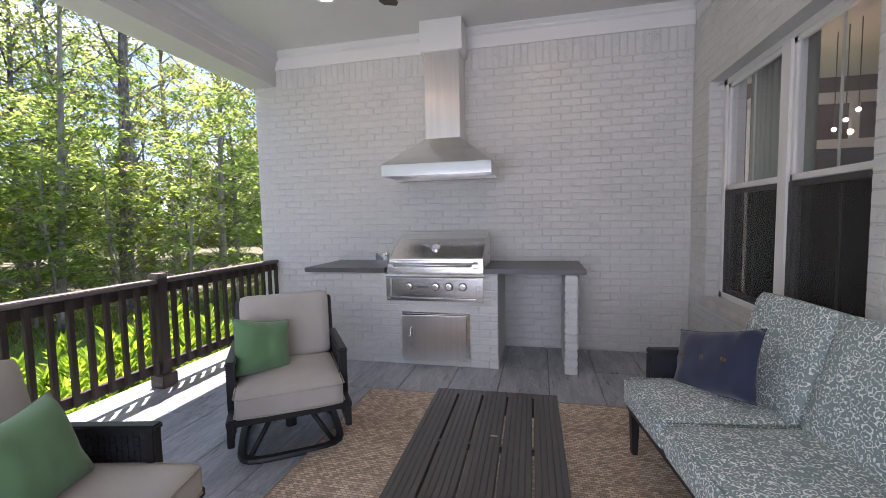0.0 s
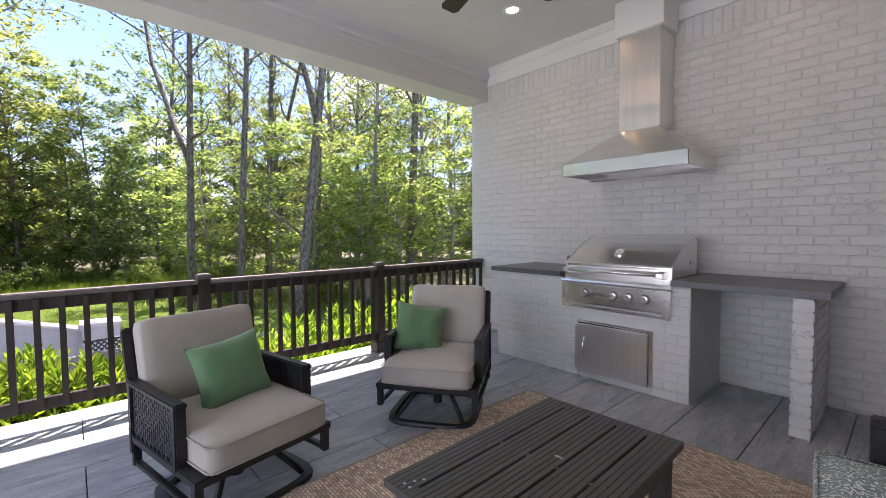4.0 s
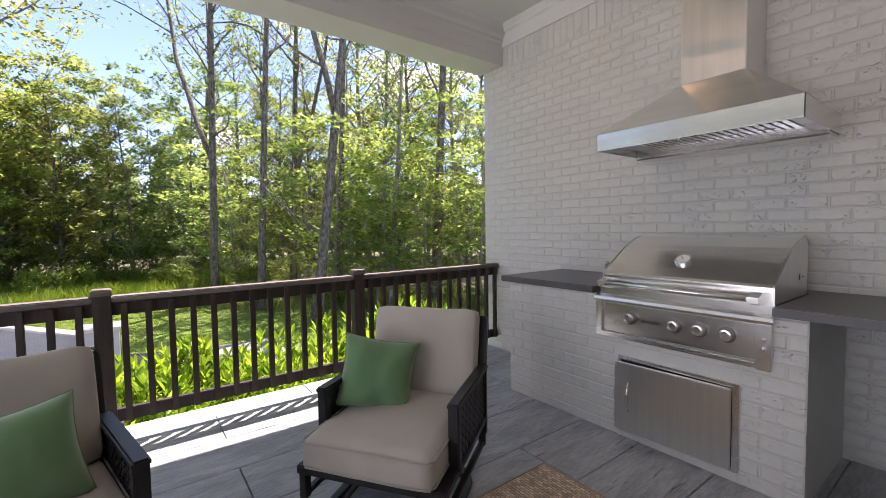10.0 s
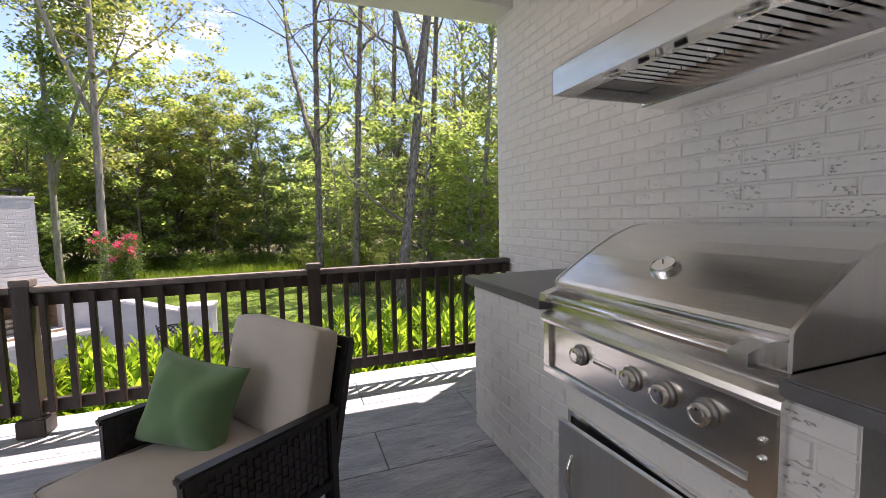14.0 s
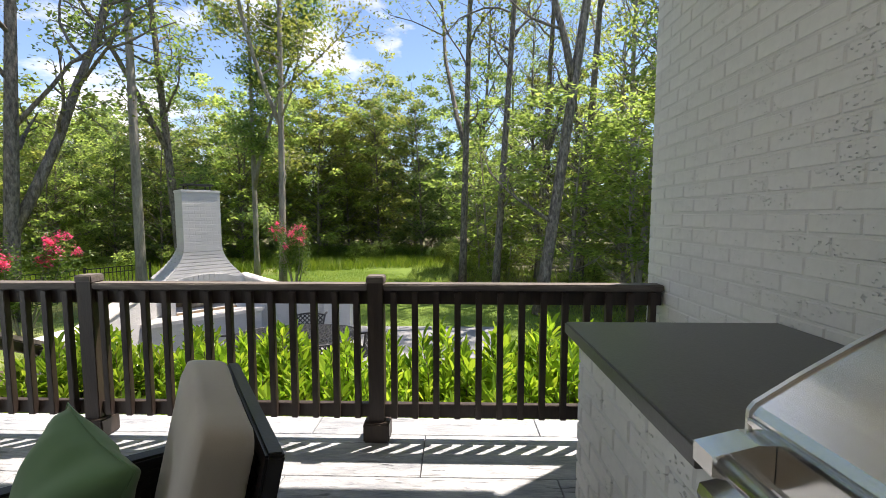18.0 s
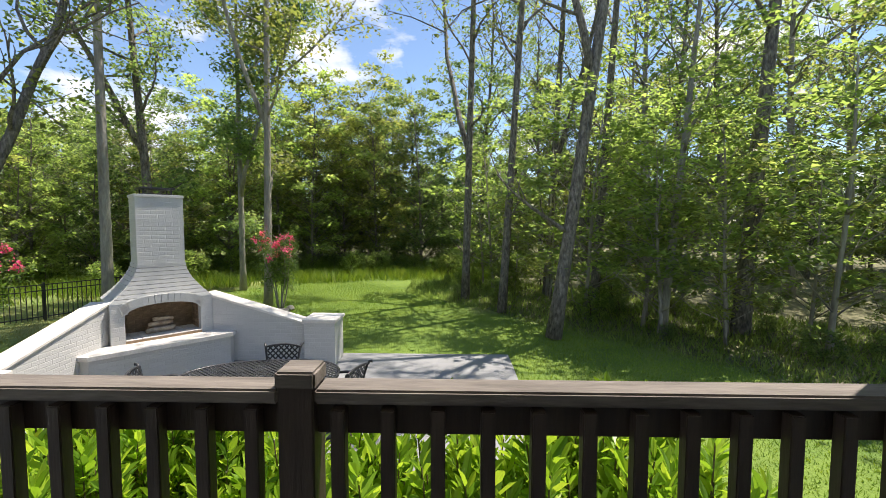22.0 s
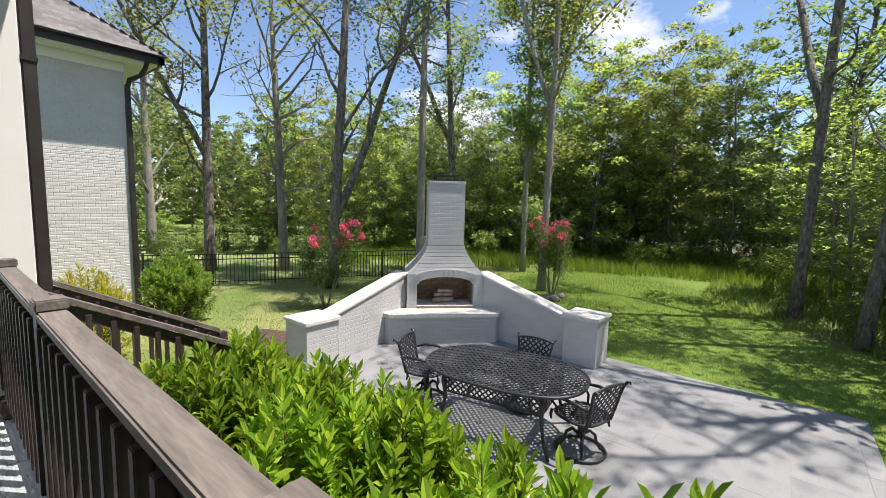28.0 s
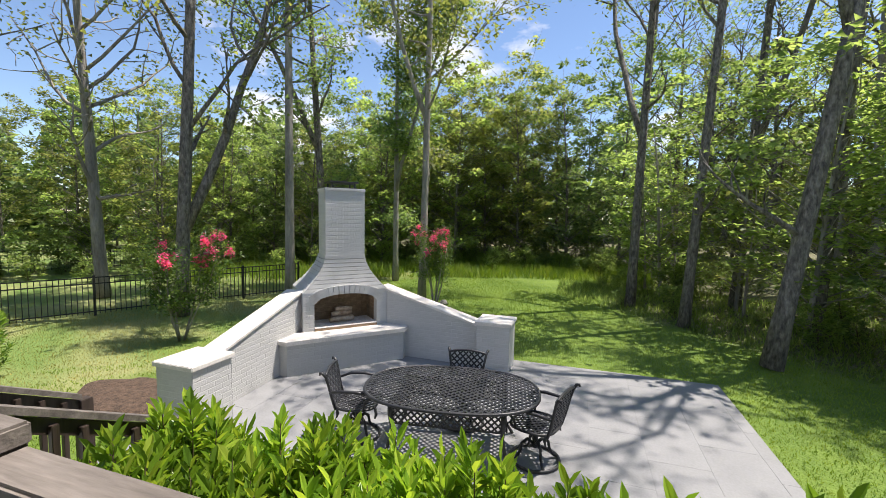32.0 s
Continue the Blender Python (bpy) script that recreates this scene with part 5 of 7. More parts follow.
lathe(bm, [(0.012, TZ - 0.001), (0.013, TZ + 0.0008), (0.005, TZ + 0.001)], 9, pose(0.03, 0.05, 0) @ Matrix.Diagonal((1.6, 0.6, 1, 1)))
part("water_spot", bm, M_SCREW, tab)


# ---- armchairs ----
def armchair(m):
    """Front towards +x, at floor level; seat 0.64 wide."""
    ch = thing("swivel_armchair", m, "black wicker swivel rocker armchair with beige cushions on the porch floor", "armchair", "porch armchairs")
    for s in (-1, 1):
        y = s * 0.325
        bm = B()
        # open frame of the arm: front post, back post, top and bottom bars
        for q in ((0.13, 0.172, 0.275, 0.57), (-0.38, -0.34, 0.20, 0.57)):
            box(bm, q[0], q[1], y - 0.025, y + 0.025, q[2], q[3], 0.006)
        box(bm, -0.39, 0.18, y - 0.028, y + 0.028, 0.547, 0.577, 0.008)
        box(bm, -0.36, 0.16, y - 0.022, y + 0.022, 0.265, 0.30, 0.005)
        arm = part("arm_frame", bm, M_FRAME, ch)
        bm = B()
        nx, nz = 19, 12
        for i in range(nx):
            for j in range(nz):
                cx = -0.335 + (i + 0.5) * 0.465 / nx
                cz = 0.305 + (j + 0.5) * 0.238 / nz
                up = (i + j) % 2
                ww, hh = (0.019, 0.031) if up else (0.031, 0.017)
                for t in (-1, 1):
                    yy = y + t * (0.010 if up else 0.006)
                    box(bm, cx - ww / 2, cx + ww / 2, yy - 0.004, yy + 0.004, cz - hh / 2, cz + hh / 2)
        part("woven_panel", bm, M_WICKER, arm, "black woven wicker arm panel")
        bm = B()
        box(bm, 0.29, 0.33, y - 0.018, y + 0.018, 0.135, 0.262, 0.004)
        box(bm, -0.37, -0.34, y - 0.018, y + 0.018, 0.135, 0.30, 0.004)
        box(bm, -0.36, 0.32, y - 0.014, y + 0.014, 0.138, 0.165, 0.004)
        part("front_leg_frame", bm, M_FRAME, ch)
    bm = B()
    box(bm, -0.37, 0.345, -0.345, 0.345, 0.255, 0.295, 0.006)
    part("seat_frame", bm, M_FRAME, ch)
    back = pose(-0.35, 0, 0.30, 0, -13, 0)
    bm = B()
    for q in ((-0.335, -0.295), (0.295, 0.335)):
        box(bm, -0.035, 0.005, q[0], q[1], -0.03, 0.53, 0.006, back)
    box(bm, -0.035, 0.005, -0.33, 0.33, 0.495, 0.535, 0.006, back)
    box(bm, -0.03, 0.0, -0.33, 0.33, 0.03, 0.06, 0.004, back)
    bf = part("back_frame", bm, M_FRAME, ch)
    bm = B()
    for i in range(20):
        for j in range(15):
            cy = -0.30 + (i + 0.5) * 0.60 / 20
            cz = 0.07 + (j + 0.5) * 0.42 / 15
            up = (i + j) % 2
            ww, hh = (0.022, 0.038) if up else (0.038, 0.02)
            dx = -0.018 - (0.005 if up else 0)
            box(bm, dx - 0.004, dx + 0.004, cy - ww / 2, cy + ww / 2, cz - hh / 2, cz + hh / 2, 0, back)
    part("woven_back", bm, M_WICKER, bf, "black woven wicker back panel")
    bm = B()
    cushion(bm, 0.71, 0.60, 0.14, 0.03, 0.018, pose(0.018, 0, 0.362), dent=0.012)
    seat = part("seat_cushion", bm, M_CUSHION, ch, "beige canvas seat cushion", smooth=True)
    bm = B()
    for z in (0.312, 0.419):
        tube(bm, [(-0.33, -0.305, z), (0.345, -0.302, z), (0.374, -0.273, z), (0.374, 0.273, z), (0.345, 0.302, z), (-0.33, 0.305, z)], 0.0045, 6)
    part("piping", bm, M_PIPING, seat, smooth=True)
    bm = B()
    cushion(bm, 0.13, 0.60, 0.455, 0.035, 0.0, back @ pose(0.075, 0, 0.335), dent=0.012, seed=3)
    part("back_cushion", bm, M_CUSHION, ch, "beige canvas back cushion", smooth=True)
    # swivel base
    bm = B()
    lathe(bm, [(0.10, 0.20), (0.11, 0.215), (0.11, 0.25), (0.06, 0.256)], 24)
    lathe(bm, [(0.035, 0.06), (0.035, 0.21)], 16)
    part("swivel_hub", bm, M_FRAME, ch)
    bm = B()
    prof = [(0.30, 0.002), (0.345, 0.002), (0.35, 0.012), (0.345, 0.030), (0.305, 0.030), (0.30, 0.020)]
    rings = []
    for i in range(44):
        an = 2 * math.pi * i / 44
        rr = 0.90 / (abs(math.cos(an)) ** 5 + abs(math.sin(an)) ** 5) ** 0.2
        rings.append([bm.verts.new((r * rr * math.cos(an), r * rr * math.sin(an), z)) for r, z in prof])
    for i in range(44):
        p, q = rings[i], rings[(i + 1) % 44]
        for e in range(6):
            bm.faces.new((p[e], q[e], q[(e + 1) % 6], p[(e + 1) % 6]))
    part("base_ring", bm, M_FRAME, ch)
    for k in range(4):
        ca, sa = math.cos(math.pi / 4 + k * math.pi / 2), math.sin(math.pi / 4 + k * math.pi / 2)
        bm = B()
        tube(bm, [(0.05 * ca, 0.05 * sa, 0.20), (0.16 * ca, 0.16 * sa, 0.19), (0.33 * ca, 0.33 * sa, 0.025)], 0.016, 6)
        part("base_leg", bm, M_FRAME, ch, smooth=True)
    return ch


armchair(pose(-1.30, 0.655, 0, 0, 0, 12.3))
armchair(pose(-1.27, 2.03, 0, 0, 0, -55))


def throw(name, m, s, sy, t, material, label, seed=0):
    ob = thing(name, m, label, "pillow", "throw pillows")
    bm = B()
    pillow(bm, s, t, pose(0, 0, 0), seed=seed, sy=sy)
    part("cover", bm, material, ob, smooth=True)
    bm = B()
    k = 12
    pts = []
    for side in range(4):
        for i in range(k):
            u = 2 * i / k - 1
            p = {0: (u, -1), 1: (1, u), 2: (-u, 1), 3: (-1, -u)}[side]
            pts.append((s / 2 * p[0] * (1 - 0.10 * (1 - p[1] ** 2)), sy / 2 * p[1] * (1 - 0.10 * (1 - p[0] ** 2)), 0))
    tube(bm, pts + [pts[0]], 0.0022, 6)
    part("seam", bm, material, ob, smooth=True)
    return ob


for cm, seed in ((pose(-1.30, 0.655, 0, 0, 0, 12.3), 1), (pose(-1.27, 2.03, 0, 0, 0, -55), 5)):
    off = 0.03 if seed == 1 else -0.155
    throw("throw_pillow", cm @ pose(-0.08 if seed == 1 else -0.075, off, 0.58, 0, 0, 0 if seed == 1 else 30) @ pose(0, 0, 0, 0, 72, 0) @ pose(0, 0, 0, 0, 0, 90 + (6 if seed == 1 else -12)), 0.39, 0.365, 0.19, M_GREEN,
          "plump green canvas throw pillow leaning on a beige armchair", seed)

# ---- sofa ----
SM = pose(0.79, 2.225, 0, 0, 0, 7.2)
sofa = thing("outdoor_sofa", SM, "black framed outdoor sofa with teal scroll print cushions by the window", "sofa")
CW = 0.555
for i in range(3):
    y = -CW * (i + 0.5)
    bm = B()
    cushion(bm, 0.66, CW - 0.006, 0.15, 0.035, 0.02, pose(0.33, y, 0.375), dent=0.01, seed=i)
    sc = part("seat_cushion", bm, M_SCROLL, sofa, "teal and white scroll print seat cushion", smooth=True)
    bm = B()
    z = 0.445
    tube(bm, [(0.62, y - CW / 2 + 0.012, z), (0.03, y - CW / 2 + 0.012, z), (0.006, y - CW / 2 + 0.04, z), (0.006, y + CW / 2 - 0.04, z), (0.03, y + CW / 2 - 0.012, z), (0.62, y + CW / 2 - 0.012, z)], 0.005, 6)
    part("piping", bm, M_SCROLL, sc, smooth=True)
    bm = B()
    bk = pose(0.63, y, 0.42, 0, 17, 0)
    cushion(bm, 0.14, CW - 0.006, 0.56, 0.04, 0.0, bk @ pose(0, 0, 0.27), dent=0.012, seed=9 + i)
    bc = part("back_cushion", bm, M_SCROLL, sofa, "teal and white scroll print back cushion", smooth=True)
    bm = B()
    h = CW / 2 - 0.012
    tube(bm, [bk @ Vector((-0.055, -h, 0.02)), bk @ Vector((-0.055, -h, 0.50)), bk @ Vector((-0.055, -h + 0.03, 0.54)), bk @ Vector((-0.055, h - 0.03, 0.54)), bk @ Vector((-0.055, h, 0.50)), bk @ Vector((-0.055, h, 0.02))], 0.005, 6)
    part("piping", bm, M_SCROLL, bc, smooth=True)
SL = CW * 3
bm = B()
box(bm, 0.03, 0.70, -SL, 0, 0.255, 0.298, 0.006)
part("seat_frame", bm, M_FRAME, sofa)
for y in (0.035, -SL - 0.035):
    bm = B()
    box(bm, 0.16, 0.70, y - 0.03, y + 0.03, 0.575, 0.61, 0.006)
    box(bm, 0.16, 0.205, y - 0.028, y + 0.028, 0.255, 0.58, 0.006)
    box(bm, 0.655, 0.70, y - 0.028, y + 0.028, 0.255, 0.58, 0.006)
    box(bm, 0.16, 0.70, y - 0.024, y + 0.024, 0.26, 0.30, 0.006)
    arm = part("arm", bm, M_FRAME, sofa, "black metal arm frame")
    bm = B()
    box(bm, 0.20, 0.66, y - 0.014, y + 0.014, 0.30, 0.575, 0.003)
    part("arm_panel", bm, M_WICKER, arm)
for x, y in ((0.06, -0.05), (0.06, -SL + 0.05), (0.66, -0.05), (0.66, -SL + 0.05)):
    bm = B()
    prism(bm, [(x - 0.025, 0.26), (x + 0.025, 0.26), (x + 0.014, 0.014), (x - 0.014, 0.014)], "y", y - 0.02, y + 0.02)
    part("leg", bm, M_FRAME, sofa)
bk = pose(0.71, -SL / 2, 0.40, 0, 17, 0)
bm = B()
box(bm, -0.005, 0.03, -SL / 2, SL / 2, 0.40, 0.45, 0.005, bk)
box(bm, -0.005, 0.03, -SL / 2, SL / 2, -0.10, -0.05, 0.005, bk)
for i in range(10):
    y = -SL / 2 + 0.05 + i * (SL - 0.1) / 9
    box(bm, 0.002, 0.022, y - 0.015, y + 0.015, -0.08, 0.42, 0.003, bk)
part("back_frame", bm, M_FRAME, sofa)

np_ = throw("throw_pillow", SM @ pose(0.42, -0.17, 0.60, 0, 0, 0) @ pose(0, 0, 0, 0, -66, 14) @ pose(0, 0, 0, 0, 0, 90 + 16), 0.53, 0.37, 0.16, M_NAVY, "navy linen lumbar pillow with brown buttons on the sofa", 8)
for i in range(3):
    bm = B()
    lathe(bm, [(0.013, 0.066), (0.016, 0.073), (0.013, 0.078), (0.004, 0.074)], 16, pose(-0.13 + 0.13 * i, 0.0, 0.006))
    part("button", bm, M_BUTTON, np_, "round brown button")
bm = B()
box(bm, -0.13, 0.13, -0.0015, 0.0015, 0.060, 0.079)
part("flap_edge", bm, M_NAVY, np_)


# ---- patio ----
PZ = -1.29
bm = B()
box(bm, -10.12, -5.05, -2.95, 4.03, GZ - 0.1, PZ - 0.004)
patio = tagged(part("patio", bm, M_SLABGAP), "pale grey concrete patio in large slabs", "patio", kind="structure")
slab = {}
prow = 0
y = -2.95
while y < 4.02:
    y2 = min(y + 0.62, 4.03)
    x = -10.12 - (0.55 if prow % 2 else 0.0)
    while x < -5.05:
        a, b = max(x, -10.12), min(x + 1.1, -5.05)
        x += 1.1
        if b - a < 0.05:
            continue
        key = (round(b - a, 3), round(y2 - y, 3))
        if key not in slab:
            p = B()
            box(p, 0.0008, key[0] - 0.0008, 0.0008, key[1] - 0.0008, -0.013, 0.0, 0.001)
            slab[key] = bpy.data.meshes.new("slab")
            p.to_mesh(slab[key])
            p.free()
            slab[key].materials.append(M_PATIO)
        ob = new("slab", slab[key])
        ob.parent = patio
        ob.location = (a, y, PZ)
    y = y2
    prow += 1

# ---- outdoor fireplace ----
FM = pose(-8.664, -1.915, PZ, 0, 0, 137.3) @ Matrix.Scale(1.045, 4)
fire = thing("outdoor_fireplace", FM, "grey painted brick outdoor fireplace with chimney and curved shoulders", "fireplace")
FC = 0.08                       # middle of the opening
BW, BY = 0.74, 0.42             # half width and front of the body
OW, OZ0, OZ1 = 0.55, 0.62, 1.02  # half opening, hearth floor, spring of the arch
arch = [(FC + OW * math.cos(a), OZ1 + 0.15 * math.sin(a)) for a in [math.pi * i / 14 for i in range(15)]]
bm = B()
# front wall of the body round the arched opening
poly = [(FC - BW, 0.3), (FC - OW, 0.3), (FC - OW, OZ1)] + arch[::-1][1:8] + [(FC, 1.22), (FC - BW, 1.22)]
prism(bm, poly, "y", BY + PROUD, BY + 0.16)
poly = [(FC + BW, 0.3), (FC + BW, 1.22), (FC, 1.22)] + arch[::-1][7:14] + [(FC + OW, OZ1), (FC + OW, 0.3)]
prism(bm, poly, "y", BY + PROUD, BY + 0.16)
for s in (-1, 1):
    box(bm, FC + s * BW - (0.12 if s > 0 else 0), FC + s * BW + (0 if s > 0 else 0.12), BY + 0.15, BY + 1.0, 0, 1.22)
box(bm, FC - BW, FC + BW, BY + 0.9, BY + 1.0, 0, 1.22)
body = part("body", bm, M_FIRE, fire)


fb = running_bond(2 * BW, 0.56, 1.22, course=0.07, blen=0.21, vgap=0.0018, hgap=0.005)
out = []
for k in fb:
    zc = (k[2] + k[3]) / 2
    if zc > OZ1 + 0.19:
        out.append(k)
        continue
    for a, b in cut([(k[0], k[1])], BW - OW - 0.006, BW + OW + 0.006):
        out.append((a, b, k[2], k[3]))
lay(out, pose(FC - BW, BY + PROUD, 0), body, M_FIRE_ONE, M_FIRE, lambda k: True, p=0.0018)
for i in range(19):             # arch of upright bricks
    a = math.pi * (i + 0.5) / 19
    c, s = math.cos(a), math.sin(a)
    p = B()
    box(p, -0.042, 0.042, -0.012, 0.05, 0, 0.15, 0.004, pose(FC + (OW + 0.0) * c, BY, OZ1 + 0.15 * s + 0.002, 0, math.degrees(math.atan2(c * 0.30, 1.0)), 0))
    part("arch_brick", p, M_FIRE_ONE, body)
# firebox
bm = B()
for q in ((FC - OW - 0.06, FC - OW, BY + 0.16, BY + 0.62), (FC + OW, FC + OW + 0.06, BY + 0.16, BY + 0.62), (FC - OW, FC + OW, BY + 0.56, BY + 0.62)):
    box(bm, q[0], q[1], q[2], q[3], OZ0 - 0.02, 1.25)
fbx = part("firebox", bm, M_FIREBRICK, fire, "tan firebrick lining with soot")
bricks = running_bond(2 * OW, OZ0, 1.22, course=0.075, blen=0.22)
lay(bricks, pose(FC - OW, BY + 0.555, 0), fbx, M_FIREBRICK, M_FIREBRICK, lambda k: True)
lay(running_bond(0.40, OZ0, 1.22, course=0.075, blen=0.22), pose(FC + OW - 0.003, BY + 0.56, 0, 0, 0, -90), fbx, M_FIREBRICK, M_FIREBRICK)
lay(running_bond(0.40, OZ0, 1.22, course=0.075, blen=0.22), pose(FC - OW + 0.003, BY + 0.16, 0, 0, 0, 90), fbx, M_FIREBRICK, M_FIREBRICK)
bm = B()
box(bm, FC - OW, FC + OW, BY - 0.02, BY + 0.58, OZ0 - 0.08, OZ0 - 0.012)
fl = part("firebox_floor", bm, M_FIREBRICK, fire)
for i in range(10):
    for j in range(3):
        p = B()
        box(p, FC - OW + 0.11 * i + 0.003, FC - OW + 0.11 * (i + 1) - 0.003, BY - 0.02 + 0.195 * j, BY + 0.165 + 0.195 * j, OZ0 - 0.014, OZ0, 0.003)
        part("floor_brick", p, M_CAP, fl)
bm = B()
M_LOG = surf("ceramic_log", (0.22, 0.15, 0.10), (0.50, 0.42, 0.33), 9.0, 0.85, bump=0.7, bscale=40)
logs = thing("log_set", FM @ pose(FC, BY + 0.33, OZ0), "pale stacked gas logs in the firebox", "fire logs")
for i, (lx, lz, ln, rr_, tilt) in enumerate(((-0.02, 0.05, 0.42, 0.05, 4), (0.03, 0.055, 0.40, 0.045, -6), (0.0, 0.14, 0.36, 0.045, 2), (0.04, 0.215, 0.30, 0.04, -3))):
    p = B()
    yy = (-0.07, 0.07, 0.0, 0.02)[i]
    tube(p, [(lx - ln / 2, yy, lz - tilt * 0.003), (lx - ln / 5, yy + 0.012, lz), (lx + ln / 5, yy - 0.01, lz + 0.005), (lx + ln / 2, yy, lz + tilt * 0.003)], [rr_ * 0.85, rr_, rr_ * 0.95, rr_ * 0.8], 10)
    part("log", p, M_LOG, logs, smooth=True)
# shoulders: stepped brick courses curving in to the chimney
CW2, CY0, CY1 = 0.345, 0.50, 1.02
rows = 9
for r in range(rows):
    t0, t1 = r / rows, (r + 1) / rows
    e = lambda t: 1 - (1 - t) ** 1.7
    z0, z1 = 1.22 + 0.62 * t0, 1.22 + 0.62 * t1
    w0, w1 = BW + (CW2 - BW) * e(t0), BW + (CW2 - BW) * e(t1)
    f0, f1 = BY + (CY0 - BY) * e(t0), BY + (CY0 - BY) * e(t1)
    p = B()
    vs = []
    for w, f, z in ((w0, f0, z0), (w1 + 0.006, f1 - 0.003, z1 - 0.007)):
        vs.append([p.verts.new(v) for v in ((FC - w, f, z), (FC + w, f, z), (FC + w, CY1 + 0.4 - 0.4 * t0, z), (FC - w, CY1 + 0.4 - 0.4 * t0, z))])
    for i in range(4):
        p.faces.new((vs[0][i], vs[0][(i + 1) % 4], vs[1][(i + 1) % 4], vs[1][i]))
    p.faces.new(vs[1])
    p.faces.new(vs[0][::-1])
    part("shoulder_course", p, M_FIRE_ONE, fire)
bm = B()
box(bm, FC - CW2 + PROUD, FC + CW2 - PROUD, CY0 + PROUD, CY1, 1.80, 2.94)
chim = part("chimney", bm, M_FIRE, fire)
cb = running_bond(2 * CW2, 1.83, 2.94, course=0.07, blen=0.21, vgap=0.0018, hgap=0.005)
lay(cb, pose(FC - CW2, CY0 + PROUD, 0), chim, M_FIRE_ONE, M_FIRE, lambda k: True, p=0.0018)
lay(running_bond(CY1 - CY0, 1.83, 2.94, course=0.07, blen=0.21, vgap=0.0018, hgap=0.005), pose(FC - CW2 + PROUD, CY1, 0, 0, 0, -90), chim, M_FIRE_ONE, M_FIRE, p=0.0018)
lay(running_bond(CY1 - CY0, 1.83, 2.94, course=0.07, blen=0.21, vgap=0.0018, hgap=0.005), pose(FC + CW2 - PROUD, CY0, 0, 0, 0, 90), chim, M_FIRE_ONE, M_FIRE, p=0.0018)
bm = B()
box(bm, FC - CW2 - 0.012, FC + CW2 + 0.012, CY0 - 0.012, CY1 + 0.012, 2.94, 2.99, 0.008)
part("chimney_crown", bm, M_FIRE, fire)
bm = B()
for sx in (-0.2, 0.2):
    for sy in (0.12, 0.42):
        box(bm, FC + sx - 0.012, FC + sx + 0.012, CY0 + sy - 0.012, CY0 + sy + 0.012, 2.98, 3.09)
box(bm, FC - 0.26, FC + 0.26, CY0 + 0.06, CY0 + 0.48, 3.085, 3.115, 0.008)
box(bm, FC - 0.23, FC + 0.23, CY0 + 0.08, CY0 + 0.46, 2.985, 3.01, 0.004)
part("chimney_cap", bm, M_FRAME, fire, "black metal chimney cap")
# raised hearth
bm = B()
prism(bm, [(-0.98, 0.02), (0.98, 0.02), (1.3, 0.45), (-1.3, 0.45)], "z", 0.0, 0.50)
hearth = part("hearth", bm, M_FIRE, fire)
lay(running_bond(1.96, 0.0, 0.50, course=0.07, blen=0.21, vgap=0.0018, hgap=0.005), pose(-0.98, 0.02, 0), hearth, M_FIRE_ONE, M_FIRE, lambda k: True, p=0.0018)
bm = B()
prism(bm, [(-1.0, -0.025), (1.0, -0.025), (1.36, 0.45), (-1.36, 0.45)], "z", 0.50, 0.565)
part("hearth_cap", bm, M_CAP, fire, "pale painted brick hearth ledge")
# wings and pillars, each a wall of the same fireplace
FI = FM.inverted()


for (p0, p1, flip) in (((-8.61, -2.82), (-6.55, -2.69), True), ((-9.605, -1.806), (-9.54, 0.17), False)):
    if flip:                    # seen from the front, the pillar stands left: run from pillar to body
        q0, q1, za, zb = p1, p0, 0.76, 1.31
    else:
        q0, q1, za, zb = p0, p1, 1.31, 0.76
    a, b = Vector((*q0, PZ)), Vector((*q1, PZ))
    # the viewer's right is from the left end to the right end of the wall as seen from the patio
    d = b - a
    ln = d.length
    m = FI @ Matrix.Translation(a) @ Matrix.Rotation(math.atan2(d.y, d.x), 4, "Z")
    top = lambda u: za + (zb - za) * (u / ln)
    bm = B()
    prism(bm, [(0, 0), (ln, 0), (ln, zb - 0.05), (0, za - 0.05)], "y", PROUD, 0.30)
    w = part("wing_wall", bm, M_FIRE, fire)
    w.matrix_basis = m

    def lim(z, za=za, zb=zb, ln=ln):
        s = (zb - za) / ln
        u = (z + 0.08 - za) / s
        return (max(0.0, u), ln) if s > 0 else (0.0, min(ln, u))
    lay(running_bond(ln, 0.0, max(za, zb), course=0.07, blen=0.21, vgap=0.0018, hgap=0.005, limit=lim), pose(0, PROUD, 0), w, M_FIRE_ONE, M_FIRE, lambda k: True, p=0.0018)
    bm = B()
    prism(bm, [(0, za - 0.05), (ln, zb - 0.05), (ln, zb), (0, za)], "y", -0.025, 0.32)
    bmesh.ops.bevel(bm, geom=bm.edges[:], offset=0.008, segments=1, affect="EDGES")
    c = part("wing_cap", bm, M_CAP, fire, "smooth sloping painted cap")
    c.matrix_basis = m
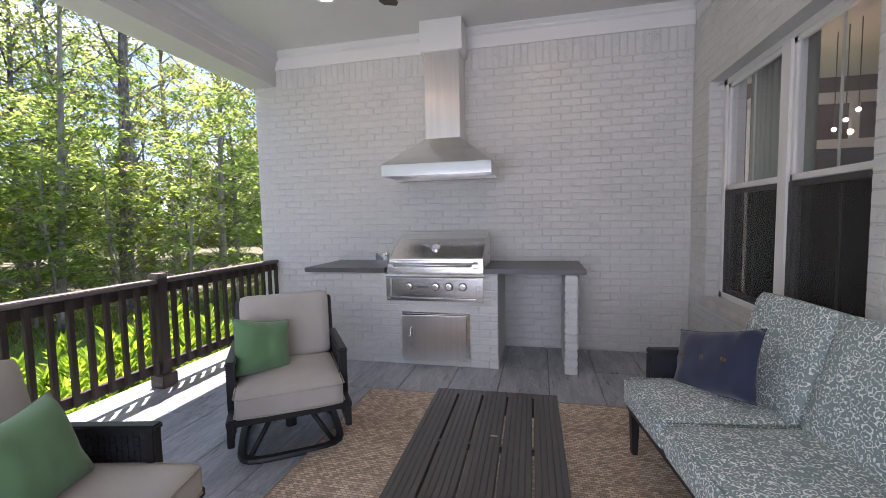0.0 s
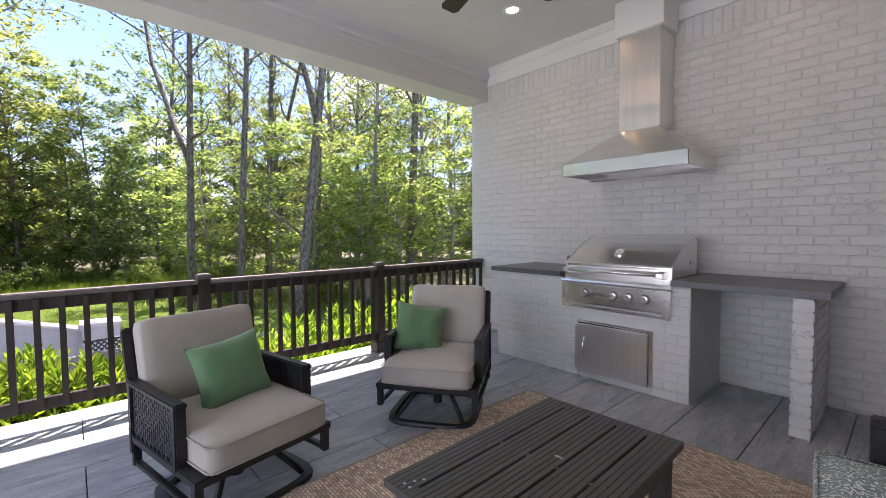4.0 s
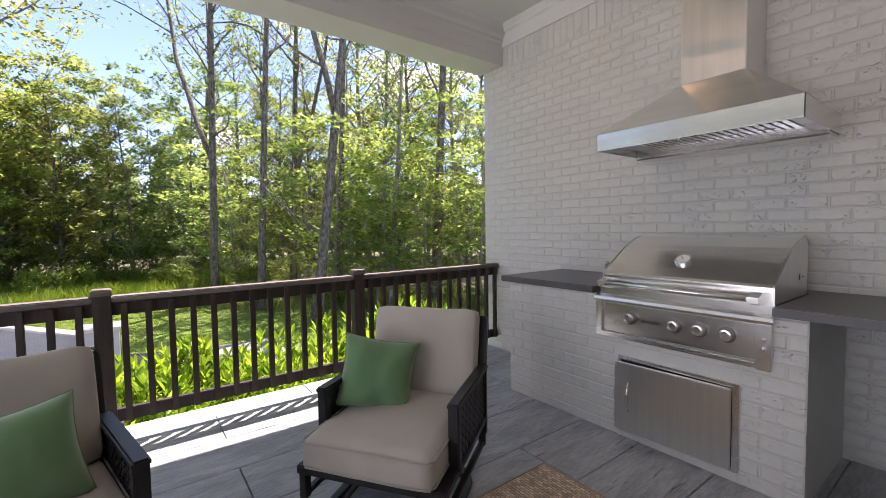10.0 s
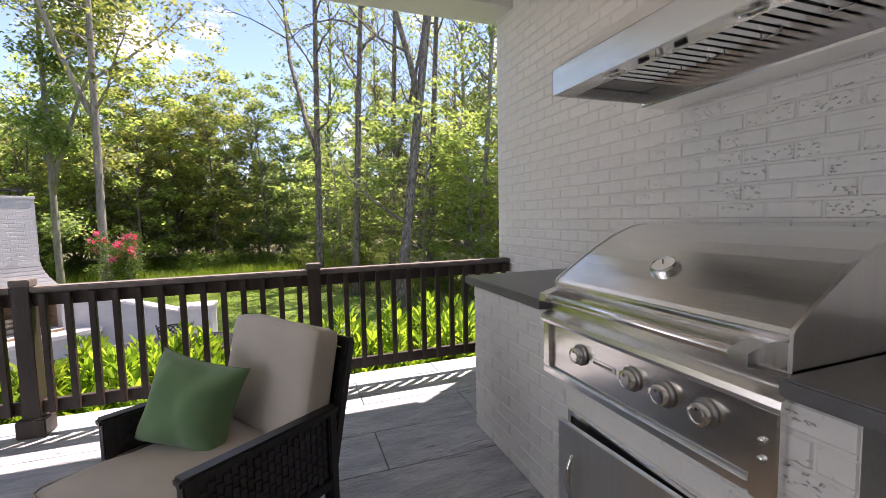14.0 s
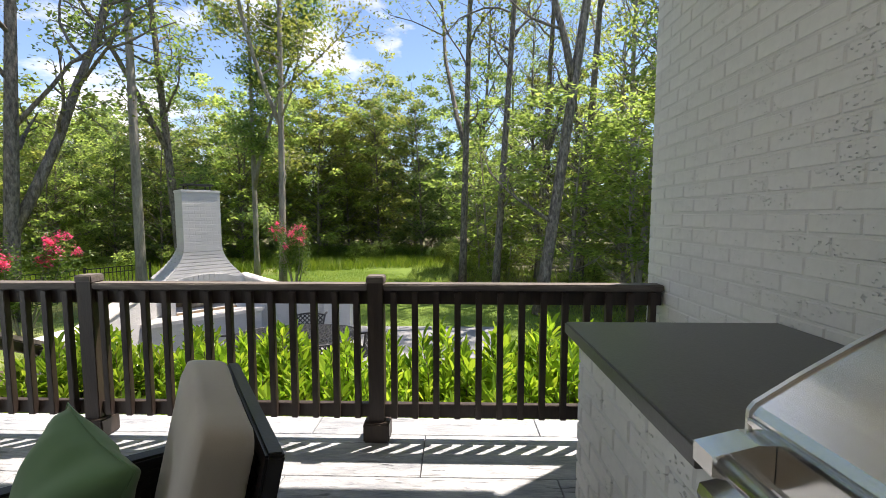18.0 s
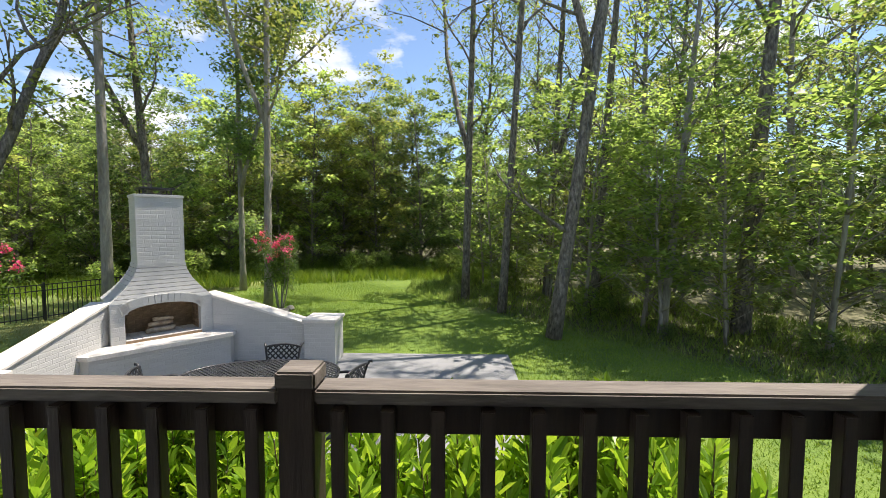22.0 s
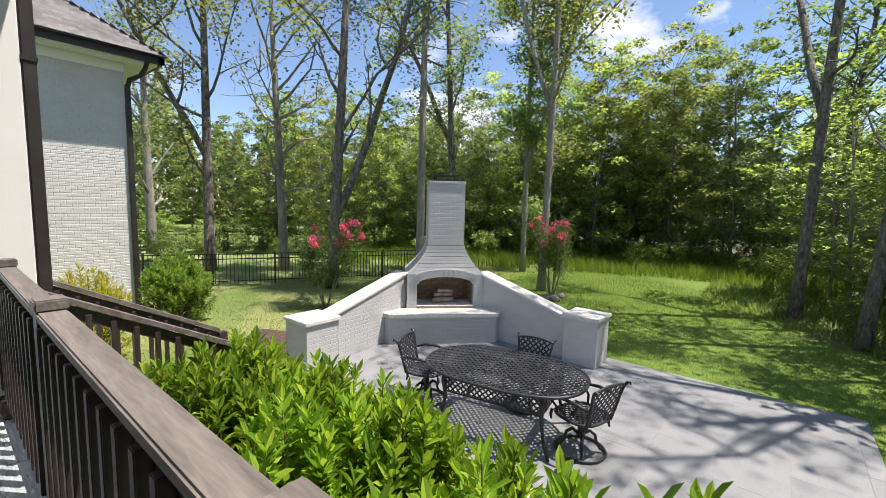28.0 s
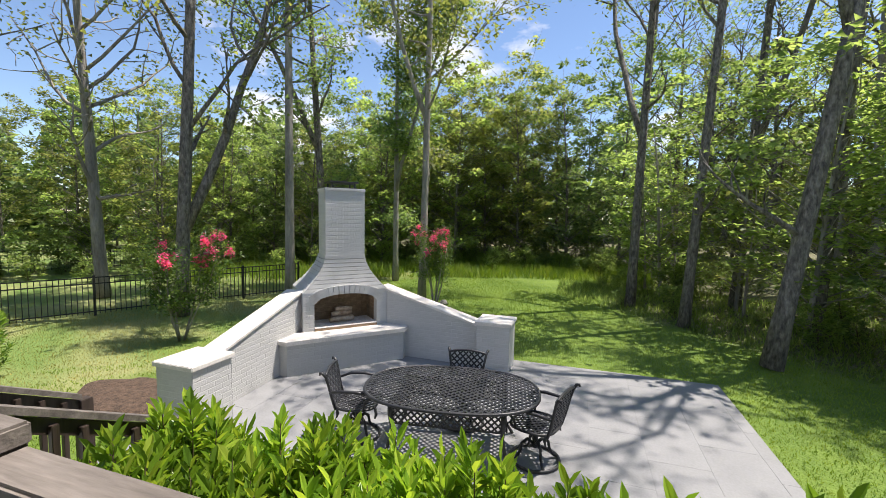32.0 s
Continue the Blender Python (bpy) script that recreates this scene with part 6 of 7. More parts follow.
for px, py in ((-6.31, -2.70), (-9.68, 0.45)):
    m = FI @ pose(px, py, PZ)
    h = 0.29
    bm = B()
    box(bm, -h + PROUD, h - PROUD, -h + PROUD, h - PROUD, 0, 0.79)
    pil = part("pillar", bm, M_FIRE, fire)
    pil.matrix_basis = m
    for k in range(4):
        lay(running_bond(2 * h, 0.0, 0.79, course=0.07, blen=0.21, vgap=0.0018, hgap=0.005), Matrix.Rotation(k * math.pi / 2, 4, "Z") @ pose(-h, -h + PROUD, 0), pil, M_FIRE_ONE, M_FIRE, lambda q: True, p=0.0018)
    bm = B()
    box(bm, -h - 0.03, h + 0.03, -h - 0.03, h + 0.03, 0.79, 0.85, 0.008)
    vs = [bm.verts.new((sx * (h + 0.022), sy * (h + 0.022), 0.85)) for sx, sy in ((-1, -1), (1, -1), (1, 1), (-1, 1))]
    ap = bm.verts.new((0, 0, 0.885))
    for i in range(4):
        bm.faces.new((vs[i], vs[(i + 1) % 4], ap))
    c = part("pillar_cap", bm, M_CAP, fire, "painted cap with slightly peaked top")
    c.matrix_basis = m


# ---- patio table and chairs ----
def oval(x, y, a, b, p=2.5):
    return abs(x / a) ** p + abs(y / b) ** p <= 1


def lattice(bm, inside, span, step, w, t, z=0.0, m=None, each=None):
    """Crossing diagonal strips, clipped to a shape; with each, every strip is handed over as a mesh of its own."""
    for s in (1, -1):
        c = -span * 2
        while c < span * 2:
            us = [u for u in np.arange(-span * 1.5, span * 1.5, 0.01) if inside((u + c) * 0.7071, s * (u - c) * 0.7071)]
            if len(us) > 3:
                a, b = us[0], us[-1]
                mm = pose(0, 0, z, 0, 0, 0) @ Matrix(((0.7071, 0.7071, 0, 0), (s * 0.7071, -s * 0.7071, 0, 0), (0, 0, 1, 0), (0, 0, 0, 1)))
                f = mm if m is None else m @ mm
                strip = B() if each else bm
                box(strip, a, b, c - w / 2, c + w / 2, -t / 2 + (0.001 * s), t / 2 + 0.001 * s, 0, f)
                if each:
                    bmesh.ops.recalc_face_normals(strip, faces=strip.faces[:])
                    each(strip)
            c += step
    if bm:
        bmesh.ops.recalc_face_normals(bm, faces=bm.faces[:])


TM = pose(-6.855, 0.495, PZ, 0, 0, 99.5)
pt = thing("patio_table", TM, "black cast aluminium oval patio table with lattice top", "patio table")
TA, TB = 0.98, 0.635
bm = B()
lattice(bm, lambda x, y: oval(x, y, TA - 0.01, TB - 0.01), 1.1, 0.056, 0.022, 0.008, 0.715)
part("lattice_top", bm, M_CAST, pt)
bm = B()
n_o = 64
pts = []
for i in range(n_o + 1):
    a = 2 * math.pi * i / n_o
    c, s = math.cos(a), math.sin(a)
    pts.append((TA * math.copysign(abs(c) ** 0.8, c), TB * math.copysign(abs(s) ** 0.8, s), 0.712))
tube(bm, pts, 0.018, 8)
part("rim", bm, M_CAST, pt, smooth=True)
bm = B()
ring(bm, (0, 0, 0.72), 0.03, 0.008, 16)
part("umbrella_hole", bm, M_CAST, pt, smooth=True)
for sx in (-1, 1):
    for sy in (-1, 1):
        bm = B()
        tube(bm, [(sx * 0.60, sy * 0.40, 0.70), (sx * 0.60, sy * 0.41, 0.55), (sx * 0.59, sy * 0.37, 0.36), (sx * 0.63, sy * 0.40, 0.16), (sx * 0.71, sy * 0.47, 0.0)], [0.03, 0.03, 0.022, 0.018, 0.02], 8)
        part("leg", bm, M_CAST, pt, smooth=True)
for sy in (-1, 1):
    bm = B()
    for z in (0.438, 0.652):
        box(bm, -0.60, 0.60, sy * 0.40 - 0.008, sy * 0.40 + 0.008, z - 0.008, z + 0.008)
    apron = part("apron_panel", bm, M_CAST, pt)
    lattice(None, lambda x, y: abs(x) < 0.58 and abs(y) < 0.105, 0.62, 0.05, 0.018, 0.008, 0.0, pose(0, sy * 0.40, 0.545, 90, 0, 0), lambda p: part("strip", p, M_CAST, apron))
for sx in (-1, 1):
    bm = B()
    for z in (0.438, 0.652):
        box(bm, sx * 0.60 - 0.008, sx * 0.60 + 0.008, -0.40, 0.40, z - 0.008, z + 0.008)
    apron = part("apron_panel", bm, M_CAST, pt)
    lattice(None, lambda x, y: abs(x) < 0.39 and abs(y) < 0.105, 0.5, 0.05, 0.018, 0.008, 0.0, pose(sx * 0.60, 0, 0.545, 90, 0, 90), lambda p: part("strip", p, M_CAST, apron))

pc = thing("patio_chair", pose(-6.95, 1.44, PZ, 0, 0, -108), "black cast aluminium swivel patio chair with lattice back", "patio chair", "chairs round the patio table")
bm = B()


def seat_shape(x, y):
    return abs(x) < 0.245 and abs(y) < 0.25 - 0.05 * (x < -0.1) and x * x + y * y < 0.096


lattice(bm, seat_shape, 0.36, 0.05, 0.02, 0.008, 0.42)
part("lattice_seat", bm, M_CAST, pc)
bm = B()
tube(bm, [(0.245 * math.copysign(abs(math.cos(a)) ** 0.7, math.cos(a)), 0.255 * math.copysign(abs(math.sin(a)) ** 0.7, math.sin(a)), 0.42) for a in [2 * math.pi * i / 32 for i in range(33)]], 0.016, 8)
part("seat_rim", bm, M_CAST, pc, smooth=True)
bkm = pose(-0.235, 0, 0.44, 0, -12, 0)
bm = B()
topz = lambda y: 0.425 - 0.035 * abs(y / 0.25) ** 2


def back_shape(x, y):
    return abs(x) < 0.195 + 0.05 * (y + 0.26) / 0.66 and -0.26 < y < topz(x) - 0.27


lattice(bm, back_shape, 0.6, 0.055, 0.02, 0.009, 0.0, bkm @ pose(0, 0, 0.26, 90, 0, 90))
back = part("lattice_back", bm, M_CAST, pc)
bm = B()
tube(bm, [bkm @ Vector((0, -0.25 + 0.5 * i / 12, topz(-0.25 + 0.5 * i / 12))) for i in range(13)], 0.015, 8)
part("back_rim", bm, M_CAST, pc, smooth=True)
for s in (-1, 1):
    bm = B()
    tube(bm, [bkm @ Vector(v) for v in ((0.01, s * 0.20, -0.04), (0, s * 0.207, 0.10), (0, s * 0.228, 0.26), (-0.004, s * 0.246, 0.37), (-0.022, s * 0.262, 0.425), (-0.048, s * 0.272, 0.437), (-0.056, s * 0.27, 0.415))],
         [0.018, 0.017, 0.016, 0.017, 0.018, 0.016, 0.011], 8)
    part("back_stile", bm, M_CAST, pc, smooth=True)
for s in (-1, 1):
    bm = B()
    tube(bm, [(-0.27, s * 0.25, 0.62), (-0.15, s * 0.29, 0.655), (0.02, s * 0.30, 0.655), (0.16, s * 0.295, 0.63), (0.20, s * 0.285, 0.58), (0.13, s * 0.27, 0.52), (0.12, s * 0.25, 0.43)], [0.014, 0.018, 0.02, 0.018, 0.015, 0.014, 0.014], 8)
    part("arm", bm, M_CAST, pc, smooth=True)
    for q in (0.245, -0.2):
        bm = B()
        tube(bm, [(q, s * 0.20, 0.42), (q + 0.01, s * 0.205, 0.36), (q - 0.005, s * 0.21, 0.31)], [0.018, 0.018, 0.010], 8)
        part("corner_foot", bm, M_CAST, pc, smooth=True)
bm = B()
lathe(bm, [(0.12, 0.40), (0.10, 0.385), (0.035, 0.36), (0.03, 0.20), (0.045, 0.17), (0.02, 0.14)], 16)
part("swivel_post", bm, M_CAST, pc, smooth=True)
bm = B()
ring(bm, (0, 0, 0.02), 0.265, 0.018, 32, tseg=8)
part("base_ring", bm, M_CAST, pc, smooth=True)
for k in range(4):
    a = math.pi / 4 + k * math.pi / 2
    c, s = math.cos(a), math.sin(a)
    bm = B()
    tube(bm, [(0.02 * c, 0.02 * s, 0.19), (0.09 * c, 0.09 * s, 0.24), (0.15 * c, 0.15 * s, 0.20), (0.17 * c, 0.17 * s, 0.11), (0.21 * c, 0.21 * s, 0.045), (0.265 * c, 0.265 * s, 0.02)], [0.018, 0.02, 0.018, 0.016, 0.016, 0.018], 8)
    part("scroll_leg", bm, M_CAST, pc, smooth=True)
copy_thing(pc, pose(-6.74, -0.64, PZ, 0, 0, 108))
copy_thing(pc, pose(-7.47, 0.47, PZ, 0, 0, 6))

# ---- iron fence ----
def iron_fence(p0, p1, h, pick, label):
    a, b = Vector(p0), Vector(p1)
    d = b - a
    ln = d.length
    f = thing("iron_fence", pose(a.x, a.y, GZ, 0, 0, math.degrees(math.atan2(d.y, d.x))), label, "fence")
    x = 0.0
    while x <= ln:
        p = B()
        box(p, x - 0.028, x + 0.028, -0.028, 0.028, 0, h + 0.06, 0.004)
        part("post", p, M_FRAME, f)
        x += 1.83
    for z in (0.12, h - 0.16, h):
        p = B()
        box(p, 0, ln, -0.014, 0.014, z - 0.014, z + 0.014)
        part("rail", p, M_FRAME, f)
    co, fa = [], []
    p = B()
    n_p = int(ln / pick)
    me = None
    for i in range(n_p):
        if i < 120:
            if me is None:
                box(p, -0.009, 0.009, -0.009, 0.009, 0.05, h)
                ob = part("picket", p, M_FRAME, f)
                me = ob.data
            else:
                ob = new("picket", me)
                ob.parent = f
            ob.location = (i * pick, 0, 0)
        else:
            break
    if n_p > 120:
        p = B()
        for i in range(120, n_p):
            box(p, i * pick - 0.009, i * pick + 0.009, -0.009, 0.009, 0.05, h)
        part("pickets", p, M_FRAME, f, kind="stuff")


iron_fence((-14.6, -7.5), (-3.6, -13.3), 1.0, 0.11, "black metal picket fence across the lawn")
iron_fence((-24.0, -14.5), (-5.0, -26.0), 0.95, 0.22, "black metal picket fence at the far meadow")


# ---- plants ----
def leaf_soup(pos, size, rng, up=0.6, ratio=0.5, out=None, tri=False):
    """One folded lozenge (or a plain triangle) for each place. up: how far leaves turn flat to the sky."""
    n = len(pos)
    nrm = rng.normal(size=(n, 3))
    nrm[:, 2] = np.abs(nrm[:, 2]) + up * 1.6
    nrm /= np.linalg.norm(nrm, axis=1)[:, None]
    a = rng.normal(size=(n, 3)) if out is None else out + rng.normal(size=(n, 3)) * 0.5
    a -= nrm * (a * nrm).sum(1)[:, None]
    a /= np.linalg.norm(a, axis=1)[:, None] + 1e-9
    b = np.cross(nrm, a)
    s = (size * rng.uniform(0.6, 1.35, n))[:, None]
    if tri:
        co = np.empty((n, 3, 3))
        co[:, 0] = pos + a * s * 0.62
        co[:, 1] = pos - a * s * 0.38 + b * s * ratio * 0.62
        co[:, 2] = pos - a * s * 0.38 - b * s * ratio * 0.62
        return co, np.arange(n * 3).reshape(n, 3)
    co = np.empty((n, 4, 3))
    co[:, 0] = pos - a * s * 0.5
    co[:, 1] = pos + b * s * ratio * 0.5 + nrm * s * 0.08
    co[:, 2] = pos + a * s * 0.5
    co[:, 3] = pos - b * s * ratio * 0.5 + nrm * s * 0.08
    return co, np.arange(n * 4).reshape(n, 4)


def wander(p, d, ln, k, rng, bend=0.12, lift=0.0):
    """A crooked line of k steps from p."""
    pts = [Vector(p)]
    d = Vector(d).normalized()
    for _ in range(k):
        d = (d + Vector(rng.normal(size=3)) * bend + Vector((0, 0, lift))).normalized()
        pts.append(pts[-1] + d * ln / k)
    return pts


def grow_tree(name, seed, h, r, lean, first, spread, limbs, leaves, size, bark, foliage, fork=0.0, sigma=0.45, low=0, bare=0.0, label="", category="tree", up=0.5, droop=0.0, group=""):
    """A trunk with limbs and twigs, and leaves in loose clumps at their ends."""
    rng = np.random.default_rng(seed)
    tree = thing(name, Matrix.Identity(4), label, category, group)
    bm = B()
    k = 14
    trunk = []
    for i in range(k + 1):
        t = i / k
        w = 0.10 * r * 10 * 0.12
        trunk.append(Vector((lean[0] * t + math.sin(t * 7 + seed) * w * t, lean[1] * t + math.cos(t * 5 + seed) * w * t, h * t)))
    rad = [r * (1.25 if i == 0 else 1.0) * (1 - 0.80 * (i / k) ** 1.1) + 0.012 for i in range(k + 1)]
    stems = [(trunk, rad)]
    tube(bm, trunk, rad, 10)
    if fork:
        i0 = int(fork * k)
        d = Vector((rng.normal() * 0.3, -0.25 if rng.random() < 0.5 else 0.28, 1))
        pts = wander(trunk[i0], d, h * (1 - fork) * 0.95, 8, rng, 0.06, 0.05)
        rr2 = [rad[i0] * 0.78 * (1 - 0.85 * j / 8) + 0.01 for j in range(9)]
        tube(bm, pts, rr2, 8)
        stems.append((pts, rr2))
    tips = []
    for q in range(limbs + low):
        pts0, rad0 = stems[q % len(stems)]
        t = first + (1 - first) * (q + rng.random()) / max(limbs, 1) if q < limbs else rng.uniform(0.12, first)
        f = min(t, 0.985) * (len(pts0) - 1)
        i = min(int(f), len(pts0) - 2)
        base = pts0[i].lerp(pts0[i + 1], f - i)
        az = rng.uniform(0, 2 * math.pi)
        rise = rng.uniform(0.15, 0.9) + 0.5 * t
        ln = spread * 1.1 * math.sin(math.pi * min(0.93, t * 0.75 + 0.18)) * rng.uniform(0.6, 1.15) * (0.6 if q >= limbs else 1.0)
        d = Vector((math.cos(az), math.sin(az), rise - droop))
        pts = wander(base, d, ln, 6, rng, 0.16, 0.06 - droop * 0.1)
        r0 = max(0.012, rad0[i] * 0.42)
        tube(bm, pts, [r0 * (1 - 0.8 * j / 6) + 0.004 for j in range(7)], 6)
        for s in range(4):
            j = 2 + s
            d2 = (pts[min(j + 1, 6)] - pts[j - 1]).normalized() + Vector(rng.normal(size=3)) * 0.7
            tw = wander(pts[j], d2, ln * rng.uniform(0.25, 0.5), 4, rng, 0.25, 0.05 - droop * 0.1)
            tube(bm, tw, [r0 * 0.35 * (1 - 0.7 * e / 4) + 0.003 for e in range(5)], 4)
            if rng.random() >= bare:
                tips += [tw[2], tw[3], tw[4]]
        if rng.random() >= bare:
            tips += pts[4:]
    part("trunk", bm, bark, tree, smooth=True)
    if leaves and tips:
        tp = np.array([tuple(v) for v in tips])
        wgt = rng.random(len(tp)) ** 1.5 + 0.08
        pick = rng.choice(len(tp), leaves, p=wgt / wgt.sum())
        off = rng.normal(size=(leaves, 3)) * sigma
        off[:, 2] *= 0.62
        pos = tp[pick] + off
        co, fa = leaf_soup(pos, size, rng, up, 0.6, tri=True)
        mpart("crown", soup("crown", co, fa), foliage, tree)
    return tree


def place(ob, x, y, s=1.0, turn=0.0, z=None):
    zz = GZ if z is None else z
    return copy_thing(ob, pose(x, y, zz, 0, 0, turn) @ Matrix.Scale(s, 4))


def settle(ob, x, y, s=1.0, turn=0.0):
    ob.matrix_basis = pose(x, y, GZ, 0, 0, turn) @ Matrix.Scale(s, 4)
    return ob


# trees that stand by themselves near the lawn
named = [
    # x, y, height, radius, lean, first limb, spread, limbs, leaves, bark, leaf, fork, bare, words
    (-11.65, 5.3, 17.0, 0.15, (-0.6, 2.4), 0.50, 5.2, 24, 1900, M_BARK_DARK, M_LEAF_A, 0.40, 0.2, "tall dark-barked tree forking high at the wood's edge"),
    (-14.45, 4.4, 17.0, 0.115, (-0.5, 1.0), 0.45, 2.8, 20, 1700, M_BARK_DARK, M_LEAF_B, 0.0, 0.0, "tall slender dark-barked tree at the wood's edge"),
    (-16.7, 3.35, 18.0, 0.13, (0.0, 0.4), 0.42, 3.0, 20, 1800, M_BARK_DARK, M_LEAF_A, 0.30, 0.0, "tall tree with two dark stems by the lawn"),
    (-12.2, 10.0, 17.0, 0.18, (-1.0, 1.7), 0.52, 3.0, 20, 1500, M_BARK_DARK, M_LEAF_C, 0.0, 0.0, "tall dark conifer-like trunk inside the wood"),
    (-12.0, 8.0, 11.0, 0.09, (-0.8, 1.3), 0.45, 2.2, 14, 1500, M_BARK_PALE, M_LEAF_D, 0.0, 0.0, "slim pale leaning tree inside the wood"),
    (-15.3, -3.15, 16.0, 0.115, (0.3, 0.4), 0.36, 3.4, 20, 3800, M_BARK_PALE, M_LEAF_B, 0.36, 0.0, "pale-barked forked tree behind the flowering shrub"),
    (-13.4, -6.9, 17.0, 0.14, (0.0, 0.1), 0.62, 2.2, 12, 2500, M_BARK_PALE, M_LEAF_A, 0.0, 0.3, "straight pale trunk rising behind the chimney"),
    (-15.6, -7.0, 14.0, 0.15, (0.2, -0.8), 0.36, 3.2, 20, 3800, M_BARK_DARK, M_LEAF_A, 0.38, 0.0, "dark vine-wrapped forked tree behind the fireplace"),
    (-10.6, -8.15, 15.0, 0.17, (-0.6, 0.5), 0.30, 3.6, 18, 900, M_BARK_DARK, M_LEAF_B, 0.20, 0.6, "dying dark tree with two stems and bare limbs"),
    (-11.5, -12.5, 13.0, 0.17, (0.4, -0.2), 0.34, 3.6, 20, 1100, M_BARK_PALE, M_LEAF_B, 0.0, 0.6, "pale tree with sparse leaves by the fence"),
    (-9.35, -14.2, 15.0, 0.19, (-0.4, -0.8), 0.36, 3.8, 22, 4500, M_BARK_DARK, M_LEAF_B, 0.35, 0.2, "spreading thinly leaved tree beyond the fence"),
    (-9.4, -21.0, 12.0, 0.22, (0.2, 0.3), 0.22, 3.6, 22, 1200, M_BARK_PALE, M_LEAF_B, 0.3, 0.65, "bare branched tree in the far meadow"),
    (-18.5, -5.6, 13.0, 0.11, (0.6, 0.3), 0.40, 2.4, 14, 4000, M_BARK_PALE, M_LEAF_A, 0.3, 0.0, "slim pale leaning tree beyond the lawn"),
    (-14.6, 7.2, 16.0, 0.13, (-0.2, 0.9), 0.52, 2.6, 16, 1200, M_BARK_DARK, M_LEAF_C, 0.0, 0.0, "slender shaded tree inside the wood"),
    (-17.8, 6.5, 17.0, 0.14, (-0.1, 0.7), 0.50, 2.8, 16, 1300, M_BARK_DARK, M_LEAF_A, 0.35, 0.0, "slender forked tree inside the wood"),
]
for i, t in enumerate(named):
    settle(grow_tree("tree", 20 + i, t[2], t[3], t[4], t[5], t[6], t[7], int(t[8] * (1.5 if i == 0 else 1.3 if i in (13, 14, 3) else 1.9 if t[1] > 2 else 5.0 if i in (5, 12) else 3.4) * 0.72), 0.125, t[9], t[10], fork=t[11], bare=t[12], label=t[13], low=2, sigma=0.34), t[0], t[1])

# kinds for the woods, built once and planted again
def clump_tree(name, seed, h, r, lean, z0, crown, clumps, per, cr, size, bark, foliage, label, group, flat=0.5, up=0.6, category="tree"):
    """A trunk whose limbs each end in a loose clump of leaves; the clumps fill a rounded crown."""
    rng = np.random.default_rng(seed)
    tree = thing(name, Matrix.Identity(4), label, category, group)
    bm = B()
    k = 10
    trunk = [Vector((lean[0] * t + math.sin(t * 6 + seed) * r * t, lean[1] * t + math.cos(t * 5 + seed) * r * t, h * 0.82 * t)) for t in [i / k for i in range(k + 1)]]
    tube(bm, trunk, [r * (1.2 if i == 0 else 1.0) * (1 - 0.85 * i / k) + 0.008 for i in range(k + 1)], 8)
    pos = []
    for q in range(clumps):
        u = (q + rng.random()) / clumps
        env = crown * math.sin(math.pi * (0.16 + 0.64 * u)) ** 0.7 * rng.uniform(0.8, 1.2)
        az = q * 2.399 + rng.uniform(-0.4, 0.4)
        rad = env * math.sqrt(rng.uniform(0.12, 1.0))
        z = h * (z0 + (1 - z0) * u)
        t = min(1.0, z / (h * 0.82))
        c = Vector((lean[0] * t + rad * math.cos(az), lean[1] * t + rad * math.sin(az), z))
        f = min(0.999, max(0.05, (z - 0.55 * rad - 0.04 * h) / (h * 0.82))) * k
        i = min(int(f), k - 1)
        base = trunk[i].lerp(trunk[i + 1], min(1.0, f - i))
        mid = base.lerp(c, 0.5) + Vector(rng.normal(size=3)) * 0.10 * rad
        r0 = r * 0.32 * (1 - 0.6 * u) + 0.004
        tube(bm, [base, mid, c, c + (c - mid) * 0.5 + Vector(rng.normal(size=3)) * 0.1], [r0, r0 * 0.6, r0 * 0.3, 0.003], 5)
        cc = cr * rng.uniform(0.65, 1.35)
        m = int(per * (cc / cr) ** 1.6)
        d = rng.normal(size=(m, 3))
        d /= np.linalg.norm(d, axis=1)[:, None]
        d *= (cc * rng.uniform(0.08, 1.0, m) ** 0.45)[:, None]
        d[:, 2] *= flat
        pos.append(d + np.array(tuple(c)) + rng.normal(size=(m, 3)) * 0.12 * cc)
    part("trunk", bm, bark, tree, smooth=True)
    co, fa = leaf_soup(np.concatenate(pos), size, rng, up, 0.62, tri=True)
    mpart("crown", soup("crown", co, fa), foliage, tree)
    return tree


canopy = [clump_tree("woodland_tree", 60 + i, 17.0, 0.14 + 0.02 * i, (0.5 - 0.3 * i, 0.4), 0.36, 2.7, 36, 72, 0.66, 0.142, (M_BARK_DARK, M_BARK_PALE, M_BARK_DARK)[i], (M_LEAF_A, M_LEAF_B, M_LEAF_C)[i], "tall woodland tree with a bare trunk and high green crown", "trees of the wood") for i in range(3)]
edge = [clump_tree("edge_tree", 70 + i, 12.0, 0.085, (0.3, 0.2), 0.10, 3.2, 60, 84, 0.60, 0.195, M_BARK_DARK, (M_LEAF_B, M_LEAF_A, M_LEAF_D)[i], "full leafy tree at the edge of the far wood", "trees of the far edge", 0.42, 0.7) for i in range(3)]
under = [clump_tree("understory_tree", 80 + i, 5.8, 0.045, (0.3, -0.3 + 0.3 * i), 0.20, 2.0, 26, 84, 0.50, 0.130, M_BARK_PALE, (M_LEAF_D, M_LEAF_B, M_LEAF_D)[i], "slim understory maple with flat sprays of leaves", "understory trees", 0.22, 1.1) for i in range(3)]
shrubs = [clump_tree("woodland_shrub", 90 + i, 1.5, 0.02, (0.1, 0.1), 0.14, 0.8, 20, 80, 0.28, 0.098, M_TWIG, (M_LEAF_D, M_LEAF_A)[i], "low leafy shrub under the trees", "woodland shrubs", 0.6, 0.5, "shrub") for i in range(2)]

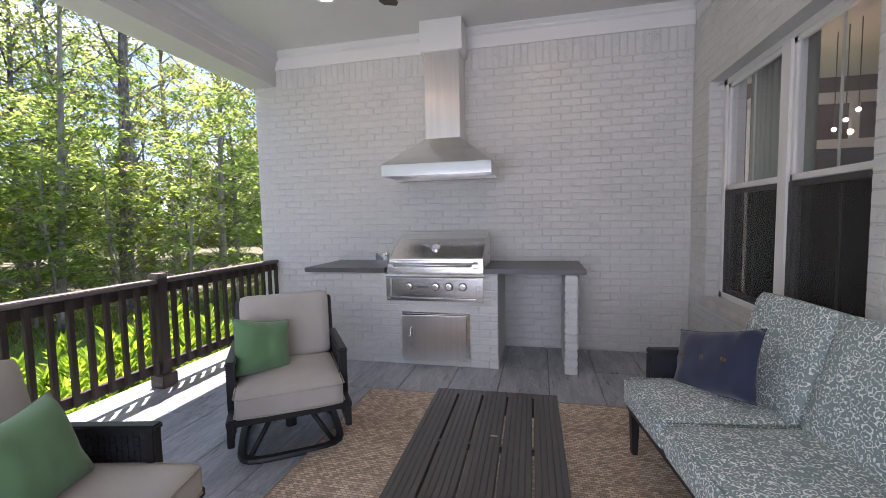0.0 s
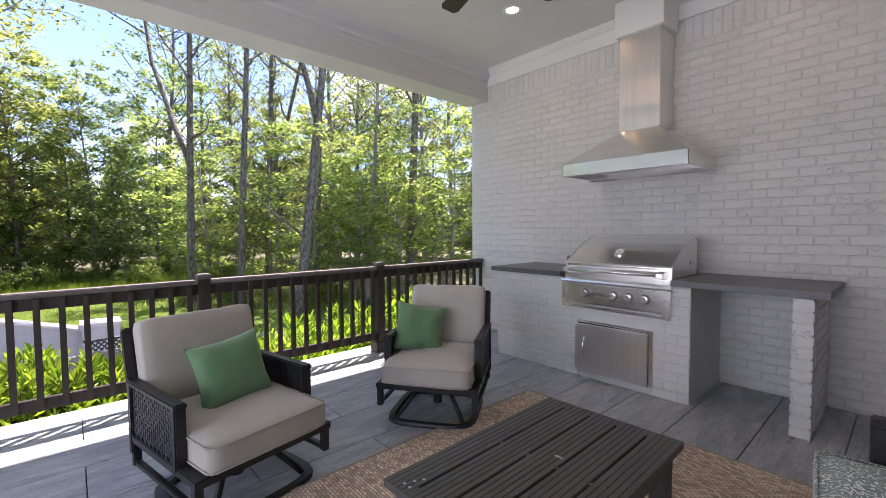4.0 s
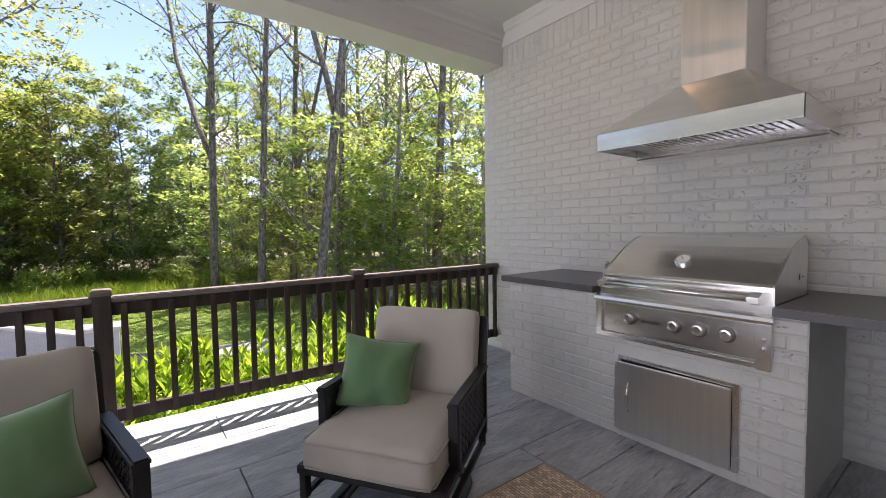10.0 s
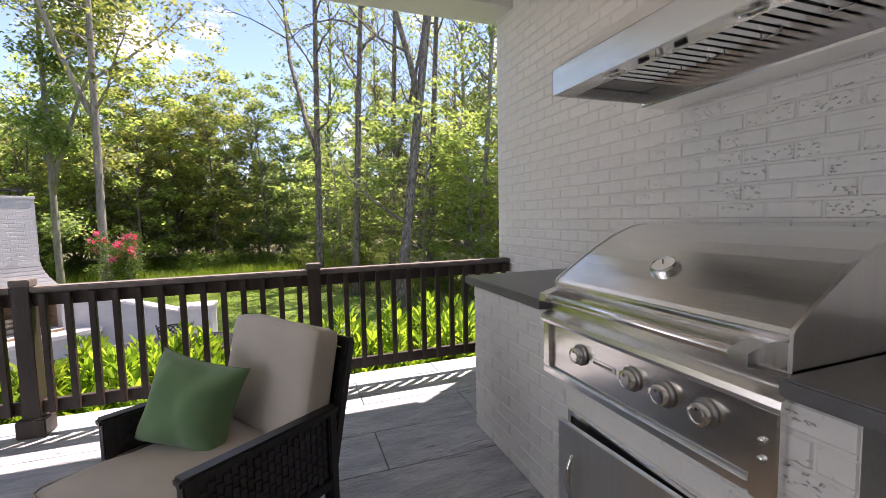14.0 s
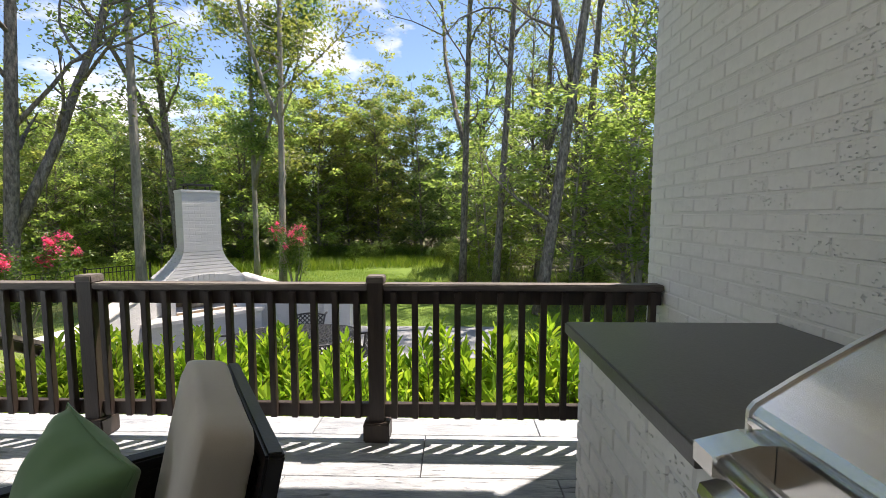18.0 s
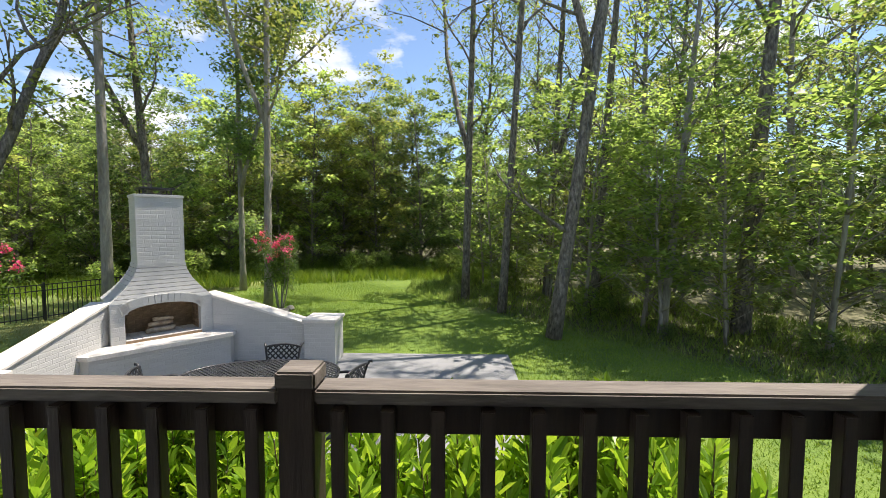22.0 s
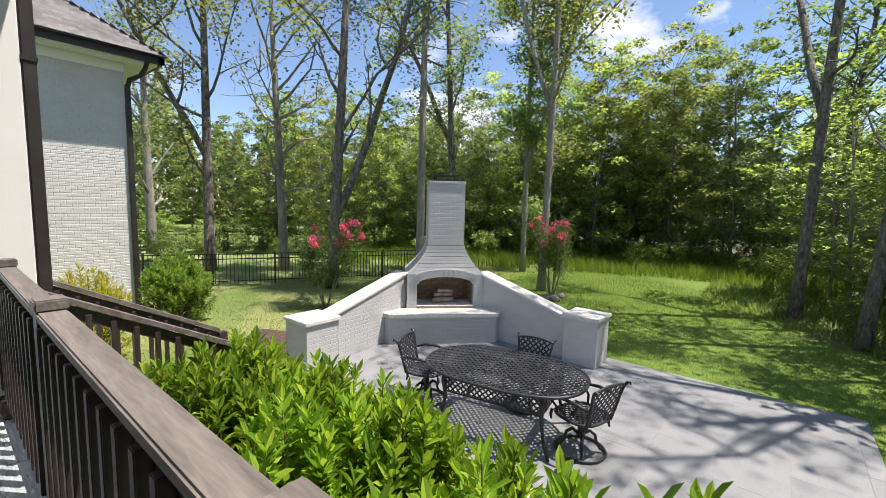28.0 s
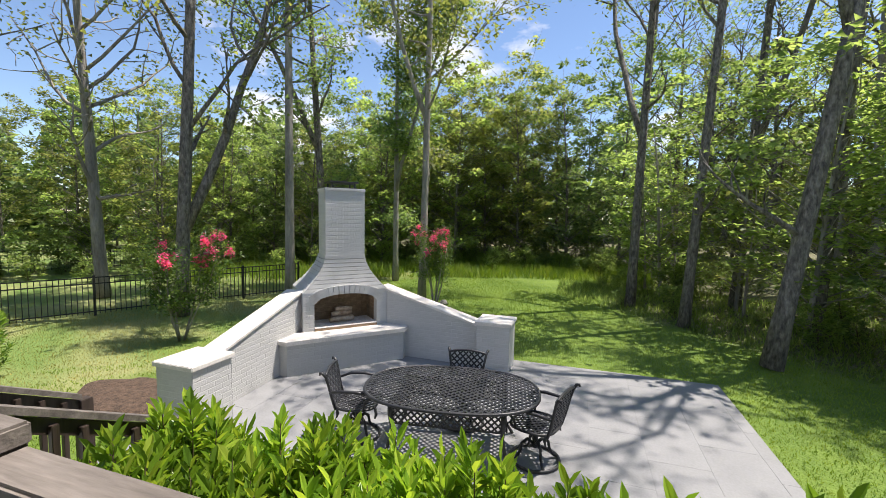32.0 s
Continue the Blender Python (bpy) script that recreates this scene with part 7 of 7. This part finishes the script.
rnd = random.Random(11)


def wood_depth(x, y):
    return -0.648 * x + 0.76 * y - 12.5


keep_clear = [(t[0], t[1]) for t in named]


def free(x, y, gap, taken):
    return all((x - a) ** 2 + (y - b) ** 2 > gap * gap for a, b in taken)


def scatter(kinds, count, test, gap, smin, smax, xr, yr, taken):
    made = 0
    for _ in range(6000):
        if made >= count:
            break
        x, y = rnd.uniform(*xr), rnd.uniform(*yr)
        if not test(x, y) or not free(x, y, gap, taken):
            continue
        taken.append((x, y))
        ob = kinds[made % len(kinds)]
        s, a = rnd.uniform(smin, smax), rnd.uniform(0, 360)
        if made < len(kinds):
            settle(ob, x, y, s, a)
        else:
            place(ob, x, y, s, a)
        made += 1


tall = list(keep_clear)
scatter(canopy, 12, lambda x, y: 10.5 < wood_depth(x, y) < 19 and y > 3.5 and x < -5.0, 2.6, 0.9, 1.2, (-34, -5.0), (3.5, 24), tall)
for x, y, a in ((-14.0, 16.2, 40), (-10.6, 15.6, 130), (-17.6, 15.4, 220), (-8.2, 14.6, 300), (-20.5, 12.5, 90)):
    place(canopy[a % 3], x, y, 0.95, a)
lowt = []
scatter(under, 9, lambda x, y: 2.2 < wood_depth(x, y) < 11 and y > 3.0 and x < -4.5, 1.3, 0.75, 1.3, (-34, -4.5), (3.0, 22), lowt)
for k, (x, y) in enumerate(((-19.6, 3.3), (-18.2, 4.5), (-16.4, 5.4), (-14.0, 6.3), (-13.2, 7.6), (-11.2, 8.6), (-20.8, 4.6), (-11.0, 10.4), (-14.4, 9.2), (-11.9, 6.9), (-15.4, 5.3), (-18.0, 3.6), (-10.9, 6.9), (-10.3, 8.0), (-12.9, 5.7), (-9.9, 9.9), (-9.2, 11.2), (-13.6, 8.6))):
    place(under[k % 3], x - 0.8, y + 0.95, 0.8 + 0.1 * (k % 4), 50 * k)
scatter(shrubs, 80, lambda x, y: (0.5 < wood_depth(x, y) < 12 and x < -6 and y > 2), 1.0, 0.35, 1.0, (-30, -5), (1.0, 18), [])
ring_t = []
deep = 0
for _ in range(3000):        # full trees closing the inside of the wood
    x, y = rnd.uniform(-40, -7), rnd.uniform(4, 32)
    if deep < 20 and 16 < wood_depth(x, y) < 25 and free(x, y, 2.4, ring_t):
        ring_t.append((x, y))
        place(edge[deep % 3], x, y, rnd.uniform(0.95, 1.25), rnd.uniform(0, 360))
        deep += 1


def far_edge(x, y):
    d = math.hypot(x + 3, y - 3)
    return 23 < d < 36 and wood_depth(x, y) < 9 and x < -14 and -20 < y


made = 0
for _ in range(6000):
    x, y = rnd.uniform(-40, -10), rnd.uniform(-22, 6)
    if made < 50 and far_edge(x, y) and free(x, y, 1.9, ring_t):
        ring_t.append((x, y))
        s = rnd.uniform(0.90, 1.12) - 0.24 * min(1.0, max(0.0, (-4 - y) / 12))
        if made < 3:
            settle(edge[made], x, y, s, rnd.uniform(0, 360))
        else:
            place(edge[made % 3], x, y, s, rnd.uniform(0, 360))
        made += 1



def far_left(x, y):
    d = math.hypot(x + 3, y - 3)
    return 34 < d < 46 and y < -18 and x < 6


made = 0
taken = []
for _ in range(4000):
    x, y = rnd.uniform(-36, 8), rnd.uniform(-46, -16)
    if made < 26 and far_left(x, y) and free(x, y, 2.6, taken):
        taken.append((x, y))
        place(edge[made % 2], x, y, rnd.uniform(0.66, 0.86), rnd.uniform(0, 360), GZ + 0.15)
        made += 1
for k in range(84):             # scrub along the far edge
    a = radians(172 + (k % 42) * 2.3 + rnd.uniform(-0.6, 0.6))
    d = 22.0 + rnd.uniform(-1, 2.5) + (3.5 if k >= 42 else 0.0)
    place(shrubs[k % 2], -3 + d * math.cos(a), 3 + d * math.sin(a), rnd.uniform(0.7, 1.2) * (1.5 if k >= 42 else 1.0), rnd.uniform(0, 360), GZ)

# far woods closing the horizon
rng = np.random.default_rng(4)
n_f = 150000
ang = rng.uniform(math.pi * 0.42, math.pi * 1.72, n_f)
dist = rng.uniform(46, 62, n_f)
fx, fy = -3 + dist * np.cos(ang), 3 + dist * np.sin(ang)
top = np.where(ang < math.pi * 0.95, 9.0, 10.0) + 2.0 * np.sin(ang * 23) + 2.2 * np.sin(ang * 57 + 1) + 1.2 * np.sin(ang * 131)
fz = GZ + top * rng.random(n_f) ** 0.8
co, fa = leaf_soup(np.stack([fx, fy, fz], 1), 0.55, rng, 0.3, 0.7, tri=True)
tagged(mpart("far_woods", soup("far_woods", co, fa), M_LEAF_A), "distant wood closing the view behind the meadow", "woods", kind="stuff")


# ---- laurel hedge ----
def laurel(seed, w, h, shoots, label, name="laurel_shrub", foliage=M_LAUREL, size=0.118, top=0.25, category="shrub", group="laurel hedge"):
    rng = np.random.default_rng(seed)
    sh = thing(name, Matrix.Identity(4), label, category, group)
    bm = B()
    pos, ax = [], []
    for s in range(shoots):
        az = rng.uniform(0, 2 * math.pi)
        q = math.sqrt(rng.random())
        rad = w * q * rng.uniform(0.85, 1.08)
        zt = h * (1 - 0.42 * q ** 2.4) * rng.uniform(0.72, 1.06) if rng.random() < 0.62 else h * rng.uniform(0.15, 0.8)
        tip = Vector((rad * math.cos(az), rad * math.sin(az), zt))
        start = Vector((tip.x * 0.25, tip.y * 0.25, max(0.0, zt * 0.25)))
        mid = start.lerp(tip, 0.55) + Vector((tip.x * 0.12, tip.y * 0.12, 0))
        pts = [start, mid, tip]
        tube(bm, pts, [0.009, 0.006, 0.003], 4)
        d = (tip - mid).normalized() * 0.7 + Vector((0, 0, 0.5))
        d.normalize()
        nl = rng.integers(17, 26)
        e = d.orthogonal().normalized()
        g = d.cross(e)
        for i in range(nl):
            t = (i + rng.random()) / nl
            ph = i * 2.4 + rng.random()
            o = (e * math.cos(ph) + g * math.sin(ph)) * (1.0 - 0.55 * t) + d * (0.35 + 0.75 * t)
            o.normalize()
            pos.append(tip - d * 0.26 * (1 - t) + o * 0.012)
            ax.append(o)
    part("stem", bm, M_TWIG, sh)
    p = np.array([tuple(v) for v in pos])
    a = np.array([tuple(v) for v in ax])
    n = len(p)
    upv = np.tile(np.array([0.0, 0.0, 1.0]), (n, 1)) + rng.normal(size=(n, 3)) * 0.35
    b = np.cross(a, upv)
    b /= np.linalg.norm(b, axis=1)[:, None] + 1e-9
    nn = np.cross(b, a)
    s = (size * rng.uniform(0.65, 1.25, n))[:, None]
    w2 = s * rng.uniform(0.135, 0.185, n)[:, None]
    co = np.empty((n, 6, 3))
    co[:, 0] = p
    co[:, 1] = p + a * s * 0.35 + b * w2 + nn * w2 * 0.35
    co[:, 2] = p + a * s * 0.75 + b * w2 * 0.75 + nn * w2 * 0.15
    co[:, 3] = p + a * s - nn * s * 0.10
    co[:, 4] = p + a * s * 0.75 - b * w2 * 0.75 + nn * w2 * 0.15
    co[:, 5] = p + a * s * 0.35 - b * w2 + nn * w2 * 0.35
    i0 = np.arange(n)[:, None] * 6
    fa = np.concatenate([i0 + np.array([[0, 1, 2, 3]]), i0 + np.array([[0, 3, 4, 5]])])
    mpart("foliage", soup("foliage", co, fa), foliage, sh)
    return sh


words = "glossy bright green laurel shrub beside the porch railing"
la = [laurel(1, 0.62, 1.60, 190, words), laurel(2, 0.58, 1.60, 180, words), laurel(3, 0.45, 1.30, 120, words)]
spots = [(-3.62, -0.28, 1.0, 0), (-4.15, -0.30, 0.95, 1), (-3.80, 0.30, 0.95, 0), (-4.25, 0.55, 0.97, 1), (-3.85, 1.05, 1.0, 0), (-4.20, 1.45, 1.0, 1),
         (-3.70, 1.80, 1.07, 2), (-4.10, 2.15, 1.13, 2), (-3.80, 2.55, 1.08, 2), (-4.10, 2.95, 1.18, 2), (-3.75, 3.30, 1.11, 2), (-4.05, 3.70, 1.24, 2), (-3.85, 4.15, 1.14, 2), (-4.40, -0.50, 0.98, 2),
         (-4.38, 0.12, 1.02, 2), (-4.45, 0.95, 1.04, 2), (-4.35, 4.0, 1.18, 2), (-4.4, 1.75, 1.0, 2)]
first = set()
for i, (x, y, s, k) in enumerate(spots):
    if k not in first:
        first.add(k)
        settle(la[k], x, y, s, 37 * i)
    else:
        place(la[k], x, y, s, 37 * i)
big = laurel(7, 0.95, 2.0, 420, "large rounded laurel bush by the house wing", size=0.13, group="", foliage=M_HOLLY)
settle(big, -5.95, -7.35, 0.73)
gold = laurel(9, 0.55, 1.5, 170, "small golden-leaved shrub by the house wing", foliage=M_YELLOW, size=0.08, group="")
settle(gold, -4.1, -5.6, 1.02)


# ---- crepe myrtles ----
def myrtle(seed, h, label):
    rng = np.random.default_rng(seed)
    t = thing("crepe_myrtle", Matrix.Identity(4), label, "shrub", "flowering shrubs")
    bm = B()
    tips = []
    for s in range(5):
        az = 2 * math.pi * s / 5 + rng.random()
        pts = wander((0.05 * math.cos(az), 0.05 * math.sin(az), 0), (0.28 * math.cos(az), 0.28 * math.sin(az), 1), h * rng.uniform(0.72, 1.0), 7, rng, 0.07, 0.05)
        tube(bm, pts, [0.022 * (1 - 0.75 * j / 7) + 0.003 for j in range(8)], 6)
        for j in range(3, 8):
            for _ in range(3):
                tw = wander(pts[j], (rng.normal(), rng.normal(), 0.7), h * 0.18, 3, rng, 0.25, 0.08)
                tube(bm, tw, 0.004, 4)
                tips += tw[1:]
    part("stem", bm, M_BARK_PALE, t, smooth=True)
    tp = np.array([tuple(v) for v in tips])
    n = 5200
    pos = tp[rng.integers(0, len(tp), n)] + rng.normal(size=(n, 3)) * 0.11
    co, fa = leaf_soup(pos, 0.07, rng, 0.5)
    mpart("crown", soup("crown", co, fa), M_MYRTLE, t)
    hi = tp[tp[:, 2] > h * 0.74]
    for c in range(20):
        k = hi[rng.integers(0, len(hi))] + np.array([0, 0, 0.08])
        q = 70
        off = rng.normal(size=(q, 3)) * np.array([0.045, 0.045, 0.05])
        co, fa = leaf_soup(k + off, 0.045, rng, 0.1, 0.9)
        mpart("blossom", soup("blossom", co, fa), M_PINK, t, "pink flower cluster")
    return t


settle(myrtle(3, 2.1, "crepe myrtle with deep pink blossoms on the lawn"), -8.97, -6.15)
settle(myrtle(5, 2.15, "crepe myrtle with pink blossoms behind the fireplace"), -14.45, -2.4)
bm = B()
for i in range(9):
    r = random.Random(40 + i)
    bmesh.ops.create_icosphere(bm, subdivisions=2, radius=0.16, matrix=pose(r.uniform(-0.7, 0.7), r.uniform(-0.25, 0.25), 0.02, 0, 0, r.uniform(0, 90)) @ Matrix.Diagonal((r.uniform(0.7, 1.4), 0.8, r.uniform(0.45, 0.8), 1)))
for v in bm.verts:
    v.co += Vector((0, 0, noise.noise(v.co * 8) * 0.03))
st = part("stones", bm, M_STONE, None, kind="stuff")
st.location = (-14.1, -2.3, GZ)
tagged(st, "grey stones round the foot of the flowering shrub", "stones")

# mulch bed at the end of the fireplace wall
bm = B()
rows_m = []
for j in range(9):
    row = []
    for i in range(40):
        a = 2 * math.pi * i / 40
        k = (j / 8) * (1 + 0.10 * math.sin(3 * a) + 0.06 * math.sin(7 * a + 1))
        x, y = 0.62 * k * math.cos(a), 0.95 * k * math.sin(a)
        row.append(bm.verts.new((x, y, 0.05 * (1 - (j / 8) ** 4) + 0.018 * noise.noise(Vector((x * 9, y * 9, 3))) - (0.03 if j == 8 else 0))))
    rows_m.append(row)
for j in range(8):
    for i in range(40):
        bm.faces.new((rows_m[j][i], rows_m[j + 1][i], rows_m[j + 1][(i + 1) % 40], rows_m[j][(i + 1) % 40]))
bmesh.ops.remove_doubles(bm, verts=bm.verts, dist=0.0005)
mb = part("mulch_bed", bm, M_MULCH, None, kind="structure", smooth=True)
mb.location = (-6.75, -4.45, GZ)
tagged(mb, "brown bark mulch bed beside the fireplace wall", "mulch bed", kind="structure")

# ---- grass ----
def blades(name, count, place_at, h, w, label, material=M_BLADE, seed=6):
    rng = np.random.default_rng(seed)
    p = place_at(rng, count)
    n = len(p)
    az = rng.uniform(0, 2 * math.pi, n)
    hh = h * rng.uniform(0.5, 1.4, n)
    ww = w * rng.uniform(0.7, 1.3, n)
    co = np.empty((n, 3, 3))
    side = np.stack([np.cos(az), np.sin(az), np.zeros(n)], 1)
    lean = rng.normal(size=(n, 2)) * 0.45
    co[:, 0] = p - side * ww[:, None]
    co[:, 1] = p + side * ww[:, None]
    co[:, 2] = p + np.stack([lean[:, 0] * hh, lean[:, 1] * hh, hh], 1)
    tagged(mpart(name, soup(name, co, np.arange(n * 3).reshape(n, 3)), material), label, "grass", kind="stuff")


def on_lawn(rng, n):
    x = rng.uniform(-21, -3.2, n)
    y = rng.uniform(-15, 9, n)
    d = -0.648 * x + 0.76 * y - 12.5
    ok = (d < 0.4 + rng.normal(size=n) * 0.4) & (y > -11.2 + rng.normal(size=n) * 0.5) & ~((x > -10.13) & (x < -4.6) & (y > -2.9) & (y < 4.04)) & ~((x > -5.1) & (y > -2.2) & (y < 4.3)) & (((x + 6.75) / 0.62) ** 2 + ((y + 4.45) / 0.95) ** 2 > 1.05)
    x, y = x[ok], y[ok]
    return np.stack([x, y, np.full(len(x), GZ - 0.02)], 1)


def on_meadow(rng, n):
    a = rng.uniform(math.pi * 0.97, math.pi * 1.30, n)
    d = rng.uniform(18.5, 31, n)
    x, y = -3 + d * np.cos(a), 3 + d * np.sin(a)
    ok = (-0.648 * x + 0.76 * y - 12.5 < 9.0) & (rng.random(n) < 0.5 + 0.5 * np.sin(x * 1.3) * np.cos(y * 1.1))
    x, y = x[ok], y[ok]
    return np.stack([x, y, np.full(len(x), GZ + 0.0)], 1)


def on_litter(rng, n):
    x = rng.uniform(-24, -6, n)
    y = rng.uniform(1, 16, n)
    d = -0.648 * x + 0.76 * y - 12.5
    ok = (d > 0.0) & (d < 6)
    x, y = x[ok], y[ok]
    return np.stack([x, y, np.full(len(x), GZ - 0.02)], 1)


def dry_line(p):
    return p[:, 1] + 0.9 * np.sin(p[:, 0] * 1.7) + 0.5 * np.sin(p[:, 0] * 4.1 + p[:, 1] * 3) < -5.6


def on_dry(rng, n):
    p = on_lawn(rng, n)
    return p[dry_line(p)]


def on_green(rng, n):
    p = on_lawn(rng, n)
    return p[~dry_line(p)]


blades("dry_lawn_grass", 200000, on_dry, 0.036, 0.006, "sunburnt yellowish lawn grass by the fence", M_DRYBLADE, 16)
blades("lawn_grass", 300000, on_green, 0.042, 0.006, "mown lawn grass round the patio")
blades("meadow_grass", 60000, on_meadow, 0.45, 0.018, "tall rough grass at the lawn's far edge", seed=8)
blades("woodland_weeds", 42000, on_litter, 0.17, 0.016, "thin weeds and seedlings under the trees", M_LEAF_D, 9)
